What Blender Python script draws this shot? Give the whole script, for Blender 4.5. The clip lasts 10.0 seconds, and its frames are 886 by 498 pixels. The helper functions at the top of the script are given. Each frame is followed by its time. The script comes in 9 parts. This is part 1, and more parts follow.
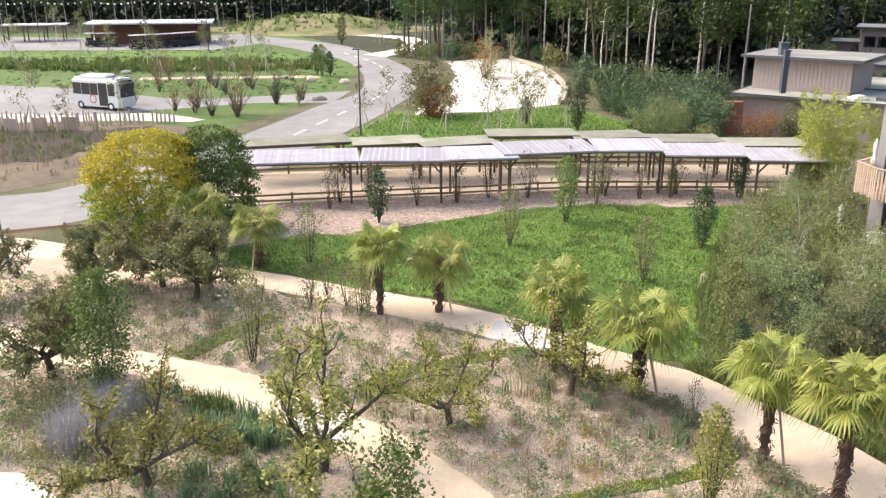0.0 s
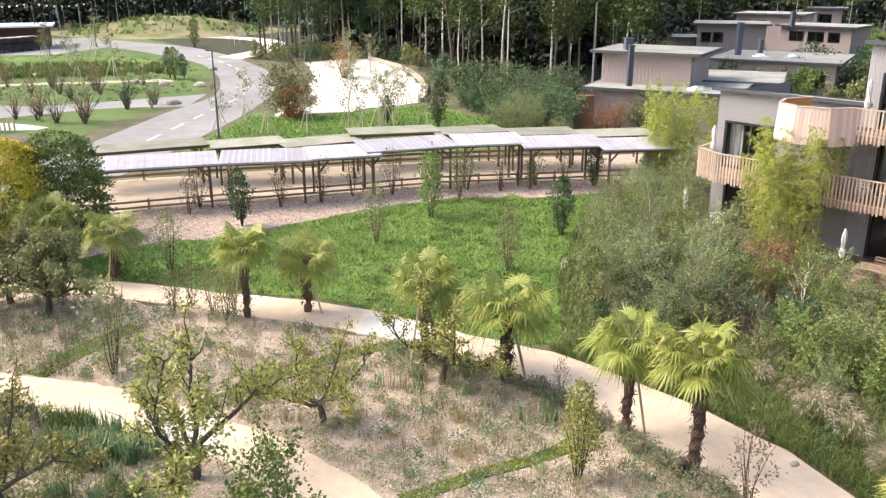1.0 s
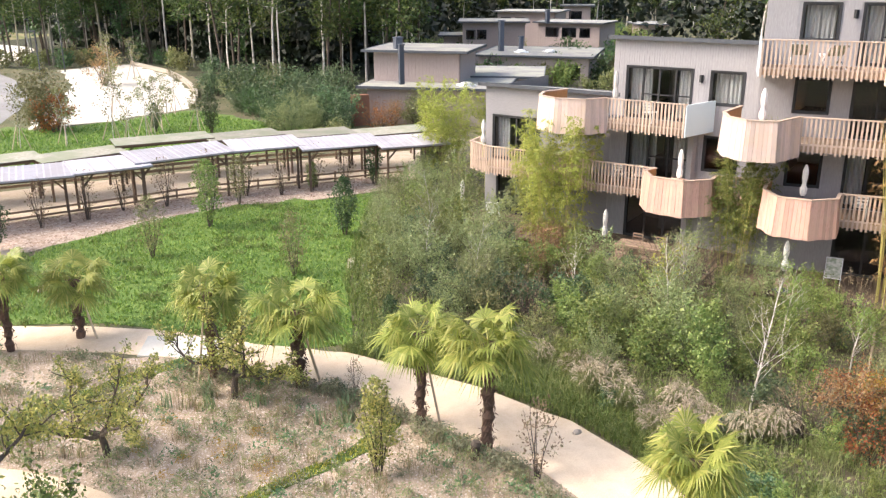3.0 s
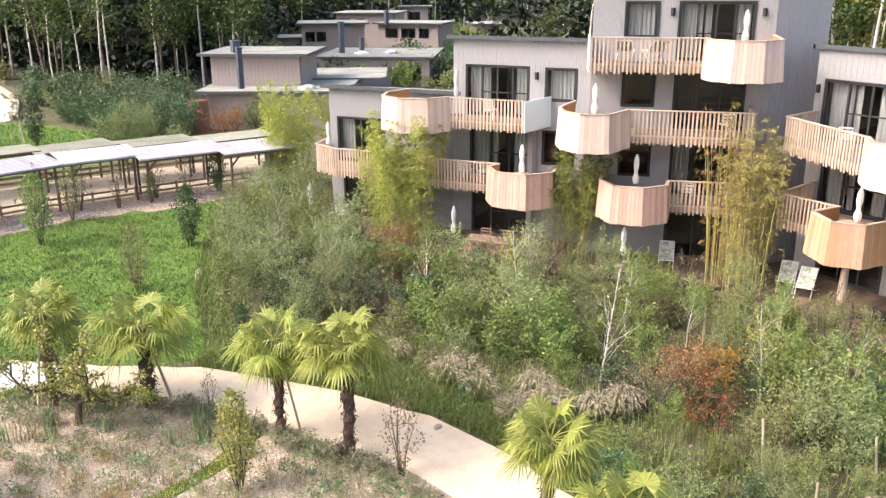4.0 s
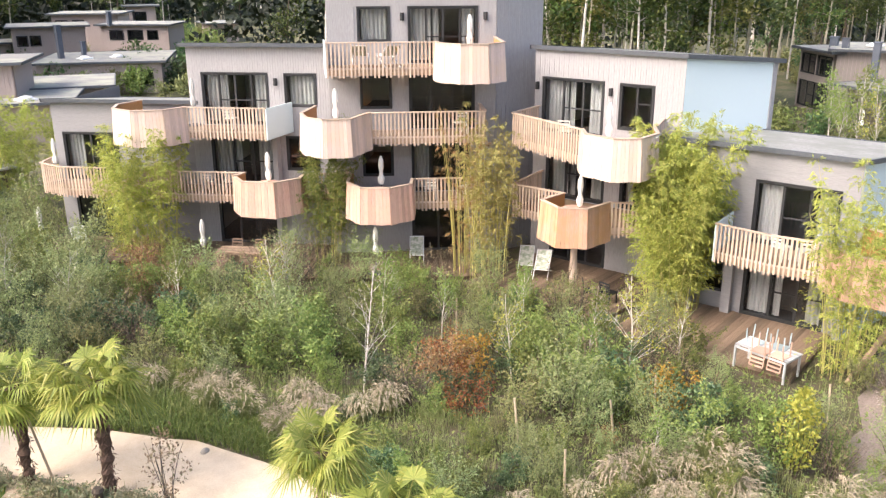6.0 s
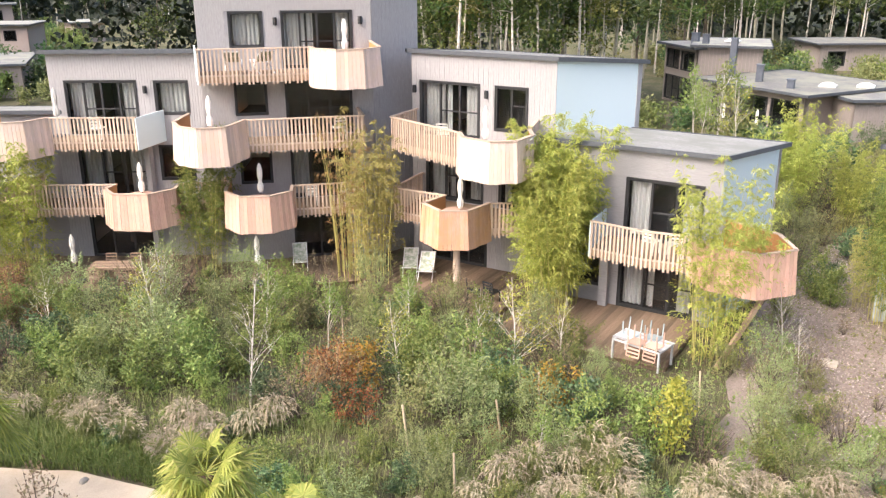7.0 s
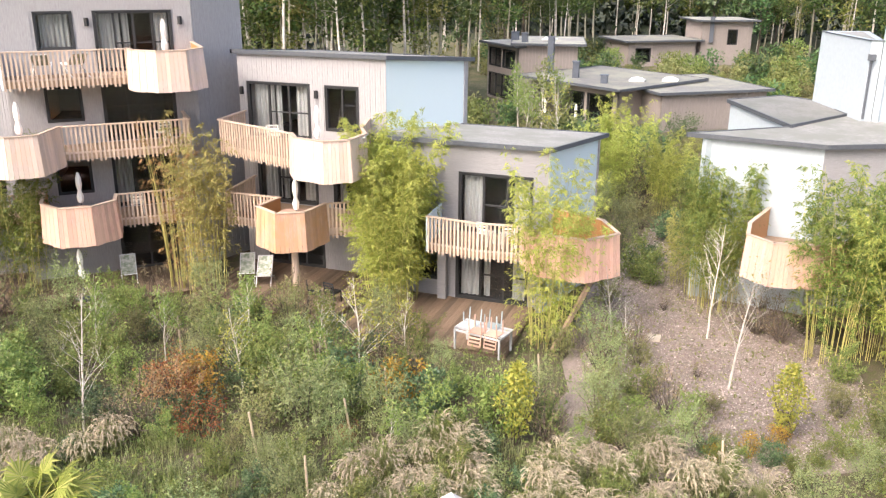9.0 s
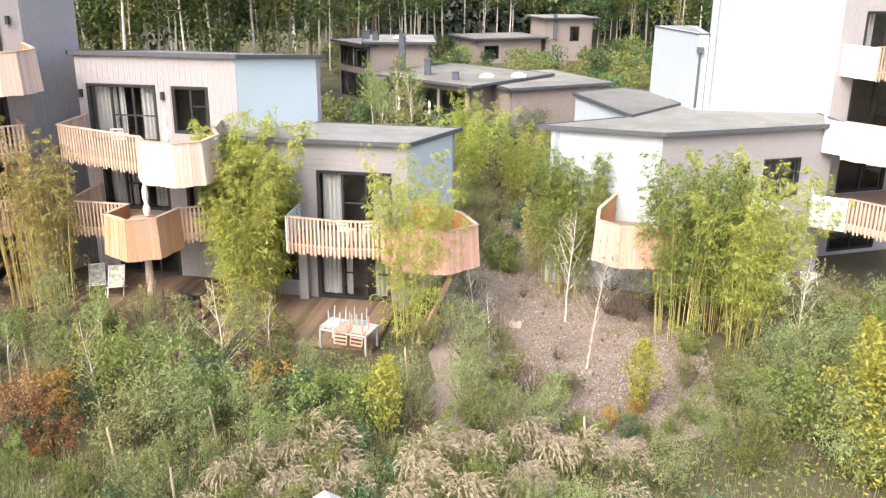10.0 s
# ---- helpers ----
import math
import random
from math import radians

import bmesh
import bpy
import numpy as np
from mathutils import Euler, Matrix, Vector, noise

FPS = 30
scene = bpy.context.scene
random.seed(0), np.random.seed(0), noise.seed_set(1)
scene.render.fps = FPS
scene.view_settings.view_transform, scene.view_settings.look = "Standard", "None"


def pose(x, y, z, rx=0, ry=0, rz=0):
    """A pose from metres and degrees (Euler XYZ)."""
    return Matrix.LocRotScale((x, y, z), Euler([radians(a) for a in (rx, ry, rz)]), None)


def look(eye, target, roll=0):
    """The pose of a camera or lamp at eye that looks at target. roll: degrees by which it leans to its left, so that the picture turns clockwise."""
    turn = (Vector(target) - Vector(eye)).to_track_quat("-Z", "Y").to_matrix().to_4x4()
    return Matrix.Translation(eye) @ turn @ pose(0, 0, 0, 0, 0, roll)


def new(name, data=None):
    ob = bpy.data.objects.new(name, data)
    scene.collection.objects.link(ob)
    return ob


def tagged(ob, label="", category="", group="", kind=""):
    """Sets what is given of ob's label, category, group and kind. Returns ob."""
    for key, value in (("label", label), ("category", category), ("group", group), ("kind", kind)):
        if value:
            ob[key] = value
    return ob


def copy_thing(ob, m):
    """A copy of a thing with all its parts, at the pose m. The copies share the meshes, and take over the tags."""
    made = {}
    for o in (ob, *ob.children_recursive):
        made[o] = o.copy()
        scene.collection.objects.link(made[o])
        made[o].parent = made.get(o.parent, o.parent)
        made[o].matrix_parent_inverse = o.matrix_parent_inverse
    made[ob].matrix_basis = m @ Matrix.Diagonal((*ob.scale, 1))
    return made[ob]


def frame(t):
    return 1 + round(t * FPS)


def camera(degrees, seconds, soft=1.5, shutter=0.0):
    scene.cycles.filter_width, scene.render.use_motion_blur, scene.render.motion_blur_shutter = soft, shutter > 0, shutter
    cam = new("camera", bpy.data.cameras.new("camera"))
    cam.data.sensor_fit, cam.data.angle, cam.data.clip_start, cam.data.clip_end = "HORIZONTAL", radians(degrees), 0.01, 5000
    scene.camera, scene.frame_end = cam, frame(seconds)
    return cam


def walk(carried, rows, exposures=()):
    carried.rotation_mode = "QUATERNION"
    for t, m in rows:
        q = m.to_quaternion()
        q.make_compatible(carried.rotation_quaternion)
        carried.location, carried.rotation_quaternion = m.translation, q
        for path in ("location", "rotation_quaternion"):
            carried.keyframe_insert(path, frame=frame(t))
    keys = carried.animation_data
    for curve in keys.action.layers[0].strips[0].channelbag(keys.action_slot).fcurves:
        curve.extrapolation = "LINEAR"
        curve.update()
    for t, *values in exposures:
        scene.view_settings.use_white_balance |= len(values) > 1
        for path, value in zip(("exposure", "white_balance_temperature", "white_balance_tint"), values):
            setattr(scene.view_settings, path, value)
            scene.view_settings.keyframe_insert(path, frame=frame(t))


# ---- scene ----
cam = camera(54.93, 10.0, soft=1.3)
PATH = [
    (0.0, pose(-0.166, 0.621, 11.626, 71.968, -0.000, -0.000)),
    (0.5, pose(-0.162, 0.523, 11.560, 71.965, 0.050, -5.275)),
    (1.0, pose(-0.087, 0.433, 11.471, 72.040, 0.055, -9.245)),
    (1.5, pose(-0.017, 0.402, 11.445, 72.036, 0.062, -12.286)),
    (2.0, pose(0.048, 0.392, 11.438, 72.072, 0.105, -14.551)),
    (2.5, pose(0.068, 0.409, 11.498, 72.040, 0.100, -18.882)),
    (4.0, pose(0.100, 0.344, 11.502, 72.069, 0.291, -34.470)),
    (4.5, pose(0.085, 0.316, 11.497, 72.089, 0.284, -39.185)),
    (5.0, pose(0.070, 0.244, 11.530, 72.019, 0.219, -43.356)),
    (5.5, pose(0.025, 0.193, 11.666, 71.913, 0.214, -47.521)),
    (7.0, pose(0.156, 0.003, 12.272, 71.347, 0.115, -59.405)),
    (7.5, pose(0.107, -0.018, 12.242, 71.378, 0.000, -63.469)),
    (8.0, pose(0.036, -0.018, 12.280, 71.348, -0.059, -67.040)),
    (8.5, pose(-0.000, -0.000, 12.320, 71.368, -0.149, -70.202)),
    (9.0, pose(0.008, 0.017, 12.222, 71.423, -0.331, -70.795)),
    (9.5, pose(-0.043, 0.006, 12.140, 71.453, -0.450, -73.423)),
    (10.0, pose(-0.123, -0.020, 12.142, 71.469, -0.507, -80.527)),
]
walk(cam, PATH, exposures=((0.0, 1.22, 6700, 12), (1.0, 1.32, 6700, 12), (2.5, 1.35, 6700, 12), (4.5, 1.45, 6700, 12), (8.5, 1.43, 6700, 12), (10.0, 1.39, 6700, 12)))

# ---- light ----
SUN_TO = Vector((-0.76, 0.30, 0.78)).normalized()
world = bpy.data.worlds.new("sky")
scene.world = world
world.use_nodes = True
wn = world.node_tree
bg = wn.nodes["Background"]
sky = wn.nodes.new("ShaderNodeTexSky")
sky.sky_type = "NISHITA"
sky.sun_disc = False
sky.sun_elevation = math.asin(SUN_TO.z)
sky.sun_rotation = math.atan2(SUN_TO.x, SUN_TO.y)
sky.air_density, sky.dust_density, sky.ozone_density = 1.0, 5.0, 1.0
wn.links.new(sky.outputs[0], bg.inputs[0])
bg.inputs[1].default_value = 0.15
sun_data = bpy.data.lights.new("sun", "SUN")
sun_data.energy, sun_data.angle, sun_data.color = 0.90, radians(30), (1.0, 0.975, 0.94)
sun = new("sun", sun_data)
sun.matrix_world = look(SUN_TO * 100, (0, 0, 0))


# ---- materials ----
def nodes_of(name):
    m = bpy.data.materials.new(name)
    m.use_nodes = True
    t = m.node_tree
    return m, t, t.nodes["Principled BSDF"]


def noise_node(t, scale, detail=4.0, coord="Object", stretch=(1, 1, 1), rough=0.6):
    tc = t.nodes.new("ShaderNodeTexCoord")
    mp = t.nodes.new("ShaderNodeMapping")
    mp.inputs["Scale"].default_value = stretch
    n = t.nodes.new("ShaderNodeTexNoise")
    n.inputs["Scale"].default_value, n.inputs["Detail"].default_value, n.inputs["Roughness"].default_value = scale, detail, rough
    t.links.new(tc.outputs[coord], mp.inputs[0])
    t.links.new(mp.outputs[0], n.inputs["Vector"])
    return n


def ramp(t, src, stops):
    r = t.nodes.new("ShaderNodeValToRGB")
    while len(r.color_ramp.elements) < len(stops):
        r.color_ramp.elements.new(0.5)
    for e, (p, c) in zip(r.color_ramp.elements, stops):
        e.position, e.color = p, (*c, 1)
    t.links.new(src, r.inputs[0])
    return r


def mixed(t, fac, a, b, kind="MIX"):
    m = t.nodes.new("ShaderNodeMix")
    m.data_type, m.blend_type = "RGBA", kind
    if isinstance(fac, float):
        m.inputs[0].default_value = fac
    else:
        t.links.new(fac, m.inputs[0])
    for s, i in ((a, 6), (b, 7)):
        if isinstance(s, tuple):
            m.inputs[i].default_value = (*s, 1)
        else:
            t.links.new(s, m.inputs[i])
    return m.outputs[2]


def surface(name, dark, light, fine=20.0, coarse=1.0, rough=0.8, bump=0.3, dist=0.02, stretch=(1, 1, 1), spots=None, metal=0.0, wild=0.25, coord="Object"):
    """A weathered solid: fine grain between two colours, coarse stains, random shift by object, bump."""
    m, t, p = nodes_of(name)
    a = noise_node(t, fine, 5, coord, stretch)
    b = noise_node(t, coarse, 3, coord)
    c = ramp(t, a.outputs[0], [(0.3, dark), (0.7, light)]).outputs[0]
    mid = tuple(0.5 * (x + y) for x, y in zip(dark, light))
    if spots:
        c = mixed(t, ramp(t, b.outputs[0], [(0.42, (0, 0, 0)), (0.62, (1, 1, 1))]).outputs[0], c, spots)
    else:
        c = mixed(t, ramp(t, b.outputs[0], [(0.3, (0, 0, 0)), (0.75, (0.55, 0.55, 0.55))]).outputs[0], c, mid)
    oi = t.nodes.new("ShaderNodeObjectInfo")
    hs = t.nodes.new("ShaderNodeHueSaturation")
    mr = t.nodes.new("ShaderNodeMapRange")
    mr.inputs[3].default_value, mr.inputs[4].default_value = 1 - wild, 1 + wild
    t.links.new(oi.outputs["Random"], mr.inputs[0])
    t.links.new(mr.outputs[0], hs.inputs["Value"])
    t.links.new(c, hs.inputs["Color"])
    t.links.new(hs.outputs[0], p.inputs["Base Color"])
    p.inputs["Roughness"].default_value, p.inputs["Metallic"].default_value = rough, metal
    if bump:
        bu = t.nodes.new("ShaderNodeBump")
        bu.inputs["Strength"].default_value, bu.inputs["Distance"].default_value = bump, dist
        t.links.new(a.outputs[0], bu.inputs["Height"])
        t.links.new(bu.outputs[0], p.inputs["Normal"])
    return m


def leaf_material(name, colours, through_light=0.25, rough=0.55, wild=0.3):
    """Leaves: a colour for each leaf from a few, shifted plant by plant, part of the light passing through."""
    m, t, p = nodes_of(name)
    geo = t.nodes.new("ShaderNodeNewGeometry")
    n = len(colours)
    c = ramp(t, geo.outputs["Random Per Island"], [(i / max(1, n - 1), q) for i, q in enumerate(colours)]).outputs[0]
    oi = t.nodes.new("ShaderNodeObjectInfo")
    hs = t.nodes.new("ShaderNodeHueSaturation")
    mr = t.nodes.new("ShaderNodeMapRange")
    mr.inputs[3].default_value, mr.inputs[4].default_value = 1 - wild, 1 + wild
    t.links.new(oi.outputs["Random"], mr.inputs[0])
    t.links.new(mr.outputs[0], hs.inputs["Value"])
    hr = t.nodes.new("ShaderNodeMapRange")
    hr.inputs[3].default_value, hr.inputs[4].default_value = 0.5 - 0.08 * wild, 0.5 + 0.075 * wild
    t.links.new(oi.outputs["Random"], hr.inputs[0])
    t.links.new(hr.outputs[0], hs.inputs["Hue"])
    t.links.new(c, hs.inputs["Color"])
    t.links.new(hs.outputs[0], p.inputs["Base Color"])
    p.inputs["Roughness"].default_value = rough
    tr = t.nodes.new("ShaderNodeBsdfTranslucent")
    t.links.new(hs.outputs[0], tr.inputs["Color"])
    mx = t.nodes.new("ShaderNodeMixShader")
    mx.inputs[0].default_value = 0.7 * through_light
    out = t.nodes["Material Output"]
    t.links.new(p.outputs[0], mx.inputs[1])
    t.links.new(tr.outputs[0], mx.inputs[2])
    t.links.new(mx.outputs[0], out.inputs["Surface"])
    return m


def ground_material(name, colours, scales=(0.25, 3.0, 30.0), bump=0.5, dist=0.03, rough=0.95):
    """Ground: four colours mixed at three scales."""
    m, t, p = nodes_of(name)
    a = noise_node(t, scales[0], 4)
    b = noise_node(t, scales[1], 6)
    f = noise_node(t, scales[2], 4, rough=0.75)
    c1 = ramp(t, f.outputs[0], [(0.35, colours[0]), (0.65, colours[1])]).outputs[0]
    c2 = ramp(t, f.outputs[0], [(0.35, colours[2]), (0.65, colours[3])]).outputs[0]
    k = ramp(t, b.outputs[0], [(0.42, (0, 0, 0)), (0.6, (1, 1, 1))]).outputs[0]
    c = mixed(t, k, c1, c2)
    shade = ramp(t, a.outputs[0], [(0.3, (0.8, 0.8, 0.8)), (0.7, (1.15, 1.15, 1.15))]).outputs[0]
    c = mixed(t, 1.0, c, shade, "MULTIPLY")
    t.links.new(c, p.inputs["Base Color"])
    p.inputs["Roughness"].default_value = rough
    bu = t.nodes.new("ShaderNodeBump")
    bu.inputs["Strength"].default_value, bu.inputs["Distance"].default_value = bump, dist
    t.links.new(f.outputs[0], bu.inputs["Height"])
    t.links.new(bu.outputs[0], p.inputs["Normal"])
    return m


M_SCRUB = ground_material("scrub_soil", [(0.085, 0.064, 0.043), (0.17, 0.136, 0.093), (0.06, 0.072, 0.025), (0.128, 0.128, 0.051)])
M_LAWN = ground_material("lawn_grass", [(0.062, 0.132, 0.02), (0.139, 0.24, 0.036), (0.083, 0.162, 0.026), (0.20, 0.27, 0.055)], (0.15, 1.2, 18.0), 0.8, 0.06)
M_ROUGH = ground_material("rough_olive_grass", [(0.07, 0.08, 0.03), (0.13, 0.13, 0.055), (0.12, 0.105, 0.06), (0.19, 0.165, 0.09)], (0.05, 0.4, 6.0), 0.8, 0.1)
M_MOUND = ground_material("straw_meadow", [(0.12, 0.15, 0.04), (0.20, 0.22, 0.07), (0.24, 0.20, 0.10), (0.32, 0.28, 0.15)], (0.05, 0.2, 5.0), 0.8, 0.1)
M_FIELD = ground_material("field_grass", [(0.057, 0.127, 0.02), (0.1, 0.19, 0.032), (0.109, 0.144, 0.04), (0.142, 0.19, 0.048)], (0.05, 0.3, 6.0), 0.8, 0.1)
M_SAND = ground_material("sandy_path", [(0.59, 0.455, 0.31), (0.72, 0.58, 0.43), (0.65, 0.515, 0.365), (0.76, 0.63, 0.475)], (0.3, 2.0, 40.0), 0.25, 0.01)
M_WHITE_LOT = ground_material("white_gravel", [(0.535, 0.505, 0.434), (0.627, 0.597, 0.524), (0.566, 0.535, 0.464), (0.65, 0.627, 0.561)], (0.1, 0.8, 10.0), 0.2, 0.01)
M_BED = ground_material("slate_gravel", [(0.349, 0.268, 0.198), (0.646, 0.534, 0.417), (0.259, 0.193, 0.125), (0.543, 0.432, 0.325)], (0.35, 2.5, 26.0), 0.8, 0.04)
M_MULCH = ground_material("wood_chips", [(0.36, 0.25, 0.18), (0.64, 0.50, 0.40), (0.45, 0.345, 0.27), (0.70, 0.59, 0.50)], (0.3, 3.0, 22.0), 0.9, 0.05)
M_LITTER = ground_material("leaf_litter", [(0.259, 0.199, 0.174), (0.411, 0.337, 0.31), (0.191, 0.162, 0.124), (0.354, 0.294, 0.265)], (0.4, 1.6, 24.0), 0.9, 0.05)
M_COURT = ground_material("court_sand", [(0.401, 0.317, 0.224), (0.522, 0.433, 0.325), (0.461, 0.37, 0.269), (0.572, 0.486, 0.381)], (0.2, 1.5, 20.0), 0.3, 0.02)
M_ROAD = ground_material("asphalt", [(0.235, 0.228, 0.22), (0.295, 0.288, 0.28), (0.26, 0.253, 0.245), (0.32, 0.313, 0.305)], (0.1, 0.8, 20.0), 0.2, 0.01)
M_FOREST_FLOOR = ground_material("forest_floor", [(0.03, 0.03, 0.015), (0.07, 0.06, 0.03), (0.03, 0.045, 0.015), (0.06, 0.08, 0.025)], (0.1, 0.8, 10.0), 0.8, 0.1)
M_EARTH = ground_material("bare_earth", [(0.115, 0.08, 0.049), (0.19, 0.145, 0.098), (0.15, 0.115, 0.073), (0.23, 0.185, 0.132)], (0.2, 1.5, 15.0), 0.7, 0.05)
M_SOIL = ground_material("bank_soil", [(0.042, 0.03, 0.019), (0.071, 0.054, 0.036), (0.055, 0.041, 0.027), (0.084, 0.068, 0.045)], (0.2, 1.5, 15.0), 0.8, 0.06)
M_MARK = surface("road_paint", (0.70, 0.70, 0.68), (0.82, 0.82, 0.80), 15, 2, 0.7, 0.1)
M_CLAD = surface("grey_cladding", (0.30, 0.292, 0.303), (0.455, 0.444, 0.46), 9, 0.6, 0.85, 0.2, 0.01, (6, 6, 0.5), wild=0.06)
M_CLAD_H = surface("grey_cladding_smooth", (0.268, 0.262, 0.274), (0.355, 0.347, 0.36), 9, 0.6, 0.85, 0.15, 0.01, (0.6, 0.6, 6), wild=0.06)
M_RENDERWALL = surface("white_panel", (0.41, 0.465, 0.51), (0.47, 0.53, 0.575), 6, 0.5, 0.7, 0.05, wild=0.03)
M_ROOF = surface("roof_membrane", (0.20, 0.198, 0.19), (0.28, 0.276, 0.262), 7, 0.7, 0.9, 0.2, 0.01, spots=(0.19, 0.195, 0.175))
M_FASCIA = surface("zinc_fascia", (0.065, 0.073, 0.088), (0.105, 0.115, 0.133), 8, 1, 0.55, 0.05, wild=0.1)
M_BLUEPANEL = surface("pale_blue_panel", (0.637, 0.750, 0.804), (0.663, 0.775, 0.828), 30, 0.5, 0.7, 0.05, wild=0.03)
M_FRAME = surface("anthracite_frame", (0.018, 0.019, 0.022), (0.032, 0.033, 0.037), 12, 2, 0.65, 0.05)
M_LARCH = surface("larch_boards", (0.54, 0.315, 0.24), (0.74, 0.475, 0.395), 7, 1.5, 0.7, 0.25, 0.008, (7, 7, 0.6), spots=(0.66, 0.43, 0.33), wild=0.16)
M_LARCH_PALE = surface("bleached_larch_boards", (0.60, 0.452, 0.388), (0.79, 0.625, 0.56), 7, 1.5, 0.75, 0.25, 0.008, (7, 7, 0.6), spots=(0.70, 0.54, 0.44), wild=0.13)
M_LARCH_FRESH = surface("fresh_larch_boards", (0.49, 0.285, 0.20), (0.65, 0.405, 0.30), 7, 1.5, 0.65, 0.25, 0.008, (7, 7, 0.6), spots=(0.58, 0.33, 0.19), wild=0.12)
M_LARCH_IN = surface("larch_inside", (0.48, 0.22, 0.08), (0.62, 0.32, 0.13), 7, 1.5, 0.65, 0.2, 0.008, (7, 7, 0.6), wild=0.1)
M_SLAT = surface("larch_slat", (0.45, 0.33, 0.25), (0.66, 0.52, 0.43), 9, 2, 0.75, 0.2, 0.005, (7, 7, 0.6), wild=0.16)
M_DECK = surface("deck_boards", (0.14, 0.092, 0.062), (0.29, 0.21, 0.15), 6, 1.2, 0.75, 0.25, 0.006, (8, 0.6, 8), wild=0.36)
M_CURTAIN = surface("linen_curtain", (0.34, 0.335, 0.33), (0.46, 0.455, 0.45), 8, 2, 0.9, 0.2, 0.01, (6, 6, 0.3), wild=0.08)
# near-black: the dimness of unlit rooms is put into the colour
M_INSIDE = surface("unlit_room", (0.020, 0.023, 0.028), (0.038, 0.042, 0.048), 5, 1, 0.9, 0.05)
M_POST = surface("dark_timber", (0.10, 0.065, 0.045), (0.20, 0.135, 0.095), 9, 2, 0.8, 0.3, 0.006, (5, 5, 0.5))
M_RAILWOOD = surface("rough_timber", (0.24, 0.16, 0.11), (0.40, 0.29, 0.21), 9, 2, 0.85, 0.3, 0.006, (3, 3, 1))
M_STAKE = surface("peeled_stake", (0.45, 0.35, 0.24), (0.62, 0.51, 0.38), 9, 2, 0.8, 0.3, 0.006, (5, 5, 0.5))
M_CORRUGATED = surface("corrugated_sheet", (0.37, 0.36, 0.40), (0.48, 0.47, 0.51), 5, 0.8, 0.6, 0.05, spots=(0.38, 0.36, 0.38))
M_GREENROOF = surface("weathered_roof_felt", (0.24, 0.23, 0.18), (0.36, 0.34, 0.28), 5, 0.7, 0.9, 0.2, spots=(0.22, 0.235, 0.16))
M_BUNGALOW = surface("brown_cladding", (0.37, 0.302, 0.28), (0.50, 0.415, 0.39), 8, 0.5, 0.85, 0.2, 0.01, (4, 4, 0.4), wild=0.1)
# same cladding for bungalows under trees, their shade mixed into the colour
M_BUNGALOW_SHADE = surface("shaded_brown_cladding", (0.255, 0.218, 0.205), (0.36, 0.315, 0.30), 8, 0.5, 0.85, 0.2, 0.01, (4, 4, 0.4), wild=0.1)
M_BUNGALOW_ROOF = surface("bungalow_roof_felt", (0.20, 0.197, 0.19), (0.28, 0.275, 0.262), 5, 0.5, 0.9, 0.2, spots=(0.33, 0.33, 0.27))
M_CHIMNEY = surface("slate_blue_metal", (0.075, 0.09, 0.12), (0.12, 0.135, 0.17), 6, 2, 0.5, 0.05)
M_METAL_WHITE = surface("white_enamel", (0.72, 0.73, 0.74), (0.82, 0.83, 0.84), 10, 2, 0.4, 0.02)
M_CANVAS = surface("cream_canvas", (0.70, 0.68, 0.64), (0.82, 0.80, 0.76), 14, 2, 0.9, 0.2, 0.01)
M_PRINT = surface("leaf_print_canvas", (0.62, 0.62, 0.56), (0.80, 0.80, 0.75), 16, 6, 0.9, 0.1, 0.01, spots=(0.35, 0.42, 0.30))
M_BARK = surface("bark", (0.06, 0.045, 0.035), (0.15, 0.12, 0.095), 9, 2, 0.95, 0.6, 0.02, (3, 3, 0.6))
M_BIRCH = surface("birch_bark", (0.50, 0.46, 0.42), (0.78, 0.75, 0.70), 5, 3, 0.8, 0.3, 0.01, (1, 1, 5), spots=(0.42, 0.36, 0.31))
M_PALE_BARK = surface("pale_bark", (0.22, 0.20, 0.15), (0.42, 0.39, 0.31), 5, 1, 0.9, 0.4, 0.01, (2, 2, 0.6))
M_FIBRE = surface("palm_fibre", (0.085, 0.05, 0.036), (0.20, 0.13, 0.10), 16, 4, 1.0, 0.8, 0.03, (4, 4, 1.5))
M_CULM = surface("bamboo_culm", (0.32, 0.29, 0.09), (0.50, 0.45, 0.17), 8, 2, 0.5, 0.1, 0.005, (3, 3, 0.6))
M_BUS = surface("bus_white", (0.74, 0.75, 0.76), (0.82, 0.83, 0.83), 4, 1, 0.3, 0.0)
M_DARK = surface("dark_rubber", (0.02, 0.02, 0.022), (0.045, 0.045, 0.047), 12, 2, 0.6, 0.1)
M_RED = surface("red_paint", (0.35, 0.07, 0.05), (0.45, 0.10, 0.08), 8, 2, 0.5, 0.02)
M_STONE = surface("pale_stone", (0.36, 0.31, 0.25), (0.52, 0.46, 0.38), 5, 1.5, 0.9, 0.5, 0.03)
M_CORTEN = surface("red_brown_boards", (0.19, 0.085, 0.05), (0.29, 0.14, 0.09), 8, 1, 0.85, 0.2, 0.01, (4, 4, 0.5))

m_glass, tg, pg = nodes_of("window_glass")
pg.inputs["Base Color"].default_value = (0.93, 0.96, 0.97, 1)
pg.inputs["Roughness"].default_value = 0.03
pg.inputs["Transmission Weight"].default_value = 1.0
pg.inputs["IOR"].default_value = 1.45
M_GLASS = m_glass


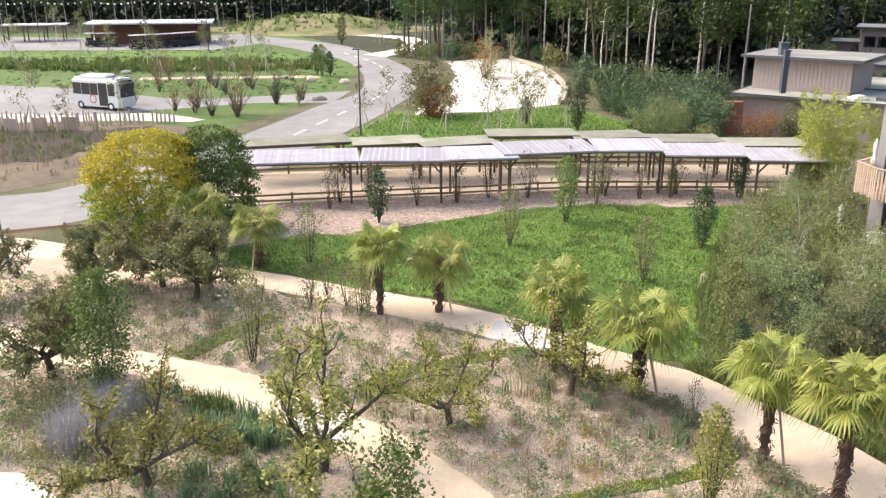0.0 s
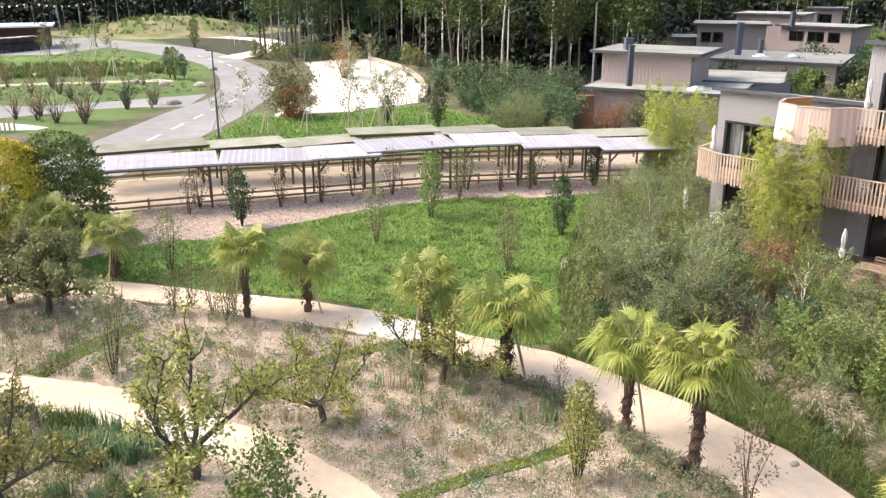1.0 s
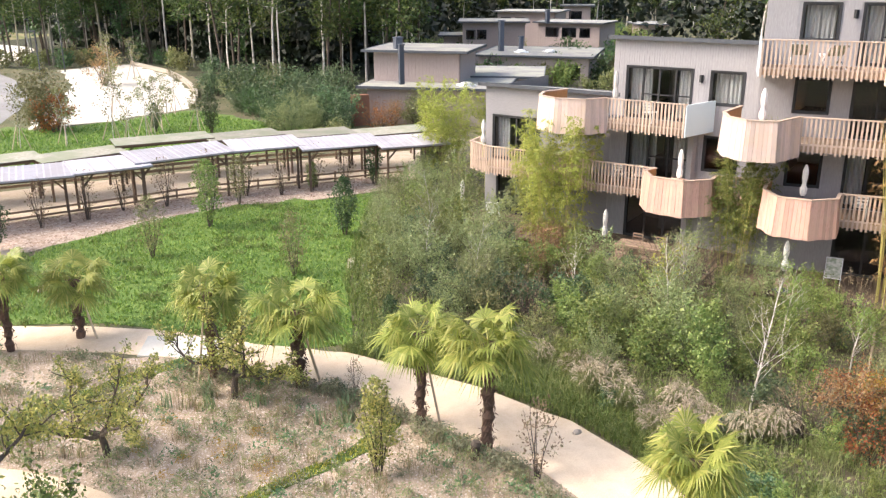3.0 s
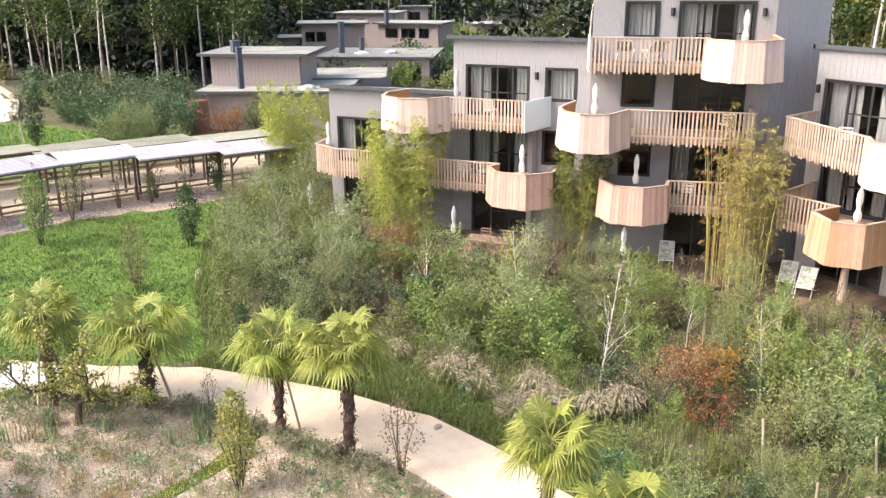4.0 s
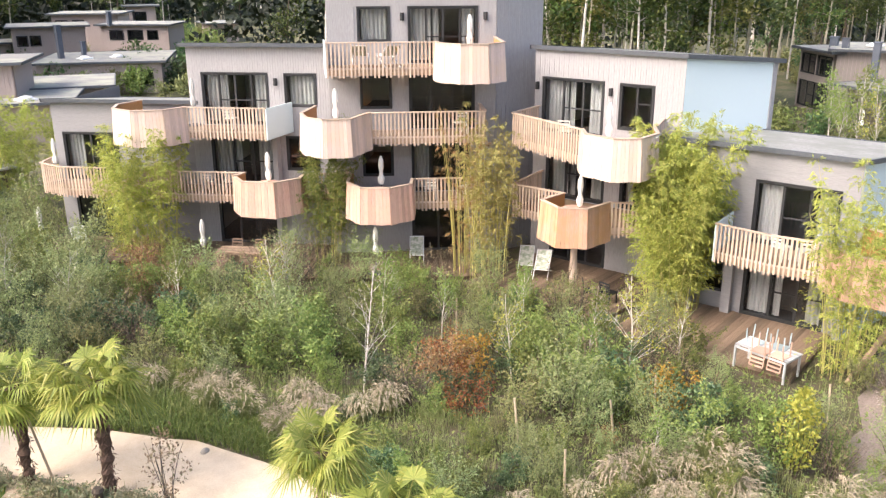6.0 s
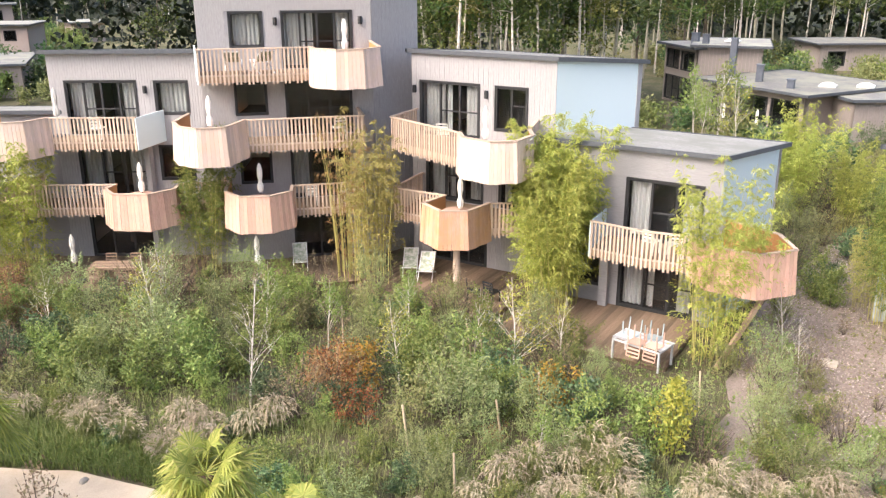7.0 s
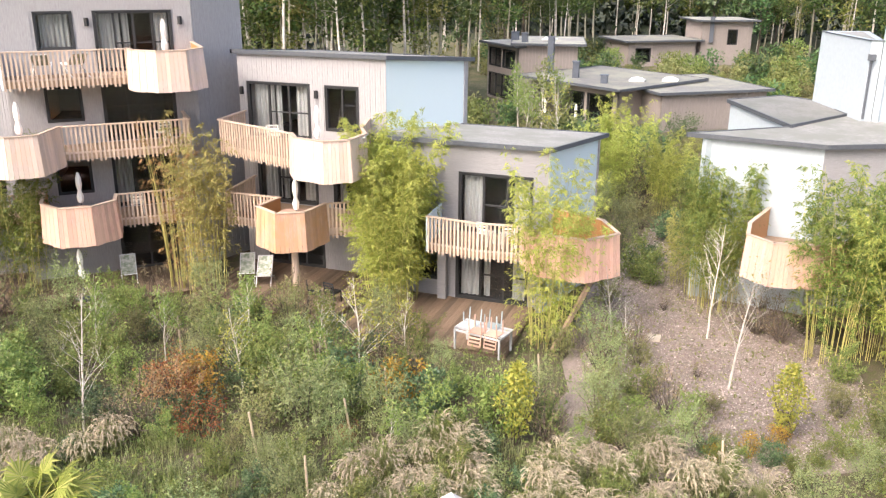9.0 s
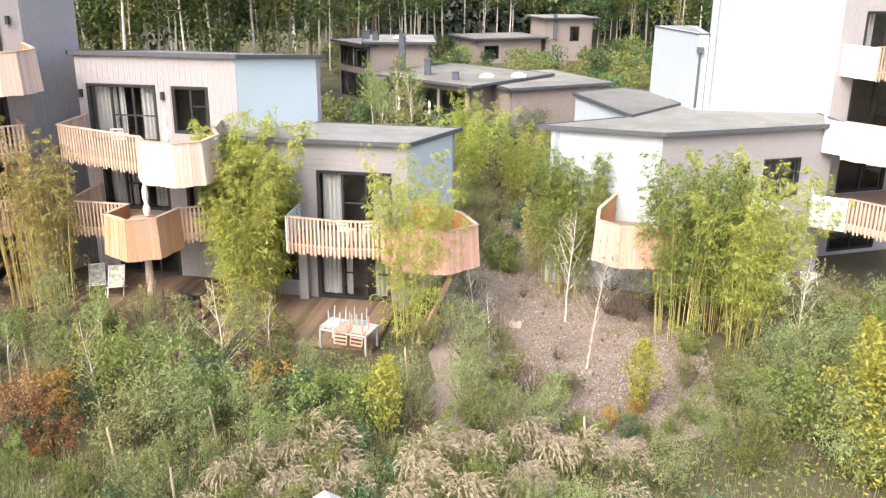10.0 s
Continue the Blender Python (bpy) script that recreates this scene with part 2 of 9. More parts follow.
# ---- mesh building ----
class Mesh:
    """Collects vertices and faces, then becomes one mesh object."""

    def __init__(self):
        self.v, self.f, self.n = [], [], 0

    def add(self, verts, faces):
        verts = np.asarray(verts, float).reshape(-1, 3)
        self.v.append(verts)
        self.f += [tuple(int(i) + self.n for i in q) for q in faces]
        self.n += len(verts)
        return self

    def quads(self, verts):
        """verts: (n, 4, 3), each a face of its own."""
        k = len(verts)
        self.v.append(np.asarray(verts, float).reshape(-1, 3))
        self.f += (np.arange(4 * k).reshape(-1, 4) + self.n).tolist()
        self.n += 4 * k
        return self

    def box(self, lo, hi, m=None, chamfer=0.0):
        x0, y0, z0 = lo
        x1, y1, z1 = hi
        c = np.array([(x, y, z) for z in (z0, z1) for y in (y0, y1) for x in (x0, x1)], float)
        if m is not None:
            a = np.array(m)
            c = c @ a[:3, :3].T + a[:3, 3]
        return self.add(c, [(0, 2, 3, 1), (4, 5, 7, 6), (0, 1, 5, 4), (2, 6, 7, 3), (0, 4, 6, 2), (1, 3, 7, 5)])

    def ring(self, u0, u1, z0, z1, w, y0, y1, m):
        """A window frame as one closed piece, w wide, from y0 to y1."""
        c = np.array([(u, y, z) for y in (y0, y1) for u, z in ((u0, z0), (u1, z0), (u1, z1), (u0, z1), (u0 + w, z0 + w), (u1 - w, z0 + w), (u1 - w, z1 - w), (u0 + w, z1 - w))], float)
        a = np.array(m)
        f = []
        for k in range(4):
            n = (k + 1) % 4
            f += [(k, n, 4 + n, 4 + k), (8 + n, 8 + k, 12 + k, 12 + n), (n, k, 8 + k, 8 + n), (4 + k, 4 + n, 12 + n, 12 + k)]
        return self.add(c @ a[:3, :3].T + a[:3, 3], f)

    def beam(self, a, b, w, h=None):
        """A square bar from a to b."""
        a, b = Vector(a), Vector(b)
        q = (b - a).to_track_quat("Z", "Y")
        m = Matrix.Translation(a) @ q.to_matrix().to_4x4()
        h = h or w
        return self.box((-w / 2, -h / 2, 0), (w / 2, h / 2, (b - a).length), m)

    def tube(self, pts, radii, sides=5, cap=True):
        pts = [Vector(p) for p in pts]
        rings = []
        for i, p in enumerate(pts):
            d = (pts[min(i + 1, len(pts) - 1)] - pts[max(i - 1, 0)]).normalized()
            q = d.to_track_quat("Z", "Y")
            rings.append([p + q @ Vector((radii[i] * math.cos(2 * math.pi * k / sides), radii[i] * math.sin(2 * math.pi * k / sides), 0)) for k in range(sides)])
        faces = []
        for i in range(len(pts) - 1):
            for k in range(sides):
                faces.append((i * sides + k, i * sides + (k + 1) % sides, (i + 1) * sides + (k + 1) % sides, (i + 1) * sides + k))
        if cap:
            faces.append(tuple(range(sides))[::-1])
            faces.append(tuple((len(pts) - 1) * sides + k for k in range(sides)))
        return self.add([tuple(v) for r in rings for v in r], faces)

    def prism(self, poly, z0, z1, slope=None):
        """An upright prism over a plan polygon; z1 may be a function of x and y."""
        n = len(poly)
        top = [(x, y, z1(x, y) if callable(z1) else z1) for x, y in poly]
        bot = [(x, y, z0(x, y) if callable(z0) else z0) for x, y in poly]
        area = sum(poly[i][0] * poly[(i + 1) % n][1] - poly[(i + 1) % n][0] * poly[i][1] for i in range(n))
        fs = [tuple(range(n, 2 * n)), tuple(range(n))[::-1]] + [(i, (i + 1) % n, n + (i + 1) % n, n + i) for i in range(n)]
        if area < 0:
            fs = [f[::-1] for f in fs]
        return self.add(bot + top, fs)

    def data(self, name, material, smooth=False):
        me = bpy.data.meshes.new(name)
        me.from_pydata(np.concatenate(self.v).tolist() if self.v else [], [], self.f)
        me.materials.append(material)
        if smooth:
            me.polygons.foreach_set("use_smooth", [True] * len(me.polygons))
        me.update()
        return me


def thing(name, label, category, group="", at=None, kind=""):
    ob = tagged(new(name), label, category, group, kind)
    ob.empty_display_size = 0.2
    if at is not None:
        ob.matrix_basis = at
    return ob


def part(name, mb, material, parent, label="", smooth=False):
    me = mb if isinstance(mb, bpy.types.Mesh) else mb.data(name, material, smooth)
    ob = new(name, me)
    ob.parent = parent
    return tagged(ob, label)


def solo(name, mb, material, label, category, kind="", group="", smooth=False, at=None):
    ob = tagged(new(name, mb.data(name, material, smooth)), label, category, group, kind)
    if at is not None:
        ob.matrix_basis = at
    return ob


def spin(x, y, z=0.0, turn=0.0, s=1.0, sz=None, lean=0.0):
    return pose(x, y, z, lean, 0, turn) @ Matrix.Diagonal((s, s, sz or s, 1))


# ---- ground ----
def smooth_line(pts, per=6):
    """A curve through plan points."""
    p = [np.array(q, float) for q in pts]
    p = [2 * p[0] - p[1]] + p + [2 * p[-1] - p[-2]]
    out = []
    for i in range(1, len(p) - 2):
        for k in range(per):
            s = k / per
            out.append(0.5 * (2 * p[i] + (p[i + 1] - p[i - 1]) * s + (2 * p[i - 1] - 5 * p[i] + 4 * p[i + 1] - p[i + 2]) * s * s + (3 * p[i] - p[i - 1] - 3 * p[i + 1] + p[i + 2]) * s ** 3))
    return [tuple(q) for q in out] + [tuple(p[-2])]


def resample(line, n):
    a = np.array(line)
    d = np.concatenate([[0], np.cumsum(np.hypot(*np.diff(a, axis=0).T))])
    s = np.linspace(0, d[-1], n)
    return np.column_stack([np.interp(s, d, a[:, 0]), np.interp(s, d, a[:, 1])])


def strip(name, left, right, z, material, label, category, wobble=0.06, n=90):
    """A path or road between two edge lines, a thin raised slab."""
    rng = np.random.default_rng(len(name) + n)
    a, b = resample(smooth_line(left), n), resample(smooth_line(right), n)
    a = a + rng.normal(0, wobble, a.shape)
    b = b + rng.normal(0, wobble, b.shape)
    mb = Mesh()
    v, f = [], []
    for i in range(n):
        v += [(*a[i], 0), (*a[i], z), (*b[i], z), (*b[i], 0)]
    for i in range(n - 1):
        o = 4 * i
        f += [(o, o + 1, o + 5, o + 4), (o + 1, o + 2, o + 6, o + 5), (o + 2, o + 3, o + 7, o + 6)]
    mb.add(v, f)
    return solo(name, mb, material, label, category, "structure")


def sheet(name, poly, z, material, label, category="ground", rough_edge=0.25):
    """A flat stretch of ground with an uneven edge."""
    rng = np.random.default_rng(len(poly) * 7 + len(name))
    pts = []
    for i, p in enumerate(poly):
        q = poly[(i + 1) % len(poly)]
        n = max(1, int(math.dist(p, q) / 1.2)) if rough_edge else 1
        for k in range(n):
            s = k / n
            w = rng.normal(0, rough_edge, 2) if rough_edge else (0, 0)
            pts.append((p[0] + (q[0] - p[0]) * s + w[0], p[1] + (q[1] - p[1]) * s + w[1]))
    mb = Mesh()
    mb.prism(pts, 0.0, z)
    return solo(name, mb, material, label, category, "structure")


gm = Mesh()
gm.add([(-1500, -1500, 0), (1500, -1500, 0), (1500, 1500, 0), (-1500, 1500, 0)], [(0, 1, 2, 3)])
solo("ground", gm, M_ROUGH, "rough olive and straw coloured ground", "ground", "structure")
sheet("ground_scrub", [(8.0, 24.6), (9.4, 31), (11.6, 35.5), (15.2, 42), (18, 44.5), (21, 52), (42, 52), (60, 20), (62, -40), (-10, -40), (-10, 10), (9.8, 10), (12.2, 10), (12.2, 14.6), (11.5, 18), (9.5, 21.5)], 0.006, M_SCRUB, "brown soil under dense wild shrubs")
sheet("ground_garden", [(-24, 34), (-15, 33.5), (-8.4, 32.0), (-2.9, 29.2), (2, 26.3), (6.5, 22), (9.2, 16.6), (9.9, 10), (-10, 10), (-24, 10)], 0.012, M_BED, "pinkish grey stone chip mulch of the garden beds")
sheet("field", [(-200, 48), (-60, 47), (-24.5, 46.5), (-19, 58), (-10, 90), (-12, 135), (-40, 205), (-200, 205)], 0.008, M_FIELD, "rough green grassland beside the road", "field", 0.4)
sheet("lawn", [(-9.5, 34.0), (-9.6, 36.5), (-8, 37.7), (-6, 38.1), (-2.4, 39.5), (1.7, 41.7), (4.7, 43), (8, 43.8), (12, 43.2), (15, 43.6), (14.6, 41.5), (11.7, 35.5), (9.6, 31), (8.6, 27), (8.0, 24.0), (5.1, 26), (1.7, 28.9), (-2.2, 31.1), (-6.6, 33)], 0.020, M_LAWN, "lush green lawn of clover and grass", "lawn", 0.3)
sheet("ground_mulch", [(-13, 38), (-9.6, 36.5), (-8, 37.7), (-6, 38.1), (-2.4, 39.5), (1.7, 41.7), (4.7, 43), (8, 43.8), (12, 43.2), (15, 43.6), (18.5, 44), (18.5, 47.1), (12.7, 47.0), (6.7, 47.0), (2.5, 46.2), (-4.5, 45.0), (-10.1, 43.8), (-14, 42.8)], 0.014, M_MULCH, "pale wood chip mulch along the fence")
sheet("courtyard", [(-14, 42.8), (-10.1, 43.8), (-4.5, 45.0), (2.5, 46.2), (6.7, 47.0), (12.7, 47.0), (19, 47.1), (22, 53.4), (14.5, 53.4), (7.4, 53.4), (-0.3, 52.6), (-9.8, 51.4), (-14, 50.5)], 0.018, M_COURT, "packed sandy courtyard under the shelters", "courtyard", 0.05)
sheet("verge", [(-13.5, 54.5), (-2, 56), (12, 57), (22, 56.5), (21, 62), (15, 69), (10.8, 78.5), (3.6, 74.6), (-2.3, 72.6), (-4.4, 75.5), (-7.4, 63.5), (-8.5, 58.5)], 0.012, M_LAWN, "bright green grass verge beside the road", "lawn", 0.2)
sheet("gravel_lot", [(-2.6, 73.2), (0.6, 74.4), (3.6, 75.0), (10.6, 79.4), (12.4, 91.4), (12.1, 107.7), (9.0, 122.0), (5.8, 122.5), (0.3, 118.0), (1.5, 100), (-1.0, 88)], 0.020, M_WHITE_LOT, "glaring white gravel lot with a curved edge", "gravel lot", 0.2)
sheet("bare_bank", [(-60, 47), (-24.5, 46.6), (-21, 51), (-18, 58), (-19, 66), (-24, 69.5), (-34, 68.5), (-60, 66)], 0.014, M_EARTH, "bare brown earth bank with sparse planting")
sheet("cart_lot", [(-90, 134), (-36, 137), (-30, 152), (-33, 158), (-90, 165)], 0.016, M_ROAD, "pale asphalt parking lot of the carts", "parking lot", 0.2)
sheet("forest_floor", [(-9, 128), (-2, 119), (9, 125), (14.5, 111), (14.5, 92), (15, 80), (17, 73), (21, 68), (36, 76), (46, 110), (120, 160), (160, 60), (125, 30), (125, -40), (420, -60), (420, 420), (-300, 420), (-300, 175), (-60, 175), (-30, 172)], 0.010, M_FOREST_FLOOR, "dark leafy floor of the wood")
sheet("clearing", [(41, 3.6), (41, 0.8), (31.6, -2.6), (27, -4.5), (22, -4.8), (19.5, -1.5), (19, 3.4), (23, 4.0), (26, 4.4), (30, 4.8)], 0.016, M_LITTER, "leaf litter and wood chips between young birches", "ground", 0.35)
sheet("side_ground", [(-20.9, 36.7), (-17.9, 35.8), (-13.8, 35.5), (-12.3, 33.6), (-13.0, 32.6), (-18.8, 32.6)], 0.022, M_COURT, "packed sandy ground beside the paths", "ground", 0.15)
sheet("paved_corner", [(-15, 19.0), (-10.4, 18.65), (-8.6, 17.2), (-8, 14), (-15, 14)], 0.03, M_WHITE_LOT, "bright pale paving at the garden edge", "paving", 0)

strip("main_path", [(-42, 42), (-30, 40.5), (-20.8, 38.3), (-14.5, 35.9), (-9.5, 33.9), (-6.6, 32.9), (-4.2, 31.7), (-0.2, 30.0), (3.2, 27.7), (5.1, 25.9), (7.3, 24.2), (8.6, 22.5), (9.8, 20.9), (10.8, 19.0), (11.4, 17.6), (11.8, 16.1), (12.0, 14.6), (12.1, 10)],
      [(-42, 39), (-30, 37.8), (-19.3, 35.6), (-14, 34), (-8.4, 32.0), (-5.8, 30.7), (-2.9, 29.2), (0.1, 27.5), (2.0, 26.3), (3.3, 25.2), (4.9, 23.9), (6.5, 22.0), (7.5, 20.3), (8.4, 18.3), (9.2, 16.6), (9.7, 15.1), (9.9, 13), (9.9, 10)], 0.035, M_SAND, "curving sand coloured garden path", "path", 0.04)
strip("garden_path", [(-18, 28.2), (-14.3, 27.2), (-10.3, 25.8), (-8.2, 24.95), (-6.3, 24.2), (-4.5, 22.9), (-2.7, 21.6), (-1.1, 20.3), (-0.1, 19.1), (1.0, 17.7), (1.9, 16.2), (2.6, 14)],
      [(-18, 26.4), (-14, 25.2), (-9.7, 24.0), (-7.7, 23.0), (-5.4, 21.5), (-3.5, 20.2), (-2.5, 19.4), (-1.4, 17.7), (-0.6, 16), (0, 14)], 0.035, M_SAND, "narrower sandy path through the beds", "path", 0.025)
strip("side_path", [(-26, 33.2), (-18, 32.2), (-15, 33.2), (-12.5, 33.6)], [(-26, 31.4), (-18, 30.4), (-15.2, 31.2), (-11.5, 32.9)], 0.033, M_SAND, "short sandy side path", "path", 0.05, 30)
strip("road", [(-90, 47), (-45, 44), (-24, 45.6), (-20.5, 50), (-17, 58), (-15.1, 63.7), (-11.6, 77.6), (-8.6, 88), (-9.9, 104.6), (-13.6, 119.6), (-19.1, 130.6), (-28.8, 146), (-48, 166)],
      [(-90, 39), (-45, 36.5), (-20.7, 39.2), (-17.3, 41.5), (-12.5, 48), (-9.5, 58), (-7.9, 63.7), (-4.9, 76), (-3.0, 89.2), (-3.5, 104.6), (-6.6, 118), (-11.7, 133.4), (-20, 150), (-40, 172)], 0.026, M_ROAD, "winding pale grey asphalt road", "road", 0.05)
strip("side_road", [(-9.5, 88.5), (-18.6, 84.4), (-26, 83), (-38, 90), (-60, 96)], [(-10.5, 80.2), (-17.6, 80), (-24.5, 76.2), (-33, 73.2), (-60, 74)], 0.030, M_ROAD, "asphalt side road where the bus stands", "road", 0.05, 50)
strip("branch_path", [(-12, 128.5), (-7.5, 140), (-9, 160), (-30, 178)], [(-8.2, 124.5), (-4.2, 140), (-5, 162), (-28, 184)], 0.032, M_WHITE_LOT, "pale track leading into the wood", "path", 0.1, 40)
strip("walkway", [(-60, 76), (-40, 73.8), (-33, 73.0), (-26.3, 74.0), (-22.8, 72.8), (-19.8, 70.6)], [(-60, 68), (-40, 68.6), (-33, 69.3), (-27.1, 70.2), (-23.3, 69.8), (-20.4, 69.5)], 0.04, M_WHITE_LOT, "bright pale walkway by the play area", "pavement", 0.05, 40)

# white patches laid just above the two paths
sheet("pale_crossing", [(1.3, 26.8), (1.75, 28.2), (3.0, 27.7), (3.8, 27.0), (3.7, 25.3), (2.9, 25.6), (2.1, 26.3)], 0.042, M_WHITE_LOT, "white patch on the sandy path", "path", 0.05)
sheet("pale_crossing", [(-4.8, 22.4), (-3.8, 22.4), (-3.0, 21.9), (-2.5, 20.9), (-2.8, 20.0), (-3.5, 20.4), (-4.5, 21.2)], 0.042, M_WHITE_LOT, "white patch on the garden path", "path", 0.05)
strip("bed_edge", [(1.9, 26.4), (3.3, 25.3), (4.9, 24.0), (6.5, 22.1), (7.5, 20.4), (8.4, 18.4), (9.2, 16.7), (9.7, 15.2), (9.9, 13)], [(1.0, 25.6), (2.5, 24.4), (4.1, 23.2), (5.6, 21.4), (6.6, 19.8), (7.5, 17.9), (8.2, 16.2), (8.6, 14.8), (8.8, 13)], 0.026, M_BED, "gravel edge of the beds along the path", "bed", 0.04, 60)
# bands of the field, earth bank
strip("field_path", [(-34.2, 97.8), (-28.1, 98.9), (-19.8, 99.5), (-14.2, 99.8)], [(-34.8, 100.0), (-28.6, 101.0), (-20.1, 101.6), (-14.6, 102.2)], 0.02, M_COURT, "worn pale footpath across the field", "path", 0.15, 30)
strip("field_band", [(-90, 114), (-54.9, 112), (-39.7, 116.5), (-29.1, 119), (-18, 117)], [(-90, 132), (-66, 131), (-47.5, 134), (-36, 135), (-22.5, 128)], 0.016, M_LAWN, "greener mown band of the field", "grass", 0.6, 40)
sheet("bank_soil", [(-40, 66), (-33.7, 66.2), (-27.6, 65.8), (-23.6, 67.4), (-20.6, 62), (-22.2, 58.6), (-24.4, 57.2), (-26, 54.4), (-30, 53.4), (-40, 55)], 0.03, M_SOIL, "dark brown soil of the planted bank", "soil", 0.3)
# dashes of the road's middle line
mid_line = resample(smooth_line([(-11.3, 63.7), (-8.3, 76.8), (-5.9, 88.5), (-6.7, 104.6), (-10.1, 119), (-15.4, 132)]), 60)
for i in range(0, 58, 4):
    a, b = mid_line[i], mid_line[i + 2]
    d = (b - a) / np.linalg.norm(b - a)
    s = np.array([-d[1], d[0]]) * 0.09
    dm = Mesh().prism([tuple(a - s), tuple(b - s), tuple(b + s), tuple(a + s)], 0.02, 0.031)
    solo("road_marking", dm, M_MARK, "white painted dash on the road", "road marking", "structure", "middle line of the road")

# far grass mound
hm = Mesh()
hv, hf, rings, seg = [], [], 9, 28
for i in range(rings):
    s = i / (rings - 1)
    for k in range(seg):
        w = 1 + 0.12 * math.sin(3 * k * 2 * math.pi / seg)
        hv.append((-26 + 26 * s * w * math.cos(2 * math.pi * k / seg), 185 + 17 * s * w * math.sin(2 * math.pi * k / seg), 3.2 * (0.5 + 0.5 * math.cos(math.pi * s)) - 0.02 + 0.25 * math.sin(5 * math.pi * s) * math.sin(2.3 * k) * (1 - s)))
for i in range(rings - 1):
    for k in range(seg):
        hf.append((i * seg + k, (i + 1) * seg + k, (i + 1) * seg + (k + 1) % seg, i * seg + (k + 1) % seg))
hm.add(hv, hf)
solo("grass_mound", hm, M_MOUND, "low grassy mound with straw patches", "mound", "structure", smooth=True)

# ---- buildings ----
F0, F1, F2, F3 = 0.2, 2.87, 5.54, 8.21


def edge_matrix(a, b):
    d = Vector((b[0] - a[0], b[1] - a[1], 0)).normalized()
    n = Vector((-d.y, d.x, 0))
    return Matrix(((d.x, n.x, 0, a[0]), (d.y, n.y, 0, a[1]), (0, 0, 1, 0), (0, 0, 0, 1)))


def cells(length, z0, z1, holes):
    us = sorted({0.0, length, *[h[0] for h in holes], *[h[1] for h in holes]})
    zs = sorted({z0, z1, *[h[2] for h in holes], *[h[3] for h in holes]})
    for a, b in zip(us, us[1:]):
        run = None
        for c, d in zip(zs, zs[1:]):
            solid = not any(h[0] < (a + b) / 2 < h[1] and h[2] < (c + d) / 2 < h[3] for h in holes)
            if solid:
                run = (run[0], d) if run else (c, d)
            if not solid or d == zs[-1]:
                if run:
                    yield a, b, run[0], run[1]
                run = None


def pierced(length, height, holes, thick, m):
    """A wall of one piece with openings through it."""
    us = sorted({0.0, length, *[h[0] for h in holes], *[h[1] for h in holes]})
    zs = sorted({0.0, height, *[h[2] for h in holes], *[h[3] for h in holes]})
    nu, nz = len(us), len(zs)

    def solid(i, j):
        if not (0 <= i < nu - 1 and 0 <= j < nz - 1):
            return False
        u, z = (us[i] + us[i + 1]) / 2, (zs[j] + zs[j + 1]) / 2
        return not any(h[0] < u < h[1] and h[2] < z < h[3] for h in holes)

    def at(i, j, k):
        return (j * nu + i) * 2 + k

    faces = []
    for i in range(nu - 1):
        for j in range(nz - 1):
            if not solid(i, j):
                continue
            faces += [(at(i, j, 0), at(i + 1, j, 0), at(i + 1, j + 1, 0), at(i, j + 1, 0)), (at(i, j, 1), at(i, j + 1, 1), at(i + 1, j + 1, 1), at(i + 1, j, 1))]
            for di, dj, a, b in ((-1, 0, (i, j + 1), (i, j)), (1, 0, (i + 1, j), (i + 1, j + 1)), (0, -1, (i, j), (i + 1, j)), (0, 1, (i + 1, j + 1), (i, j + 1))):
                if not solid(i + di, j + dj):
                    faces.append((at(*a, 0), at(*a, 1), at(*b, 1), at(*b, 0)))
    used = sorted({v for f in faces for v in f})
    index = {v: k for k, v in enumerate(used)}
    c = np.array([(us[v // 2 % nu], thick * (v % 2), zs[v // 2 // nu]) for v in used])
    a = np.array(m)
    return Mesh().add(c @ a[:3, :3].T + a[:3, 3], [tuple(index[v] for v in f) for f in faces])


def curtain_mesh(u0, u1, z0, z1, y, folds):
    mb = Mesh()
    n = max(8, int((u1 - u0) * folds * 8))
    v = []
    for i in range(n + 1):
        u = u0 + (u1 - u0) * i / n
        w = 0.045 * math.sin(2 * math.pi * folds * (u - u0)) + 0.015 * math.sin(17.3 * u)
        v += [(u, y + w, z0), (u, y + 0.6 * w, z1)]
    mb.add(v, [(2 * i, 2 * i + 2, 2 * i + 3, 2 * i + 1) for i in range(n)])
    mb.add([(p[0], p[1] + 0.012, p[2]) for p in v], [(2 * i + 1, 2 * i + 3, 2 * i + 2, 2 * i) for i in range(n)])
    return mb


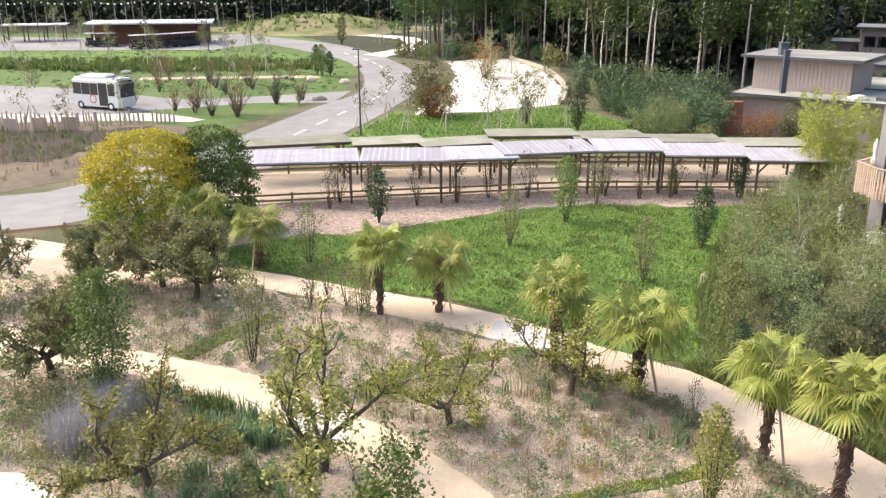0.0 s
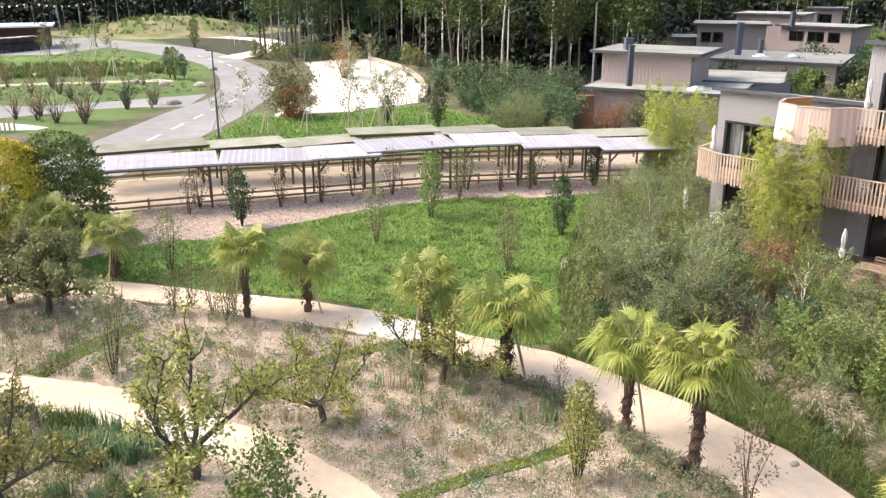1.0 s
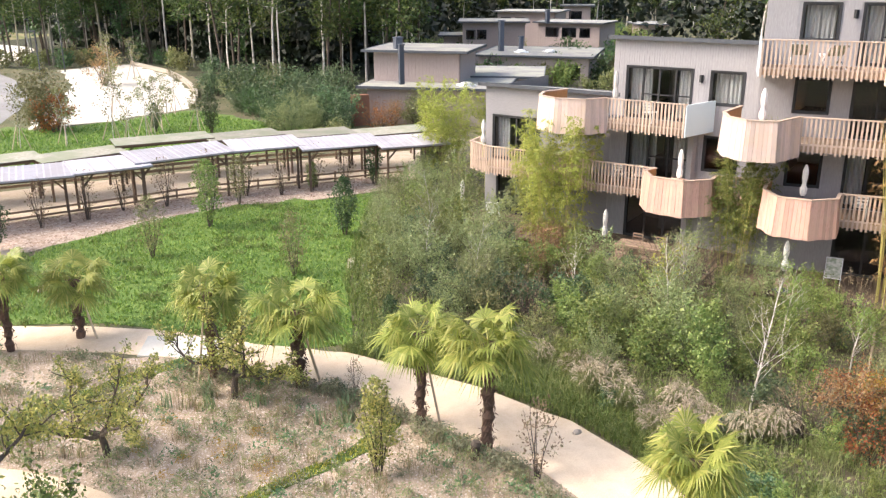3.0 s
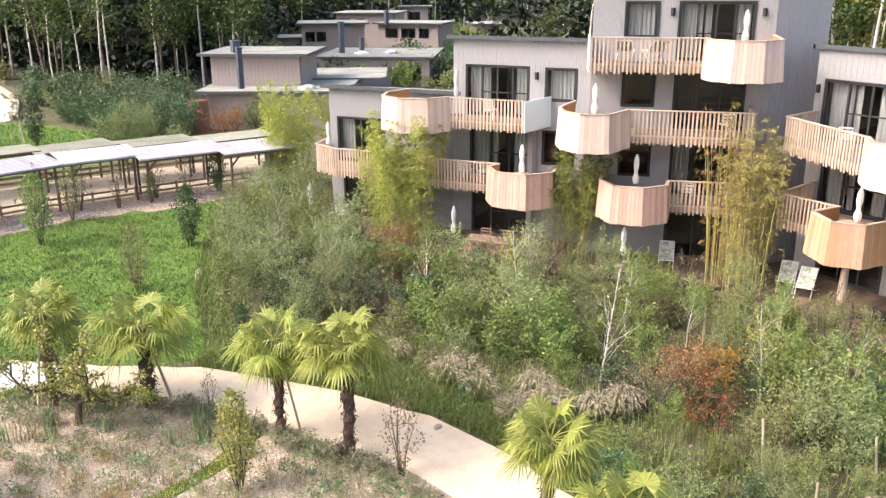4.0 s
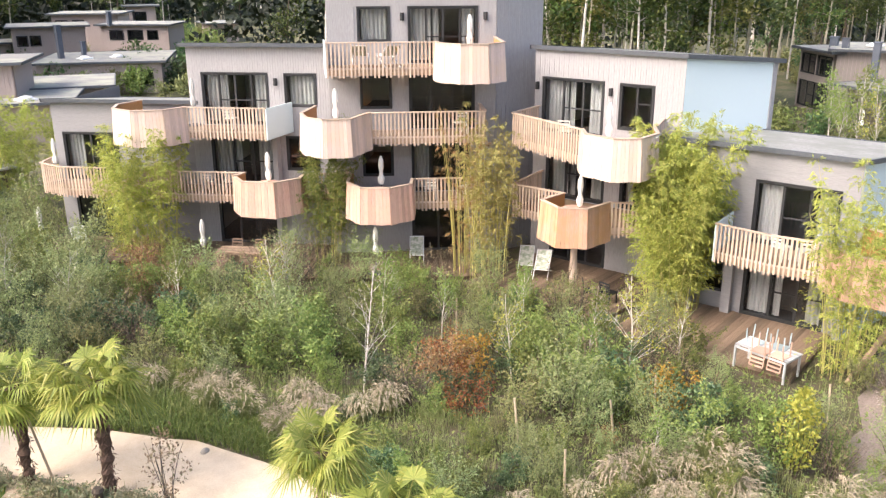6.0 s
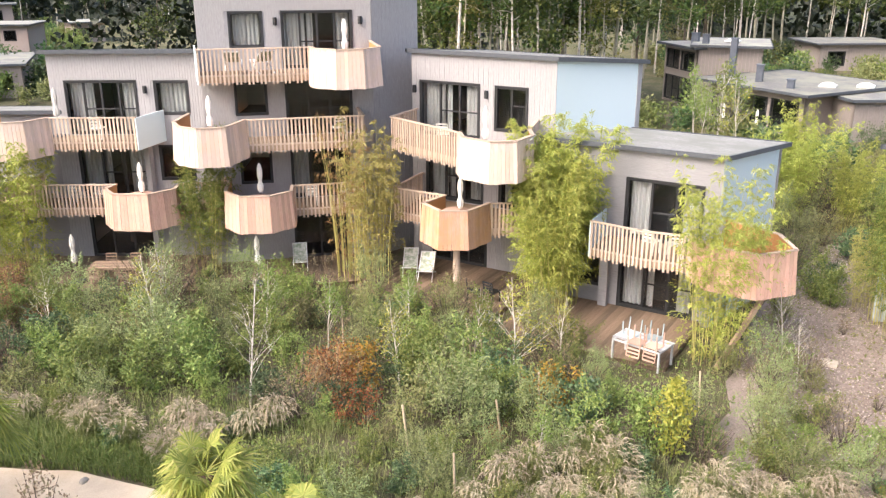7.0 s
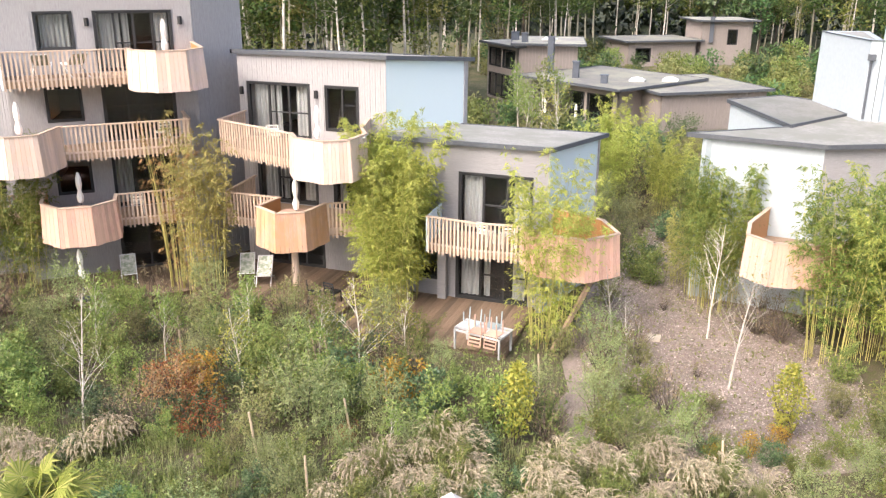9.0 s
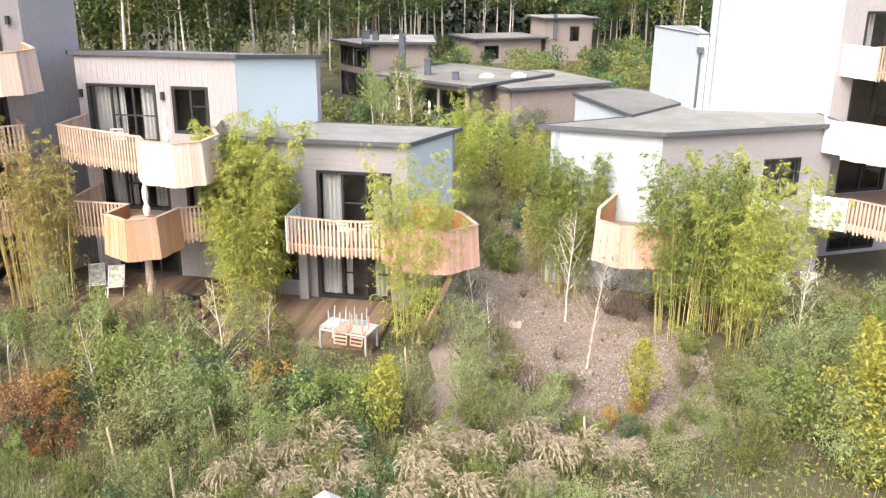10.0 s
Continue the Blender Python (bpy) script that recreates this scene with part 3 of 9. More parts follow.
def window(parent, m, u0, u1, z0, z1, leaves=2, curtain="both", seed=0):
    """A window or glazed door in a hole: frame with mullions, panes, curtains behind."""
    rng = random.Random(seed)
    w = 0.06
    ob = part("window", Mesh().ring(u0, u1, z0, z1, w, -0.02, 0.12, m), M_FRAME, parent, "anthracite metal window frame")
    step = (u1 - u0) / leaves
    for i in range(1, leaves):
        part("mullion", Mesh().box((u0 + i * step - 0.04, 0.03, z0 + w), (u0 + i * step + 0.04, 0.12, z1 - w), m), M_FRAME, ob)
    if z1 - z0 > 1.5 and curtain != "full":
        part("transom", Mesh().box((u0 + step + 0.04, 0.045, z0 + 0.95), (u1 - w, 0.1, z0 + 1.0), m), M_FRAME, ob)
    part("surround", Mesh().ring(u0 - 0.05, u1 + 0.05, z0 - 0.05, z1 + 0.05, 0.05, -0.045, 0.0, m), M_FRAME, ob)
    for i in range(leaves):
        pm = Mesh().box((u0 + i * step + 0.035, 0.07, z0 + w - 0.01), (u0 + (i + 1) * step - 0.035, 0.085, z1 - w + 0.01), m)
        p = part("pane", pm, M_GLASS, ob)
        p.visible_shadow = False
    width = u1 - u0
    if curtain == "both":
        k = 0.27 + 0.1 * rng.random()
        spans = [(u0 + 0.08, u0 + k * width), (u1 - (0.2 + 0.12 * rng.random()) * width, u1 - 0.08)]
        if width > 2 and rng.random() < 0.6:
            spans.append((u0 + (k + 0.03) * width, u0 + (k + 0.12) * width))
    elif curtain == "full":
        spans = [(u0 + 0.12, u0 + 0.48 * width), (u0 + 0.5 * width, u1 - 0.1)]
    elif curtain == "left":
        spans = [(u0 + 0.08, u0 + 0.3 * width)]
    else:
        spans = []
    for a, b in spans:
        cm = curtain_mesh(a, b, z0 + 0.03, z1 - 0.05, 0.32, 6)
        cv = np.concatenate(cm.v)
        mm = np.array(m)
        cm.v = [cv @ mm[:3, :3].T + mm[:3, 3]]
        part("curtain", cm, M_CURTAIN, ob, "pale linen curtain", smooth=True)
    return ob


def house(name, label, poly, top, openings, clad, floors=(), material=None, plain=(), overhang=0.26, thick=0.2, seed=1, slope=0.0, blue=()):
    """A flat-roofed block over a plan polygon (anticlockwise): walls with holes, cladding, floors inside, roof with a metal edge.
    openings: wall number -> (u0, u1, z0, z1, leaves, curtain); clad: wall number -> 'v' or 'h' boards; plain: walls of white panels."""
    ob = thing(name, label, "house")
    n = len(poly)
    fa, fb = np.array(poly[0], float), np.array(poly[1], float)
    fin = np.array([-(fb - fa)[1], (fb - fa)[0]]) / np.linalg.norm(fb - fa)

    def fall(mb, above):
        """Lets all that reaches the roof follow its slope, which falls away from the front."""
        for v in mb.v:
            hi = v[:, 2] > above
            v[hi, 2] -= slope * ((v[hi, :2] - fa) @ fin)
        return mb

    for i in range(n):
        a, b = poly[i], poly[(i + 1) % n]
        m, L = edge_matrix(a, b), math.dist(a, b)
        holes = openings.get(i, [])
        wm = pierced(L, top - 0.06, [h[:4] for h in holes], 0.24, m)
        skin = M_BLUEPANEL if i in blue else M_RENDERWALL if i in plain else (material or M_CLAD_H)
        part("wall", fall(wm, top - 0.09), skin, ob, "pale panelled wall" if i in plain or i in blue else "")
        if i in clad:
            cm = Mesh()
            if clad[i] == "v":
                k, wide = 0, 0.11
                while k * wide < L:
                    u0, u1 = k * wide + 0.003, min(L, (k + 1) * wide - 0.003)
                    for a0, a1, z0, z1 in cells(1.0, 0.15, top - 0.08, [(0, 1, h[2] - 0.03, h[3] + 0.06) for h in holes if h[0] - 0.06 < u1 and h[1] + 0.06 > u0]):
                        cm.box((u0, -0.022 - 0.005 * (k % 2), z0), (u1, 0, z1), m)
                    k += 1
            else:
                z = 0.15
                while z < top - 0.1:
                    z1 = min(z + 0.187, top - 0.08)
                    mark = [0.0] + sorted(q for h in holes if h[2] - 0.03 < z1 and h[3] + 0.06 > z for q in (h[0] - 0.055, h[1] + 0.055)) + [L]
                    for q in range(0, len(mark), 2):
                        if mark[q + 1] - mark[q] > 0.05:
                            cm.box((mark[q], -0.009, z), (mark[q + 1], 0, z1), m)
                    z += 0.19
            tagged(part("cladding", fall(cm, top - 0.11), M_CLAD if clad[i] == "v" else M_CLAD_H, ob), kind="stuff")
        for q, h in enumerate(holes):
            window(ob, m, *h[:4], h[4] if len(h) > 4 else 2, h[5] if len(h) > 5 else "both", seed * 31 + i * 7 + q)
    c = np.mean(np.array(poly), axis=0)
    inner = [tuple(c + (np.array(p) - c) * 0.93) for p in poly]
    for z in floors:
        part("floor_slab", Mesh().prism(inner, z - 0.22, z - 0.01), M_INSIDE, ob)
    # an added, unseen core blocks light and keeps the rooms dark
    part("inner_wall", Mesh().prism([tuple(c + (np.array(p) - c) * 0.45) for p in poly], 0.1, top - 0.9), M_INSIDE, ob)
    out = []
    for i in range(n):
        p0, p1, p2 = (np.array(poly[(i + k - 1) % n], float) for k in range(3))
        d1, d2 = (p1 - p0) / np.linalg.norm(p1 - p0), (p2 - p1) / np.linalg.norm(p2 - p1)
        n1, n2 = np.array([d1[1], -d1[0]]), np.array([d2[1], -d2[0]])
        w = n1 + n2
        out.append(tuple(p1 + w / max(0.35, w @ w / 2) * overhang))
    part("roof", fall(Mesh().prism([tuple(np.array(q) * 0.999 + c * 0.001) for q in out], top - 0.07, top + thick - 0.15), 0), M_ROOF, ob, "grey roof membrane")
    fm = Mesh()
    for i in range(n):
        m, L = edge_matrix(out[i], out[(i + 1) % n]), math.dist(out[i], out[(i + 1) % n])
        fm.box((-0.03, -0.03, top - 0.085), (L + 0.03, 0.05, top + thick - 0.12), m)
    part("roof_edge", fall(fm, 0), M_FASCIA, ob, "dark zinc roof edge")
    return ob


def frame_of(p, d):
    d = Vector((*d, 0)).normalized()
    inward = Vector((-d.y, d.x, 0))
    return lambda u, v=0.0: (p[0] + d.x * u - inward.x * v, p[1] + d.y * u - inward.y * v)


W1 = frame_of((19.6, 36.0), (0.53, -0.848))
W2 = frame_of((23.1, 29.9), (0.53, -0.848))
W3 = frame_of((27.5, 22.4), (0.68, -0.733))
W4 = frame_of((29.8, 15.0), (0, -1))
W5 = frame_of((28.6, 8.0), (0, -1))
W6 = frame_of((33.9, -7.2), (0.45, -0.893))
W7 = frame_of((37.5, -10.1), (0.45, -0.893))


def shifted(holes, u0):
    return [(h[0] - u0, h[1] - u0, *h[2:]) for h in holes]


house("apartment_house", "two-storey grey timber-clad house block at the end of the row", [W1(-1.5), W1(5.2), W1(5.2, -6.5), W1(-1.5, -6.5)], 6.4,
      {0: shifted([(-1.05, 1.4, 2.92, 4.97, 2, "left"), (-0.8, 1.4, 0.24, 2.3, 2, "none")], -1.5)}, {0: "h", 3: "h"}, (F0, F1), seed=1, slope=0.13)
house("apartment_house", "three-storey grey timber-clad house block with balconies", [W2(-1.92), W2(4.6), W2(4.6, -7), W2(-1.92, -7)], 8.86,
      {0: shifted([(-1.31, 1.51, 5.58, 7.68, 4, "both"), (2.3, 3.6, 6.35, 7.66, 1, "full"), (-1.1, 1.6, 2.92, 5.0, 3, "both"), (2.25, 3.6, 3.6, 5.0, 1, "none"), (-1.0, 1.6, 0.24, 2.3, 3, "none")], -1.92)}, {0: "v", 3: "v"}, (F0, F1, F2), M_CLAD, seed=2, slope=0.09)
house("apartment_house", "four-storey grey timber-clad tower block with balconies", [W3(-4.32), W3(2.5), (31.6, 19.88), (35.5, 24.5), W3(-4.32, -9)], 11.75,
      {0: shifted([(-3.06, -1.82, 9.1, 10.4, 1, "full"), (-1.03, 1.71, 8.27, 10.4, 4, "both"), (-3.02, -1.82, 6.43, 7.68, 1, "none"), (-1.02, 1.6, 5.6, 7.68, 3, "none"), (-3.0, -1.8, 3.6, 5.0, 1, "none"), (-0.95, 1.4, 2.92, 5.0, 3, "left"), (-0.97, 1.2, 0.24, 2.3, 2, "none")], -4.32)}, {0: "v", 1: "v"}, (F0, F1, F2, F3), M_CLAD, seed=3, slope=0.06)
house("apartment_house", "three-storey grey timber-clad house block with a pale blue side wall", [W4(-4.0), W4(2.37), (33.7, 10.65), (36.5, 19)], 8.86,
      {0: shifted([(-3.58, -0.9, 5.58, 7.68, 3, "both"), (-0.15, 1.18, 6.0, 7.67, 2, "none"), (-3.3, -0.7, 2.92, 5.0, 3, "both"), (0.1, 1.4, 2.92, 5.0, 2, "left"), (-3.0, -0.5, 0.24, 2.3, 3, "none")], -4.0)}, {0: "v"}, (F0, F1, F2), M_CLAD, blue=(1,), seed=4, slope=0.09, overhang=0.16)
house("apartment_house", "two-storey grey timber-clad house block with a wide terrace", [W5(-4.4), W5(1.96), (33.2, 5.0), (33.2, 12.4)], 6.14,
      {0: shifted([(-1.27, 1.39, 2.92, 5.03, 3, "both"), (-3.4, -2.1, 0.88, 2.2, 1, "none"), (-1.35, 1.33, 0.24, 2.3, 3, "both")], -4.4)}, {0: "h"}, (F0, F1), blue=(1,), seed=5, slope=0.06, overhang=0.2)
house("apartment_house", "two-storey grey house block with a white side wall", [(32.35, 1.15), (31.75, -2.95), W6(2.95), (39.5, -9), (38.5, -4.2), (34.75, -2.1)], 6.3,
      {1: [(4.6, 6.2, 3.5, 5.02, 2, "none"), (3.3, 3.85, 3.9, 4.97, 1, "none"), (4.3, 6.0, 0.24, 2.3, 2, "none")]}, {1: "h"}, (F0, F1), plain=(0, 5), seed=6)
house("apartment_house", "low grey-roofed house block behind with a white side wall", [(40.7, 0.4), (35.0, -1.95), (38.45, -4.05), (41.9, -3.0), (42.8, -1.8)], 6.38, {}, {}, (F1,), plain=(0, 1, 2, 3, 4), seed=7, overhang=0.12)
house("apartment_house", "bright white-walled three-storey house block", [(41.8, -3.05), (37.3, -4.53), (37.34, -4.95), (42.3, -4.95)], 9.55, {}, {}, (), plain=(0, 1, 2, 3), seed=8, overhang=0.03, thick=0.05)
house("apartment_house", "four-storey house block with a bright white side wall", [(37.35, -4.98), (37.5, -10.1), W7(6), W7(6, -8)], 11.9,
      {1: [(1.2, 3.4, 8.27, 10.4, 2, "left"), (1.0, 3.4, 5.6, 7.68, 2, "none"), (1.0, 3.4, 2.92, 5.0, 2, "none"), (1.0, 3.4, 0.24, 2.3, 2, "none")]}, {1: "v"}, (F0, F1, F2, F3), M_CLAD, plain=(0, 3), seed=9, overhang=0.05, thick=0.06)

# downpipe on the white block
dp = thing("downpipe", "dark metal downpipe with a hopper on the white wall", "downpipe")
part("pipe", Mesh().tube([(37.2, -4.62, 6.45), (37.2, -4.62, 8.75)], [0.05, 0.05], 8), M_FASCIA, dp)
part("hopper", Mesh().box((37.08, -4.76, 8.72), (37.3, -4.48, 8.95)), M_FASCIA, dp)

# ---- balconies ----
slat_mesh = Mesh().box((-0.036, -0.016, -1.31), (0.036, 0.016, 0)).data("slat", M_SLAT)
slat_short = Mesh().box((-0.036, -0.016, -1.24), (0.036, 0.016, 0)).data("slat", M_SLAT)



def unit2(a):
    return a / np.linalg.norm(a)


def balcony(label, zf, run, wall_side, wood=M_LARCH, cap=M_SLAT, cool=True):
    """run: (x, y, kind of the stretch that starts here) along the outside; wall_side: points back along the house."""
    ob = thing("balcony", label, "balcony", "balconies of the houses")
    pts = [(p[0], p[1]) for p in run]
    poly = pts + list(wall_side)
    area = sum(poly[i][0] * poly[(i + 1) % len(poly)][1] - poly[(i + 1) % len(poly)][0] * poly[i][1] for i in range(len(poly)))
    c = np.mean(np.array(pts), axis=0)
    part("floor", Mesh().prism([tuple(np.array(p) + (c - np.array(p)) * 0.02) for p in poly], zf - 0.24, zf - 0.02), M_RAILWOOD, ob)
    # where the lower ends of the boards stand out
    outs = []
    for i in range(len(run) - 1):
        d = unit2(np.array(pts[i + 1]) - np.array(pts[i]))
        outs.append(np.array([d[1], -d[0]]))
    foot = []
    for i in range(len(run)):
        near = [outs[k] for k in (i - 1, i) if 0 <= k < len(outs) and run[k][2] == "board"]
        w = sum(near) if near else np.zeros(2)
        foot.append(np.array(pts[i]) + (w / max(0.5, w @ w) * len(near) * 0.09 if near else 0))
    for i in range(len(run) - 1):
        (x0, y0, kind), (x1, y1, _) = run[i], run[i + 1]
        L = math.dist((x0, y0), (x1, y1))
        m = edge_matrix((x0, y0), (x1, y1))
        if kind == "slat":
            part("handrail", Mesh().box((-0.02, -0.06, zf + 0.98), (L + 0.02, 0.06, zf + 1.02), m), cap, ob)
            part("lower_rail", Mesh().box((0, 0.02, zf - 0.2), (L, 0.07, zf + 0.05), m), M_SLAT, ob)
            n = max(2, round(L / 0.15))
            for k in range(n):
                s = part("slat", slat_mesh if (k * 7 + i) % 3 else slat_short, None, ob)
                s.matrix_basis = m @ Matrix.Translation(((k + 0.5) * L / n, -0.01, zf + 0.98))
        elif kind == "board":
            panel = part("panel", Mesh().box((0.01, 0.016, zf - 0.02), (L - 0.01, 0.05, zf + 0.99), m), M_LARCH_IN, ob, "orange inner lining")
            n = max(2, round(L / 0.135))
            for k in range(n):
                s0, s1 = k / n + 0.0035 / L, (k + 1) / n - 0.0035 / L
                dz, proud = 0.012 * math.sin(5.1 * k + x0), 0.004 + 0.006 * (k % 2)
                ring = []
                for p, q, z in ((pts[i], pts[i + 1], zf + 1.0), (foot[i], foot[i + 1], zf - 0.43 + dz)):
                    p, q = np.array(p), np.array(q)
                    for s in (s0, s1):
                        for o in (proud + 0.014, proud - 0.012):
                            ring.append((*(p + (q - p) * s + outs[i] * o), z))
                part("board", Mesh().add(ring, [(4, 6, 2, 0), (7, 5, 1, 3), (0, 2, 3, 1), (5, 7, 6, 4), (0, 1, 5, 4), (3, 2, 6, 7)]), wood, panel)
            part("handrail", Mesh().box((-0.03, -0.05, zf + 1.0), (L + 0.03, 0.08, zf + 1.035), m), cap, ob)
        elif kind == "white":
            part("privacy_panel", Mesh().box((0, -0.03, zf - 0.3), (L, 0.03, zf + 0.98), m), M_BLUEPANEL if cool else M_RENDERWALL, ob, "pale privacy panel")
    return ob


def run_of(W, spec):
    return [(*W(u, v), k) for u, v, k in spec]


balcony("balcony with larch slats beside a clump of bamboo", F1, run_of(W1, [(-1.7, 0.1, "slat"), (-1.55, 1.3, "slat"), (-0.2, 1.95, "slat"), (4.3, 1.95, "slat"), (4.3, 0.1, "")]), [])
balcony("balcony with larch slats, a boarded bay and a white end panel", F2, run_of(W2, [(-4.0, 0.3, "board"), (-4.45, 1.6, "board"), (-4.1, 2.7, "board"), (-3.1, 3.2, "board"), (-1.9, 2.9, "board"), (-1.35, 2.0, "slat"), (2.02, 2.0, "white"), (2.55, 0.06, "")]), [], M_LARCH_PALE)
balcony("balcony with larch slats and a round boarded bay", F1, run_of(W2, [(-3.4, 0.1, "slat"), (-3.4, 2.0, "slat"), (0.95, 2.0, "board"), (0.75, 2.7, "board"), (1.35, 3.55, "board"), (2.7, 3.65, "board"), (3.5, 2.8, "board"), (3.5, 2.0, "slat"), (5.0, 1.7, "slat"), (5.2, 0.3, "")]), [])
balcony("top balcony with pale larch slats and a boarded bay", F3, run_of(W3, [(-4.45, 0.06, "white"), (-4.3, 2.0, "slat"), (-0.1, 2.0, "board"), (0.0, 2.75, "board"), (0.75, 3.4, "board"), (1.75, 3.4, "board"), (2.45, 2.7, "board"), (2.45, 0.06, "")]), [], M_LARCH_PALE)
balcony("balcony with larch slats and a round boarded bay", F2, run_of(W3, [(-4.9, 0.06, "board"), (-5.35, 1.9, "board"), (-5.1, 2.9, "board"), (-4.4, 3.55, "board"), (-3.4, 3.45, "board"), (-2.7, 2.0, "slat"), (1.85, 2.0, "slat"), (1.85, 0.06, "")]), [], M_LARCH_PALE)
balcony("balcony with larch slats and a low boarded bay", F1, run_of(W3, [(-3.5, 0.06, "board"), (-3.65, 2.4, "board"), (-3.1, 3.35, "board"), (-2.0, 3.5, "board"), (-1.15, 2.9, "board"), (-1.05, 2.0, "slat"), (1.7, 2.0, "slat"), (1.7, 0.06, "")]), [])
balcony("balcony with slanting larch slats and a boarded bay", F2, run_of(W4, [(-3.75, 0.06, "slat"), (-3.6, 2.2, "slat"), (0.3, 3.7, "board"), (0.85, 4.4, "board"), (2.05, 4.65, "board"), (2.75, 4.1, "board"), (2.8, 2.9, "board"), (2.2, 1.9, "board"), (1.7, 0.1, "")]), [], M_LARCH_PALE)
balcony("balcony with larch slats, round boarded bay on a log post", F1, run_of(W4, [(-3.5, 0.06, "slat"), (-3.2, 2.7, "slat"), (-0.85, 2.75, "board"), (-1.0, 4.1, "board"), (0.1, 4.7, "board"), (0.95, 4.2, "board"), (1.15, 2.9, "slat"), (2.1, 2.2, "slat"), (2.2, 0.1, "")]), [], M_LARCH_FRESH)
balcony("curved balcony with larch slats and a boarded corner bay", F1, run_of(W5, [(-1.98, 0.06, "white"), (-1.86, 1.9, "slat"), (0.0, 2.15, "slat"), (1.6, 1.95, "board"), (2.4, 2.65, "board"), (3.85, 2.75, "board"), (4.75, 1.7, "board"), (4.0, 0.3, "board"), (2.1, -0.6, "")]), [])
balcony("balcony with an orange-lined boarded bay and larch slats behind bamboo", F1, [(31.95, -1.4, "board"), (29.7, -0.75, "board"), (28.3, -0.7, "board"), (27.6, -1.5, "board"), (27.8, -2.7, "board"), (28.7, -4.0, "slat"), (30.0, -6.4, "slat"), (31.2, -7.5, "white"), (33.2, -6.4, "")], [(31.75, -2.95)])
balcony("high balcony with a white side panel and larch slats", F3, run_of(W7, [(0.2, 0.06, "white"), (0.3, 1.8, "slat"), (5.0, 1.8, "slat"), (5.0, 0.06, "")]), [])
balcony("middle balcony with a white side panel and a boarded bay", F2, [(*W7(-0.3, 0.06), "white"), (34.86, -9.35, "white"), (34.28, -9.92, "board"), (32.27, -12.17, "slat"), (*W7(5.2, 0.06), "")], [], M_LARCH_PALE)
balcony("low balcony with a white side panel and orange slats", F1, [(*W7(-0.6, 0.1), "white"), (33.52, -8.92, "white"), (32.99, -10.06, "slat"), (31.24, -12.08, "slat"), (*W7(5.2, 0.06), "")], [], M_LARCH_FRESH)

for (x, y), top, r in ((W4(0.1, 3.5), F1 - 0.24, 0.16),):
    solo("log_post", Mesh().tube([(x, y, 0), (x + 0.01, y, 1.2), (x, y, top)], [r, r * 0.95, r * 0.9], 10), M_SLAT, "peeled larch log post under a balcony", "post", smooth=True)
for (x, y), top in ((W5(-1.85, 0.25), F1 - 0.25), (W2(1.8, 0.2), F2 - 0.2), (W4(1.9, 0.2), F1)):
    solo("column", Mesh().box((x - 0.1, y - 0.16, 0.0), (x + 0.1, y + 0.16, top)), M_CLAD_H, "pale grey square column beside the glazing", "column")


# ---- terraces ----
def deck(W, u0, u1, depth, label):
    ob = thing("terrace_deck", label, "deck", kind="structure")
    L = u1 - u0
    board = Mesh().box((-0.067, -depth, 0.0), (0.067, 0, 0.03)).data("board", M_DECK)
    n = int(L / 0.145)
    m = edge_matrix(W(u0), W(u1))
    part("joists", Mesh().box((0.05, -depth + 0.05, 0.0), (L - 0.05, -0.05, 0.165), m), M_POST, ob)
    for k in range(n):
        s = part("board", board, None, ob)
        s.matrix_basis = m @ Matrix.Translation((0.08 + k * 0.145, -0.02 - 0.012 * math.sin(9.7 * k), 0.17))
    return ob


deck(W5, -4.3, 1.75, 4.2, "weathered brown wooden terrace deck")
deck(W4, -3.95, 2.2, 4.9, "brown wooden terrace deck under the balcony")
deck(W3, -4.2, 2.4, 3.4, "shaded wooden terrace deck")
deck(W2, -3.0, 4.4, 4.2, "wooden terrace deck with dining table")
deck(W1, -1.6, 4.4, 3.4, "shaded wooden terrace deck")
deck(W6, -4.0, 2.6, 5.0, "wooden terrace deck behind bamboo")


# ---- plants ----
L_GREEN = leaf_material("shrub_leaf", [(0.111, 0.164, 0.041), (0.164, 0.217, 0.057), (0.216, 0.264, 0.071), (0.283, 0.303, 0.087)])
L_OLIVE = leaf_material("olive_leaf", [(0.167, 0.184, 0.068), (0.206, 0.218, 0.081), (0.245, 0.246, 0.098), (0.285, 0.266, 0.111)])
L_GREY = leaf_material("willow_leaf", [(0.162, 0.209, 0.089), (0.222, 0.268, 0.111), (0.285, 0.327, 0.141), (0.35, 0.37, 0.159)])
L_DARK = leaf_material("evergreen_leaf", [(0.033, 0.074, 0.023), (0.063, 0.122, 0.036), (0.107, 0.171, 0.056)], 0.2, 0.4)
L_YELLOW = leaf_material("yellow_leaf", [(0.306, 0.283, 0.037), (0.476, 0.394, 0.048), (0.633, 0.485, 0.064), (0.283, 0.293, 0.048)], 0.4, 0.55, 0.10)
L_YELLOWGREEN = leaf_material("hornbeam_leaf", [(0.132, 0.212, 0.045), (0.239, 0.333, 0.065), (0.392, 0.441, 0.084), (0.533, 0.538, 0.103)], 0.35, 0.55, 0.05)
L_BAMBOO = leaf_material("bamboo_leaf", [(0.254, 0.311, 0.063), (0.337, 0.39, 0.081), (0.439, 0.47, 0.109), (0.544, 0.542, 0.141)], 0.4, 0.55, 0.12)
L_BAMBOO_GREEN = leaf_material("green_bamboo_leaf", [(0.084, 0.143, 0.029), (0.154, 0.221, 0.046), (0.238, 0.292, 0.067), (0.392, 0.381, 0.103)], 0.35, 0.55, 0.12)
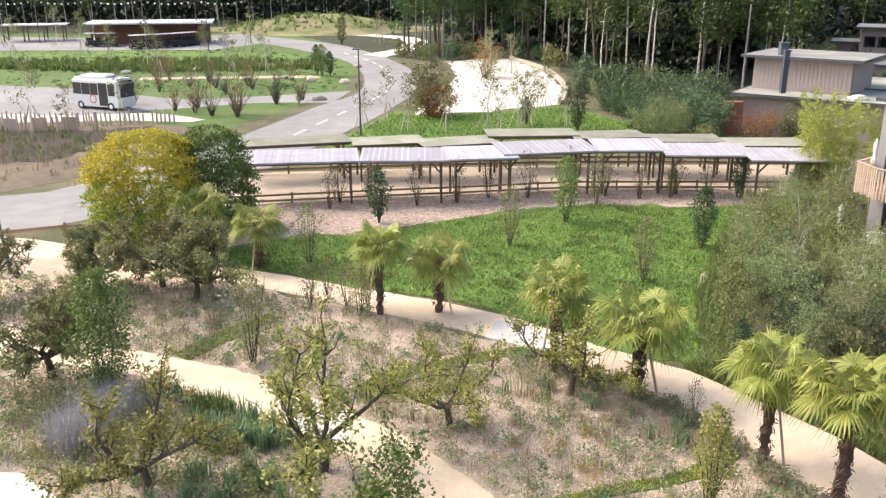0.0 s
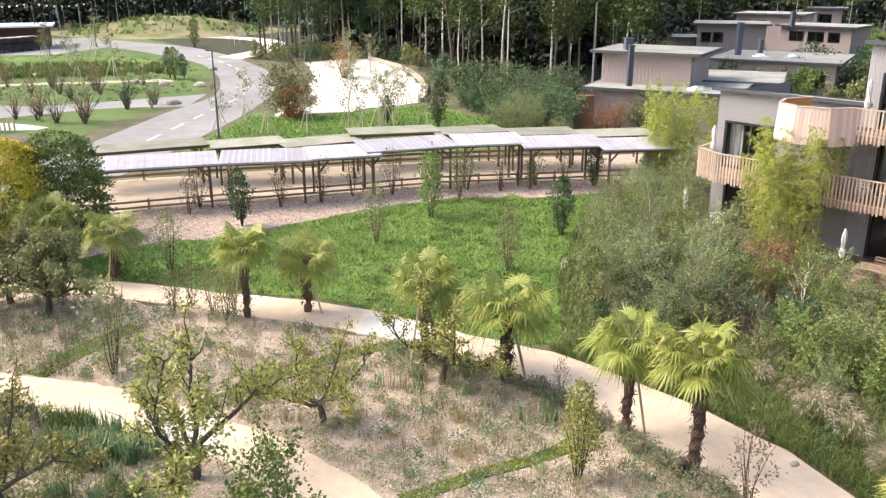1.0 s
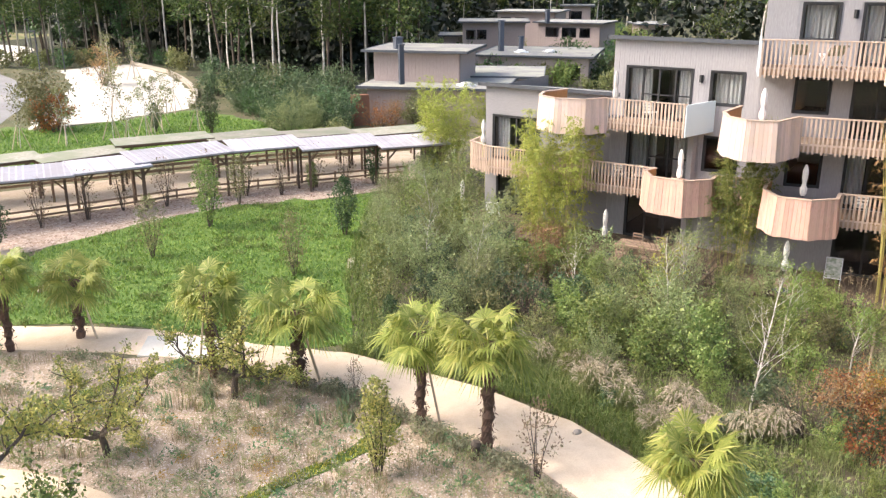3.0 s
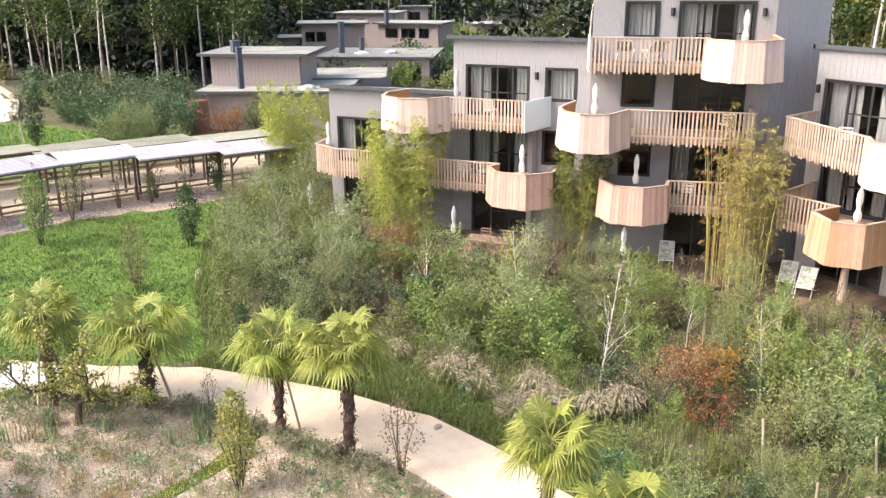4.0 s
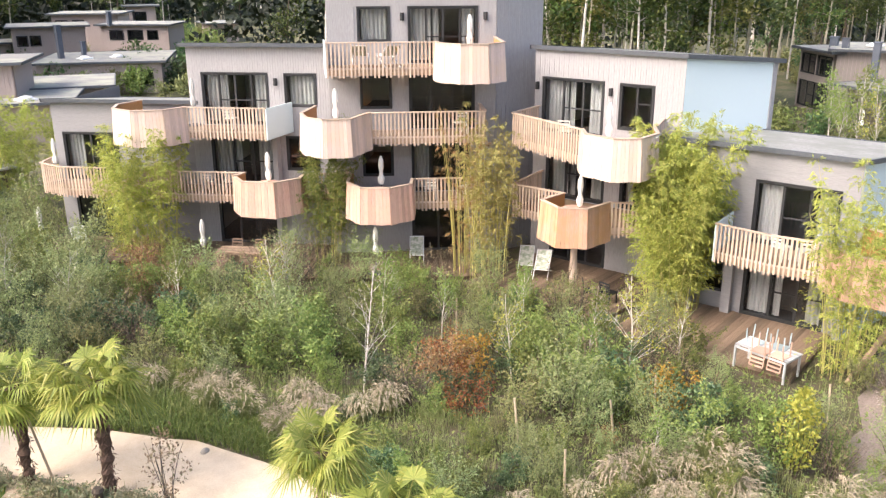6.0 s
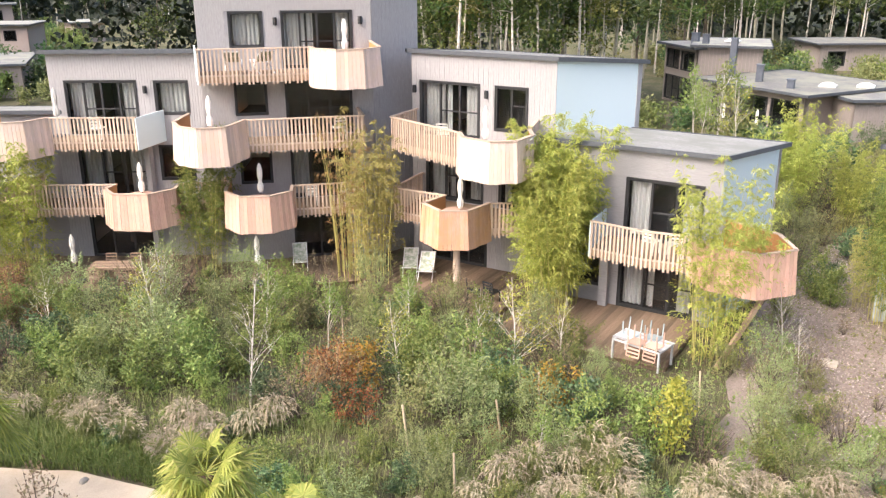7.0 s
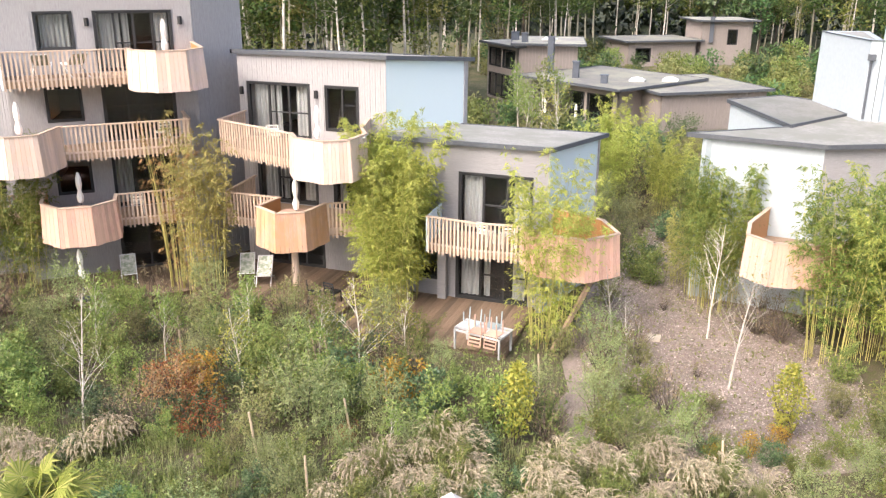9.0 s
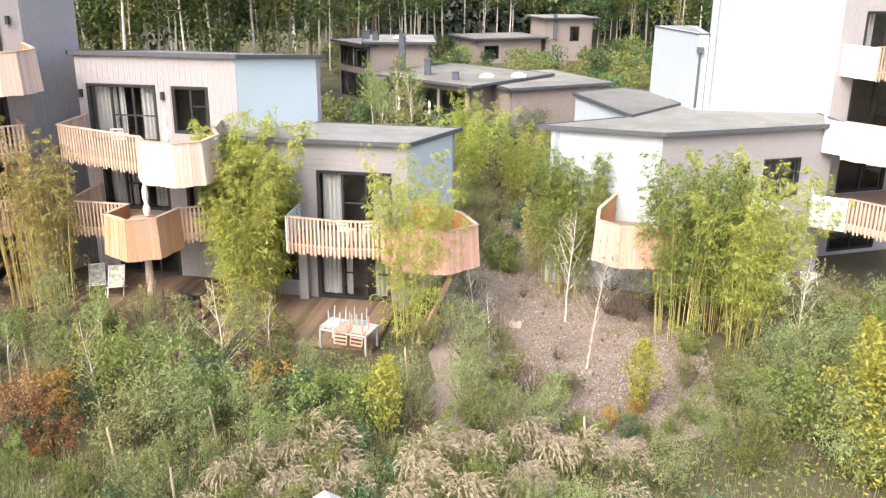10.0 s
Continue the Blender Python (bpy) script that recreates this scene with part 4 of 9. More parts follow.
L_TEAL = leaf_material("teal_leaf", [(0.088, 0.143, 0.063), (0.106, 0.171, 0.074), (0.133, 0.204, 0.09), (0.163, 0.229, 0.102)], 0.25)
L_BLUEGREEN = leaf_material("blue_green_leaf", [(0.042, 0.083, 0.036), (0.078, 0.138, 0.059), (0.132, 0.198, 0.086), (0.204, 0.264, 0.126)], 0.2, 0.4)
L_FRESH = leaf_material("fresh_leaf", [(0.136, 0.188, 0.045), (0.179, 0.233, 0.059), (0.217, 0.267, 0.069), (0.272, 0.297, 0.089)], 0.4)
L_COPPER = leaf_material("copper_leaf", [(0.24, 0.13, 0.06), (0.36, 0.20, 0.09), (0.44, 0.28, 0.13), (0.26, 0.21, 0.09)], 0.35, 0.55, 0.15)
L_BIRCH = leaf_material("birch_leaf", [(0.255, 0.28, 0.045), (0.391, 0.38, 0.063), (0.468, 0.44, 0.09), (0.187, 0.25, 0.054)], 0.4, 0.55, 0.06)
L_HORNBEAM = leaf_material("dark_hornbeam_leaf", [(0.055, 0.095, 0.022), (0.10, 0.155, 0.035), (0.16, 0.215, 0.05), (0.25, 0.275, 0.075)], 0.3, 0.55, 0.08)
L_MOSS = leaf_material("moss_blade", [(0.236, 0.263, 0.034), (0.386, 0.401, 0.054), (0.538, 0.496, 0.084)], 0.2, 0.55, 0.06)
L_LUSH = leaf_material("lush_blade", [(0.102, 0.147, 0.033), (0.129, 0.179, 0.041), (0.167, 0.213, 0.051), (0.222, 0.242, 0.071)], 0.3, 0.55, 0.06)
L_BAMBOO_DRY = leaf_material("dry_bamboo_leaf", [(0.355, 0.352, 0.103), (0.457, 0.438, 0.14), (0.4, 0.319, 0.121), (0.414, 0.447, 0.13)], 0.4, 0.55, 0.12)
L_PALM = leaf_material("palm_leaf", [(0.16, 0.2, 0.031), (0.23, 0.281, 0.047), (0.3, 0.33, 0.062), (0.419, 0.4, 0.114)], 0.35, 0.55, 0.10)
L_RED = leaf_material("red_leaf", [(0.162, 0.044, 0.022), (0.304, 0.086, 0.033), (0.405, 0.162, 0.056), (0.202, 0.108, 0.045)], 0.4, 0.55, 0.15)
L_ORANGE = leaf_material("orange_leaf", [(0.357, 0.196, 0.032), (0.468, 0.297, 0.045), (0.442, 0.348, 0.063)], 0.4, 0.55, 0.15)
L_APPLE = leaf_material("apple_leaf", [(0.13, 0.16, 0.04), (0.25, 0.27, 0.075), (0.38, 0.36, 0.11), (0.50, 0.44, 0.14)], 0.4, 0.55, 0.14)
L_FOREST = leaf_material("forest_leaf", [(0.022, 0.047, 0.01), (0.048, 0.086, 0.017), (0.088, 0.133, 0.027), (0.141, 0.164, 0.04)], 0.4)
L_FOREST_GOLD = leaf_material("golden_forest_leaf", [(0.063, 0.098, 0.018), (0.132, 0.164, 0.032), (0.214, 0.23, 0.051), (0.289, 0.286, 0.072)], 0.45)
# near-black greens carry the shade deep inside the wood
L_FOREST_SHADE = leaf_material("shaded_forest_leaf", [(0.004, 0.01, 0.003), (0.009, 0.017, 0.005), (0.014, 0.025, 0.008)], 0.15, 0.55, 0.05)
L_PLUME = leaf_material("grass_plume", [(0.358, 0.296, 0.199), (0.482, 0.411, 0.297), (0.59, 0.519, 0.397)], 0.4, 0.9, 0.12)
L_STRAW = leaf_material("straw_blade", [(0.192, 0.22, 0.082), (0.243, 0.265, 0.104), (0.299, 0.304, 0.137)], 0.35, 0.55, 0.10)
L_BLADE = leaf_material("grass_blade", [(0.085, 0.175, 0.026), (0.150, 0.270, 0.043), (0.225, 0.350, 0.062), (0.320, 0.410, 0.095)], 0.35, 0.55, 0.06)
L_LAVENDER = leaf_material("lavender_tuft", [(0.136, 0.148, 0.085), (0.244, 0.253, 0.152), (0.35, 0.35, 0.232), (0.283, 0.232, 0.146)], 0.2, 0.9, 0.06)
L_BLUE = leaf_material("russian_sage", [(0.26, 0.265, 0.24), (0.35, 0.345, 0.355), (0.42, 0.40, 0.435)], 0.3, 0.9, 0.05)
L_FIELD = leaf_material("field_blade", [(0.086, 0.159, 0.029), (0.137, 0.218, 0.043), (0.202, 0.282, 0.072), (0.245, 0.298, 0.101)], 0.3, 0.55, 0.06)
L_DRY = leaf_material("dry_stems", [(0.15, 0.105, 0.068), (0.27, 0.195, 0.122), (0.39, 0.3, 0.189), (0.195, 0.195, 0.081)], 0.2, 0.9, 0.15)
L_IRIS = leaf_material("iris_blade", [(0.12, 0.203, 0.095), (0.21, 0.304, 0.149), (0.315, 0.406, 0.216)], 0.3, 0.55, 0.06)


def unit(a):
    return a / np.maximum(1e-9, np.linalg.norm(a, axis=-1, keepdims=True))


def leaf_quads(rng, pts, size, aspect=0.5, up=0.5, hang=0.0, vary=0.35):
    """A bent diamond for each point."""
    n = len(pts)
    nor = unit(rng.normal(size=(n, 3)) + np.array([0, 0, up]))
    t = unit(np.cross(nor, rng.normal(size=(n, 3))))
    t[:, 2] -= hang
    t = unit(t)
    s = np.cross(nor, t)
    L = (size * (1 + vary * rng.uniform(-1, 1, n)))[:, None]
    w = L * aspect * 0.5
    mid = pts + t * L * 0.45 + nor * L * 0.06
    return np.stack([pts, mid + s * w, pts + t * L, mid - s * w], axis=1)


def blades(rng, base, height, width, spread, bend=0.35):
    """Curved upright blades, two quads each, from base points."""
    n = len(base)
    a = rng.uniform(0, 2 * np.pi, n)
    d = np.column_stack([np.cos(a), np.sin(a), np.zeros(n)])
    s = np.column_stack([-np.sin(a), np.cos(a), np.zeros(n)]) * (width / 2)
    h = (height * rng.uniform(0.6, 1.15, n))[:, None]
    lean = (spread * rng.uniform(0.1, 1, n))[:, None]
    up = np.array([0, 0, 1.0])
    p1 = base + up * h * 0.6 + d * lean * h * 0.35
    p2 = base + up * h * (1 - bend * lean) + d * lean * h
    q1 = np.stack([base - s, base + s, p1 + s * 0.8, p1 - s * 0.8], 1)
    q2 = np.stack([p1 - s * 0.8, p1 + s * 0.8, p2 + s * 0.15, p2 - s * 0.15], 1)
    return np.concatenate([q1, q2])


def crook(rng, start, direction, length, r0, r1, steps=5, wander=0.25, lift=0.0):
    p, d = np.array(start, float), unit(np.array(direction, float))
    pts, radii = [tuple(p)], [r0]
    for i in range(steps):
        d = unit(d + rng.normal(0, wander, 3) + np.array([0, 0, lift]))
        p = p + d * length / steps
        pts.append(tuple(p))
        radii.append(r0 + (r1 - r0) * (i + 1) / steps)
    return pts, radii


def plant(name, label, category, wood, leaves, wood_mat, leaf_mat, group="", trunk_name="trunk", crown_name="crown"):
    ob = thing(name, label, category, group)
    if wood is not None and wood.n:
        tagged(part(trunk_name, wood, wood_mat, ob), kind="" if trunk_name == "trunk" else "stuff")
    if leaves is not None and leaves.n:
        tagged(part(crown_name, leaves, leaf_mat, ob), kind="stuff")
    return ob


def make_shrub(seed, name, label, leaf_mat, height=2.0, radius=1.0, n=1100, size=0.12, stems=7, group="", low=0.15, clumps=26, wood_mat=None, aspect=0.5, tight=0.2, category="shrub", full=0.0, shoots=14, reach=1.0):
    """A many-stemmed shrub: stems, clumps of leaves with gaps between them."""
    rng = np.random.default_rng(seed)
    wood, lv = Mesh(), Mesh()
    tips = []
    for i in range(stems):
        a = rng.uniform(0, 2 * np.pi)
        pts, rad = crook(rng, (0.12 * np.cos(a), 0.12 * np.sin(a), 0), (0.5 * radius / height * 2 * np.cos(a), 0.5 * radius / height * 2 * np.sin(a), 1.0), height * rng.uniform(0.75, 1.0), 0.014 * height ** 0.5 + 0.006, 0.004, 5, 0.16)
        wood.tube(pts, rad, 4, False)
        tips += pts[2:]
    tips = np.array(tips)
    c = []
    while len(c) < clumps:
        a, z = rng.uniform(0, 2 * np.pi), rng.uniform(low, 1)
        prof = math.sin(math.pi * min(1, max(0.05, (z - low * 0.3) / (1.08 - low * 0.3)))) ** 0.6
        r = radius * max(prof, full) * rng.uniform(0.35, 1.05)
        c.append((r * np.cos(a), r * np.sin(a), z * height))
    c = np.concatenate([np.array(c), tips[rng.integers(0, len(tips), clumps // 2)]])
    k = rng.integers(0, len(c), n)
    spread = tight * radius * rng.uniform(0.6, 1.6, len(c))[k][:, None]
    pts = c[k] + rng.normal(size=(n, 3)) * spread * np.array([1, 1, 0.8])
    for i in range(shoots):
        p = c[rng.integers(0, len(c))]
        d = unit(np.array([p[0] / radius, p[1] / radius, 1.1]) + rng.normal(0, 0.25, 3))
        ln = height * reach * rng.uniform(0.15, 0.38)
        wood.tube([tuple(p), tuple(p + d * ln)], [0.008, 0.003], 3, False)
        s = rng.random((n // 70, 1))
        pts = np.concatenate([pts, p + d * ln * s + rng.normal(0, 0.035 * radius + 0.02, (n // 70, 3))])
    pts = pts[pts[:, 2] > 0.03]
    lv.quads(leaf_quads(rng, pts, size, aspect))
    return plant(name, label, category, wood, lv, wood_mat or M_BARK, leaf_mat, group, "branchwork", "foliage")


def make_hornbeam(seed, label, leaf_mat, height, radius, n, size, sprays, gold=None):
    """A full rounded tree: flat drooping sprays of leaves in layers down to the ground, yellower towards the top."""
    rng = np.random.default_rng(seed)
    wood = Mesh()
    for i in range(7):
        a = rng.uniform(0, 2 * np.pi)
        pts, rad = crook(rng, (0.15 * np.cos(a), 0.15 * np.sin(a), 0), (0.3 * np.cos(a), 0.3 * np.sin(a), 1.0), height * rng.uniform(0.75, 0.92), 0.06, 0.01, 6, 0.12)
        wood.tube(pts, rad, 5, False)
    z = rng.uniform(0.03, 1.0, sprays)
    prof = np.minimum(1, (z / 0.1) ** 0.4) * np.sqrt(1 - np.clip((z - 0.45) / 0.57, 0, 1) ** 3.6)
    a = rng.uniform(0, 2 * np.pi, sprays)
    r = radius * prof * (0.93 + 0.07 * np.sin(3 * a + 5 * z + seed)) * rng.uniform(0.25, 1, sprays) ** 0.3
    out = np.column_stack([np.cos(a), np.sin(a)])
    side = np.column_stack([-out[:, 1], out[:, 0]])
    k = rng.integers(0, sprays, n)
    d, w = rng.normal(0, 0.2, n), rng.normal(0, 0.2, n)
    pts = np.column_stack([out[k] * (r[k] + d)[:, None] + side[k] * w[:, None], z[k] * height - 0.35 * np.clip(d + 0.1, 0, 1) + rng.normal(0, 0.045, n)])
    pts[:, 2] = np.maximum(pts[:, 2], 0.04)
    yellow = rng.random(sprays)[k] < np.clip((z[k] - 0.3) / 0.4, 0, 0.95) if gold else np.zeros(n, bool)
    ob = plant("hornbeam", label, "tree", wood, Mesh().quads(leaf_quads(rng, pts[~yellow], size, 0.6, 0.5)), M_BARK, leaf_mat, "", "branchwork", "foliage")
    if gold:
        part("yellow_foliage", Mesh().quads(leaf_quads(rng, pts[yellow], size, 0.6, 0.5)), gold, ob, "bright yellow outer leaves")
    return ob


def make_column(seed, name, label, leaf_mat, height=2.8, radius=0.5, n=1000, size=0.11, group="", low=0.12, category="shrub"):
    """An upright narrow shrub."""
    rng = np.random.default_rng(seed)
    wood, lv = Mesh(), Mesh()
    for i in range(8):
        a = rng.uniform(0, 2 * np.pi)
        pts, rad = crook(rng, (0.06 * np.cos(a), 0.06 * np.sin(a), 0), (0.15 * np.cos(a), 0.15 * np.sin(a), 1), height * rng.uniform(0.7, 0.97), 0.02, 0.004, 5, 0.07)
        wood.tube(pts, rad, 4, False)
    z = low + (1 - low) * rng.beta(1.3, 1.2, n)
    prof = np.sin(np.pi * np.clip((z - low * 0.4) / (1.05 - low * 0.4), 0.02, 1)) ** 0.7
    lump = 1 + 0.3 * np.sin(9 * z + seed) * np.sin(3 * z * 7 + 2 * seed)
    a = rng.uniform(0, 2 * np.pi, n)
    r = radius * prof * lump * np.sqrt(rng.uniform(0.05, 1.1, n)) * (1 + 0.25 * np.sin(3 * a + 8 * z))
    pts = np.column_stack([r * np.cos(a), r * np.sin(a), z * height])
    lv.quads(leaf_quads(rng, pts, size, 0.5))
    return plant(name, label, category, wood, lv, M_BARK, leaf_mat, group, "branchwork", "foliage")


def make_apple(seed, label, leaf_mat, height=2.9, spread=1.6, n=900, size=0.12, limbs=5):
    """An old trained fruit tree: short thick trunk, crooked limbs, sparse clusters of leaves."""
    rng = np.random.default_rng(seed)
    wood, lv = Mesh(), Mesh()
    th = height * 0.3
    pts, rad = crook(rng, (0, 0, -0.05), (rng.uniform(-0.25, 0.25), rng.uniform(-0.25, 0.25), 1), th, 0.13, 0.09, 4, 0.12)
    wood.tube(pts, rad, 8)
    top = np.array(pts[-1])
    ends = []
    for i in range(limbs):
        a = 2 * np.pi * (i + rng.uniform(-0.3, 0.3)) / limbs
        lp, lr = crook(rng, top - np.array([0, 0, 0.08]), (np.cos(a), np.sin(a), rng.uniform(0.25, 0.9)), spread * rng.uniform(0.9, 1.4), 0.07, 0.022, 7, 0.38, 0.04)
        wood.tube(lp, lr, 6)
        for q in range(2, len(lp)):
            for _ in range(2):
                b = rng.uniform(0, 2 * np.pi)
                tp, tr = crook(rng, lp[q], (np.cos(b) * 0.7, np.sin(b) * 0.7, rng.uniform(0.3, 1.2)), height * rng.uniform(0.18, 0.42), 0.022, 0.006, 4, 0.3, 0.05)
                wood.tube(tp, tr, 4, False)
                ends += tp[1:]
    ends = np.array(ends)
    keep = ends[rng.random(len(ends)) < 0.45]
    k = rng.integers(0, len(keep), n)
    pts = keep[k] + rng.normal(0, 0.1, (n, 3))
    lv.quads(leaf_quads(rng, pts, size, 0.55, 0.4))
    return plant("apple_tree", label, "tree", wood, lv, M_BARK, leaf_mat, "trained fruit trees of the garden")


def make_birch(seed, label, height=4.0, n=260, leaf_mat=None, size=0.07, lean=0.1):
    rng = np.random.default_rng(seed)
    wood, lv = Mesh(), Mesh()
    pts, rad = crook(rng, (0, 0, -0.05), (lean, 0.03, 1), height, 0.036, 0.007, 8, 0.05)
    wood.tube(pts, rad, 6)
    ends = []
    for i in range(18):
        s = rng.uniform(0.22, 0.92)
        p = np.array([np.interp(s * 8, range(9), [q[k] for q in pts]) for k in range(3)])
        a = rng.uniform(0, 2 * np.pi)
        bp, br = crook(rng, p, (np.cos(a) * 0.75, np.sin(a) * 0.75, 1.0), height * 0.48 * (1.15 - s), 0.0085, 0.0025, 5, 0.1)
        wood.tube(bp, br, 4, False)
        ends += bp[2:]
        for _ in range(2):
            b = rng.uniform(0, 2 * np.pi)
            tp, tr = crook(rng, bp[3], (np.cos(b) * 0.8, np.sin(b) * 0.8, 0.8), height * 0.13, 0.0038, 0.0018, 3, 0.2)
            wood.tube(tp, tr, 3, False)
            ends += tp[1:]
    ends = np.array(ends)
    pts = ends[rng.integers(0, len(ends), n)] + rng.normal(0, 0.07, (n, 3))
    lv.quads(leaf_quads(rng, pts, size, 0.7, 0.2))
    return plant("young_birch", label, "tree", wood, lv, M_BIRCH, leaf_mat or L_OLIVE, "young birches in the scrub")


def make_bamboo(seed, label, leaf_mat, height=6.0, culms=30, radius=0.7, n=3800, size=0.16, arch=0.35, bare=0.35, fat=0.42):
    """A bamboo clump: many canes, each one a leaning feathery plume of fine leaves, densest high up."""
    rng = np.random.default_rng(seed)
    wood, lv = Mesh(), Mesh()
    allp, alld = [], []
    for i in range(culms):
        a, r = rng.uniform(0, 2 * np.pi), radius * math.sqrt(rng.random())
        h = height * rng.uniform(0.55, 1.0) ** 0.7
        out = np.array([np.cos(a), np.sin(a)]) * arch * h * (0.12 + 0.5 * r / radius * rng.random())
        pts = [(r * np.cos(a) + out[0] * (k / 7) ** 1.6, r * np.sin(a) + out[1] * (k / 7) ** 1.6, h * (k / 7 - 0.05 * (k / 7) ** 4)) for k in range(8)]
        wood.tube(pts, [0.016 * (1 - 0.75 * k / 7) for k in range(8)], 3, False)
        p = np.array(pts)
        m = n // culms
        # side twigs along the cane, each one a drooping spray of lance-shaped leaves
        q = max(6, m // 11)
        sp = bare + (1 - bare) * rng.beta(1.5, 1.0, q)
        base = np.column_stack([np.interp(sp * 7, range(8), p[:, k]) for k in range(3)])
        b = rng.uniform(0, 2 * np.pi, q)
        ln = fat * (1.3 - sp ** 1.6) * rng.uniform(0.5, 1.6, q)
        d = np.column_stack([np.cos(b), np.sin(b), np.full(q, 0.55)]) * ln[:, None]
        k = rng.integers(0, q, m)
        u = rng.random((m, 1)) ** 0.55
        allp.append(base[k] + d[k] * u + np.array([0, 0, -0.35]) * u * u * ln[k][:, None] + rng.normal(0, 0.028, (m, 3)))
        alld.append(unit(d[k] * 0.8 / np.maximum(0.05, ln[k])[:, None] + np.array([0, 0, -0.75]) * u + rng.normal(0, 0.4, (m, 3))))
    pts, dirs = np.concatenate(allp), np.concatenate(alld)
    ok = pts[:, 2] > 0.1
    pts, dirs = pts[ok], dirs[ok]
    L = size * rng.uniform(0.7, 1.35, (len(pts), 1))
    s = unit(np.cross(dirs, np.array([0, 0, 1.0]) + rng.normal(0, 0.5, (len(pts), 3))))
    mid = pts + dirs * L * 0.4 + np.array([0, 0, 0.012])
    lv.quads(np.stack([pts, mid + s * L * 0.1, pts + dirs * L + np.array([0, 0, -0.03]), mid - s * L * 0.1], axis=1))
    return plant("bamboo_clump", label, "bamboo", wood, lv, M_CULM, leaf_mat, "bamboo clumps by the houses", "cane_thicket", "foliage")


def make_palm(seed, label, trunk_h=2.6, fans=30, fan_r=0.66, stake=True):
    """A windmill palm: fibrous trunk, fan leaves on stalks, drooping lower fans, two stakes."""
    rng = np.random.default_rng(seed)
    ob = thing("windmill_palm", label, "palm tree", "palms of the garden")
    tr = Mesh()
    pts = [(0.03 * math.sin(2 * k + seed), 0.03 * math.cos(1.7 * k), trunk_h * k / 9 - (0.04 if k == 0 else 0)) for k in range(10)]
    tr.tube(pts, [0.11 + 0.05 * (k / 9) ** 0.6 + 0.018 * (k % 2) for k in range(10)], 10)
    part("trunk", tr, M_FIBRE, ob, "shaggy dark fibre trunk", smooth=False)
    # loose fibre on the trunk
    fb = Mesh()
    zz = rng.uniform(0.2, trunk_h, 260)
    aa = rng.uniform(0, 2 * np.pi, 260)
    fb.quads(leaf_quads(rng, np.column_stack([0.15 * np.cos(aa), 0.15 * np.sin(aa), zz]), 0.14, 0.2, 0, 0.8))
    tagged(part("fibre", fb, M_FIBRE, ob), kind="stuff")
    stalks, green = Mesh(), Mesh()
    top = np.array(pts[-1])
    for i in range(fans):
        a = i * 2.39996 + rng.uniform(-0.2, 0.2)
        el = math.radians(62 - 74 * (i / (fans - 1)) ** 0.8 + rng.uniform(-9, 9))
        d = np.array([math.cos(a) * math.cos(el), math.sin(a) * math.cos(el), math.sin(el)])
        side = np.array([-math.sin(a), math.cos(a), 0])
        ln = rng.uniform(0.5, 0.82)
        sag = np.array([0, 0, -0.16])
        hub = top + d * ln + sag
        stalks.tube([tuple(top), tuple(top + d * ln * 0.55 + sag * 0.25), tuple(hub)], [0.016, 0.011, 0.009], 4, False)
        fwd = unit(d + np.array([0, 0, -0.25]))
        nor = np.cross(side, fwd)
        side = unit(side + np.array([0, 0, rng.normal(0, 0.35)]))
        R = fan_r * rng.uniform(0.85, 1.1)
        segs = 25
        quads = []
        for k in range(segs):
            th = math.radians(-122 + 244 * k / (segs - 1))
            ray = fwd * math.cos(th) + side * math.sin(th)
            perp = -fwd * math.sin(th) + side * math.cos(th)
            L = R * (1 - 0.18 * abs(th) / 2.1)
            w = R * 0.036
            p1 = hub + ray * L * 0.5 + nor * (0.03 + 0.012 * (k % 2))
            p2 = hub + ray * L + np.array([0, 0, -0.3 * rng.uniform(0.3, 1.6)])
            quads.append([hub, p1 - perp * w, p2, p1 + perp * w])
        green.quads(np.array(quads))
    tagged(part("stalk_mass", stalks, L_PALM, ob), kind="stuff")
    tagged(part("crown", green, L_PALM, ob, "fan leaves with drooping tips"), kind="stuff")
    if stake:
        for a in (0.4 + seed,):
            st = Mesh().tube([(0.5 * math.cos(a), 0.5 * math.sin(a), 0), (0.16 * math.cos(a), 0.16 * math.sin(a), trunk_h * 0.72)], [0.035, 0.03], 6)
            part("stake", st, M_STAKE, ob, "peeled wooden stake")
    return ob


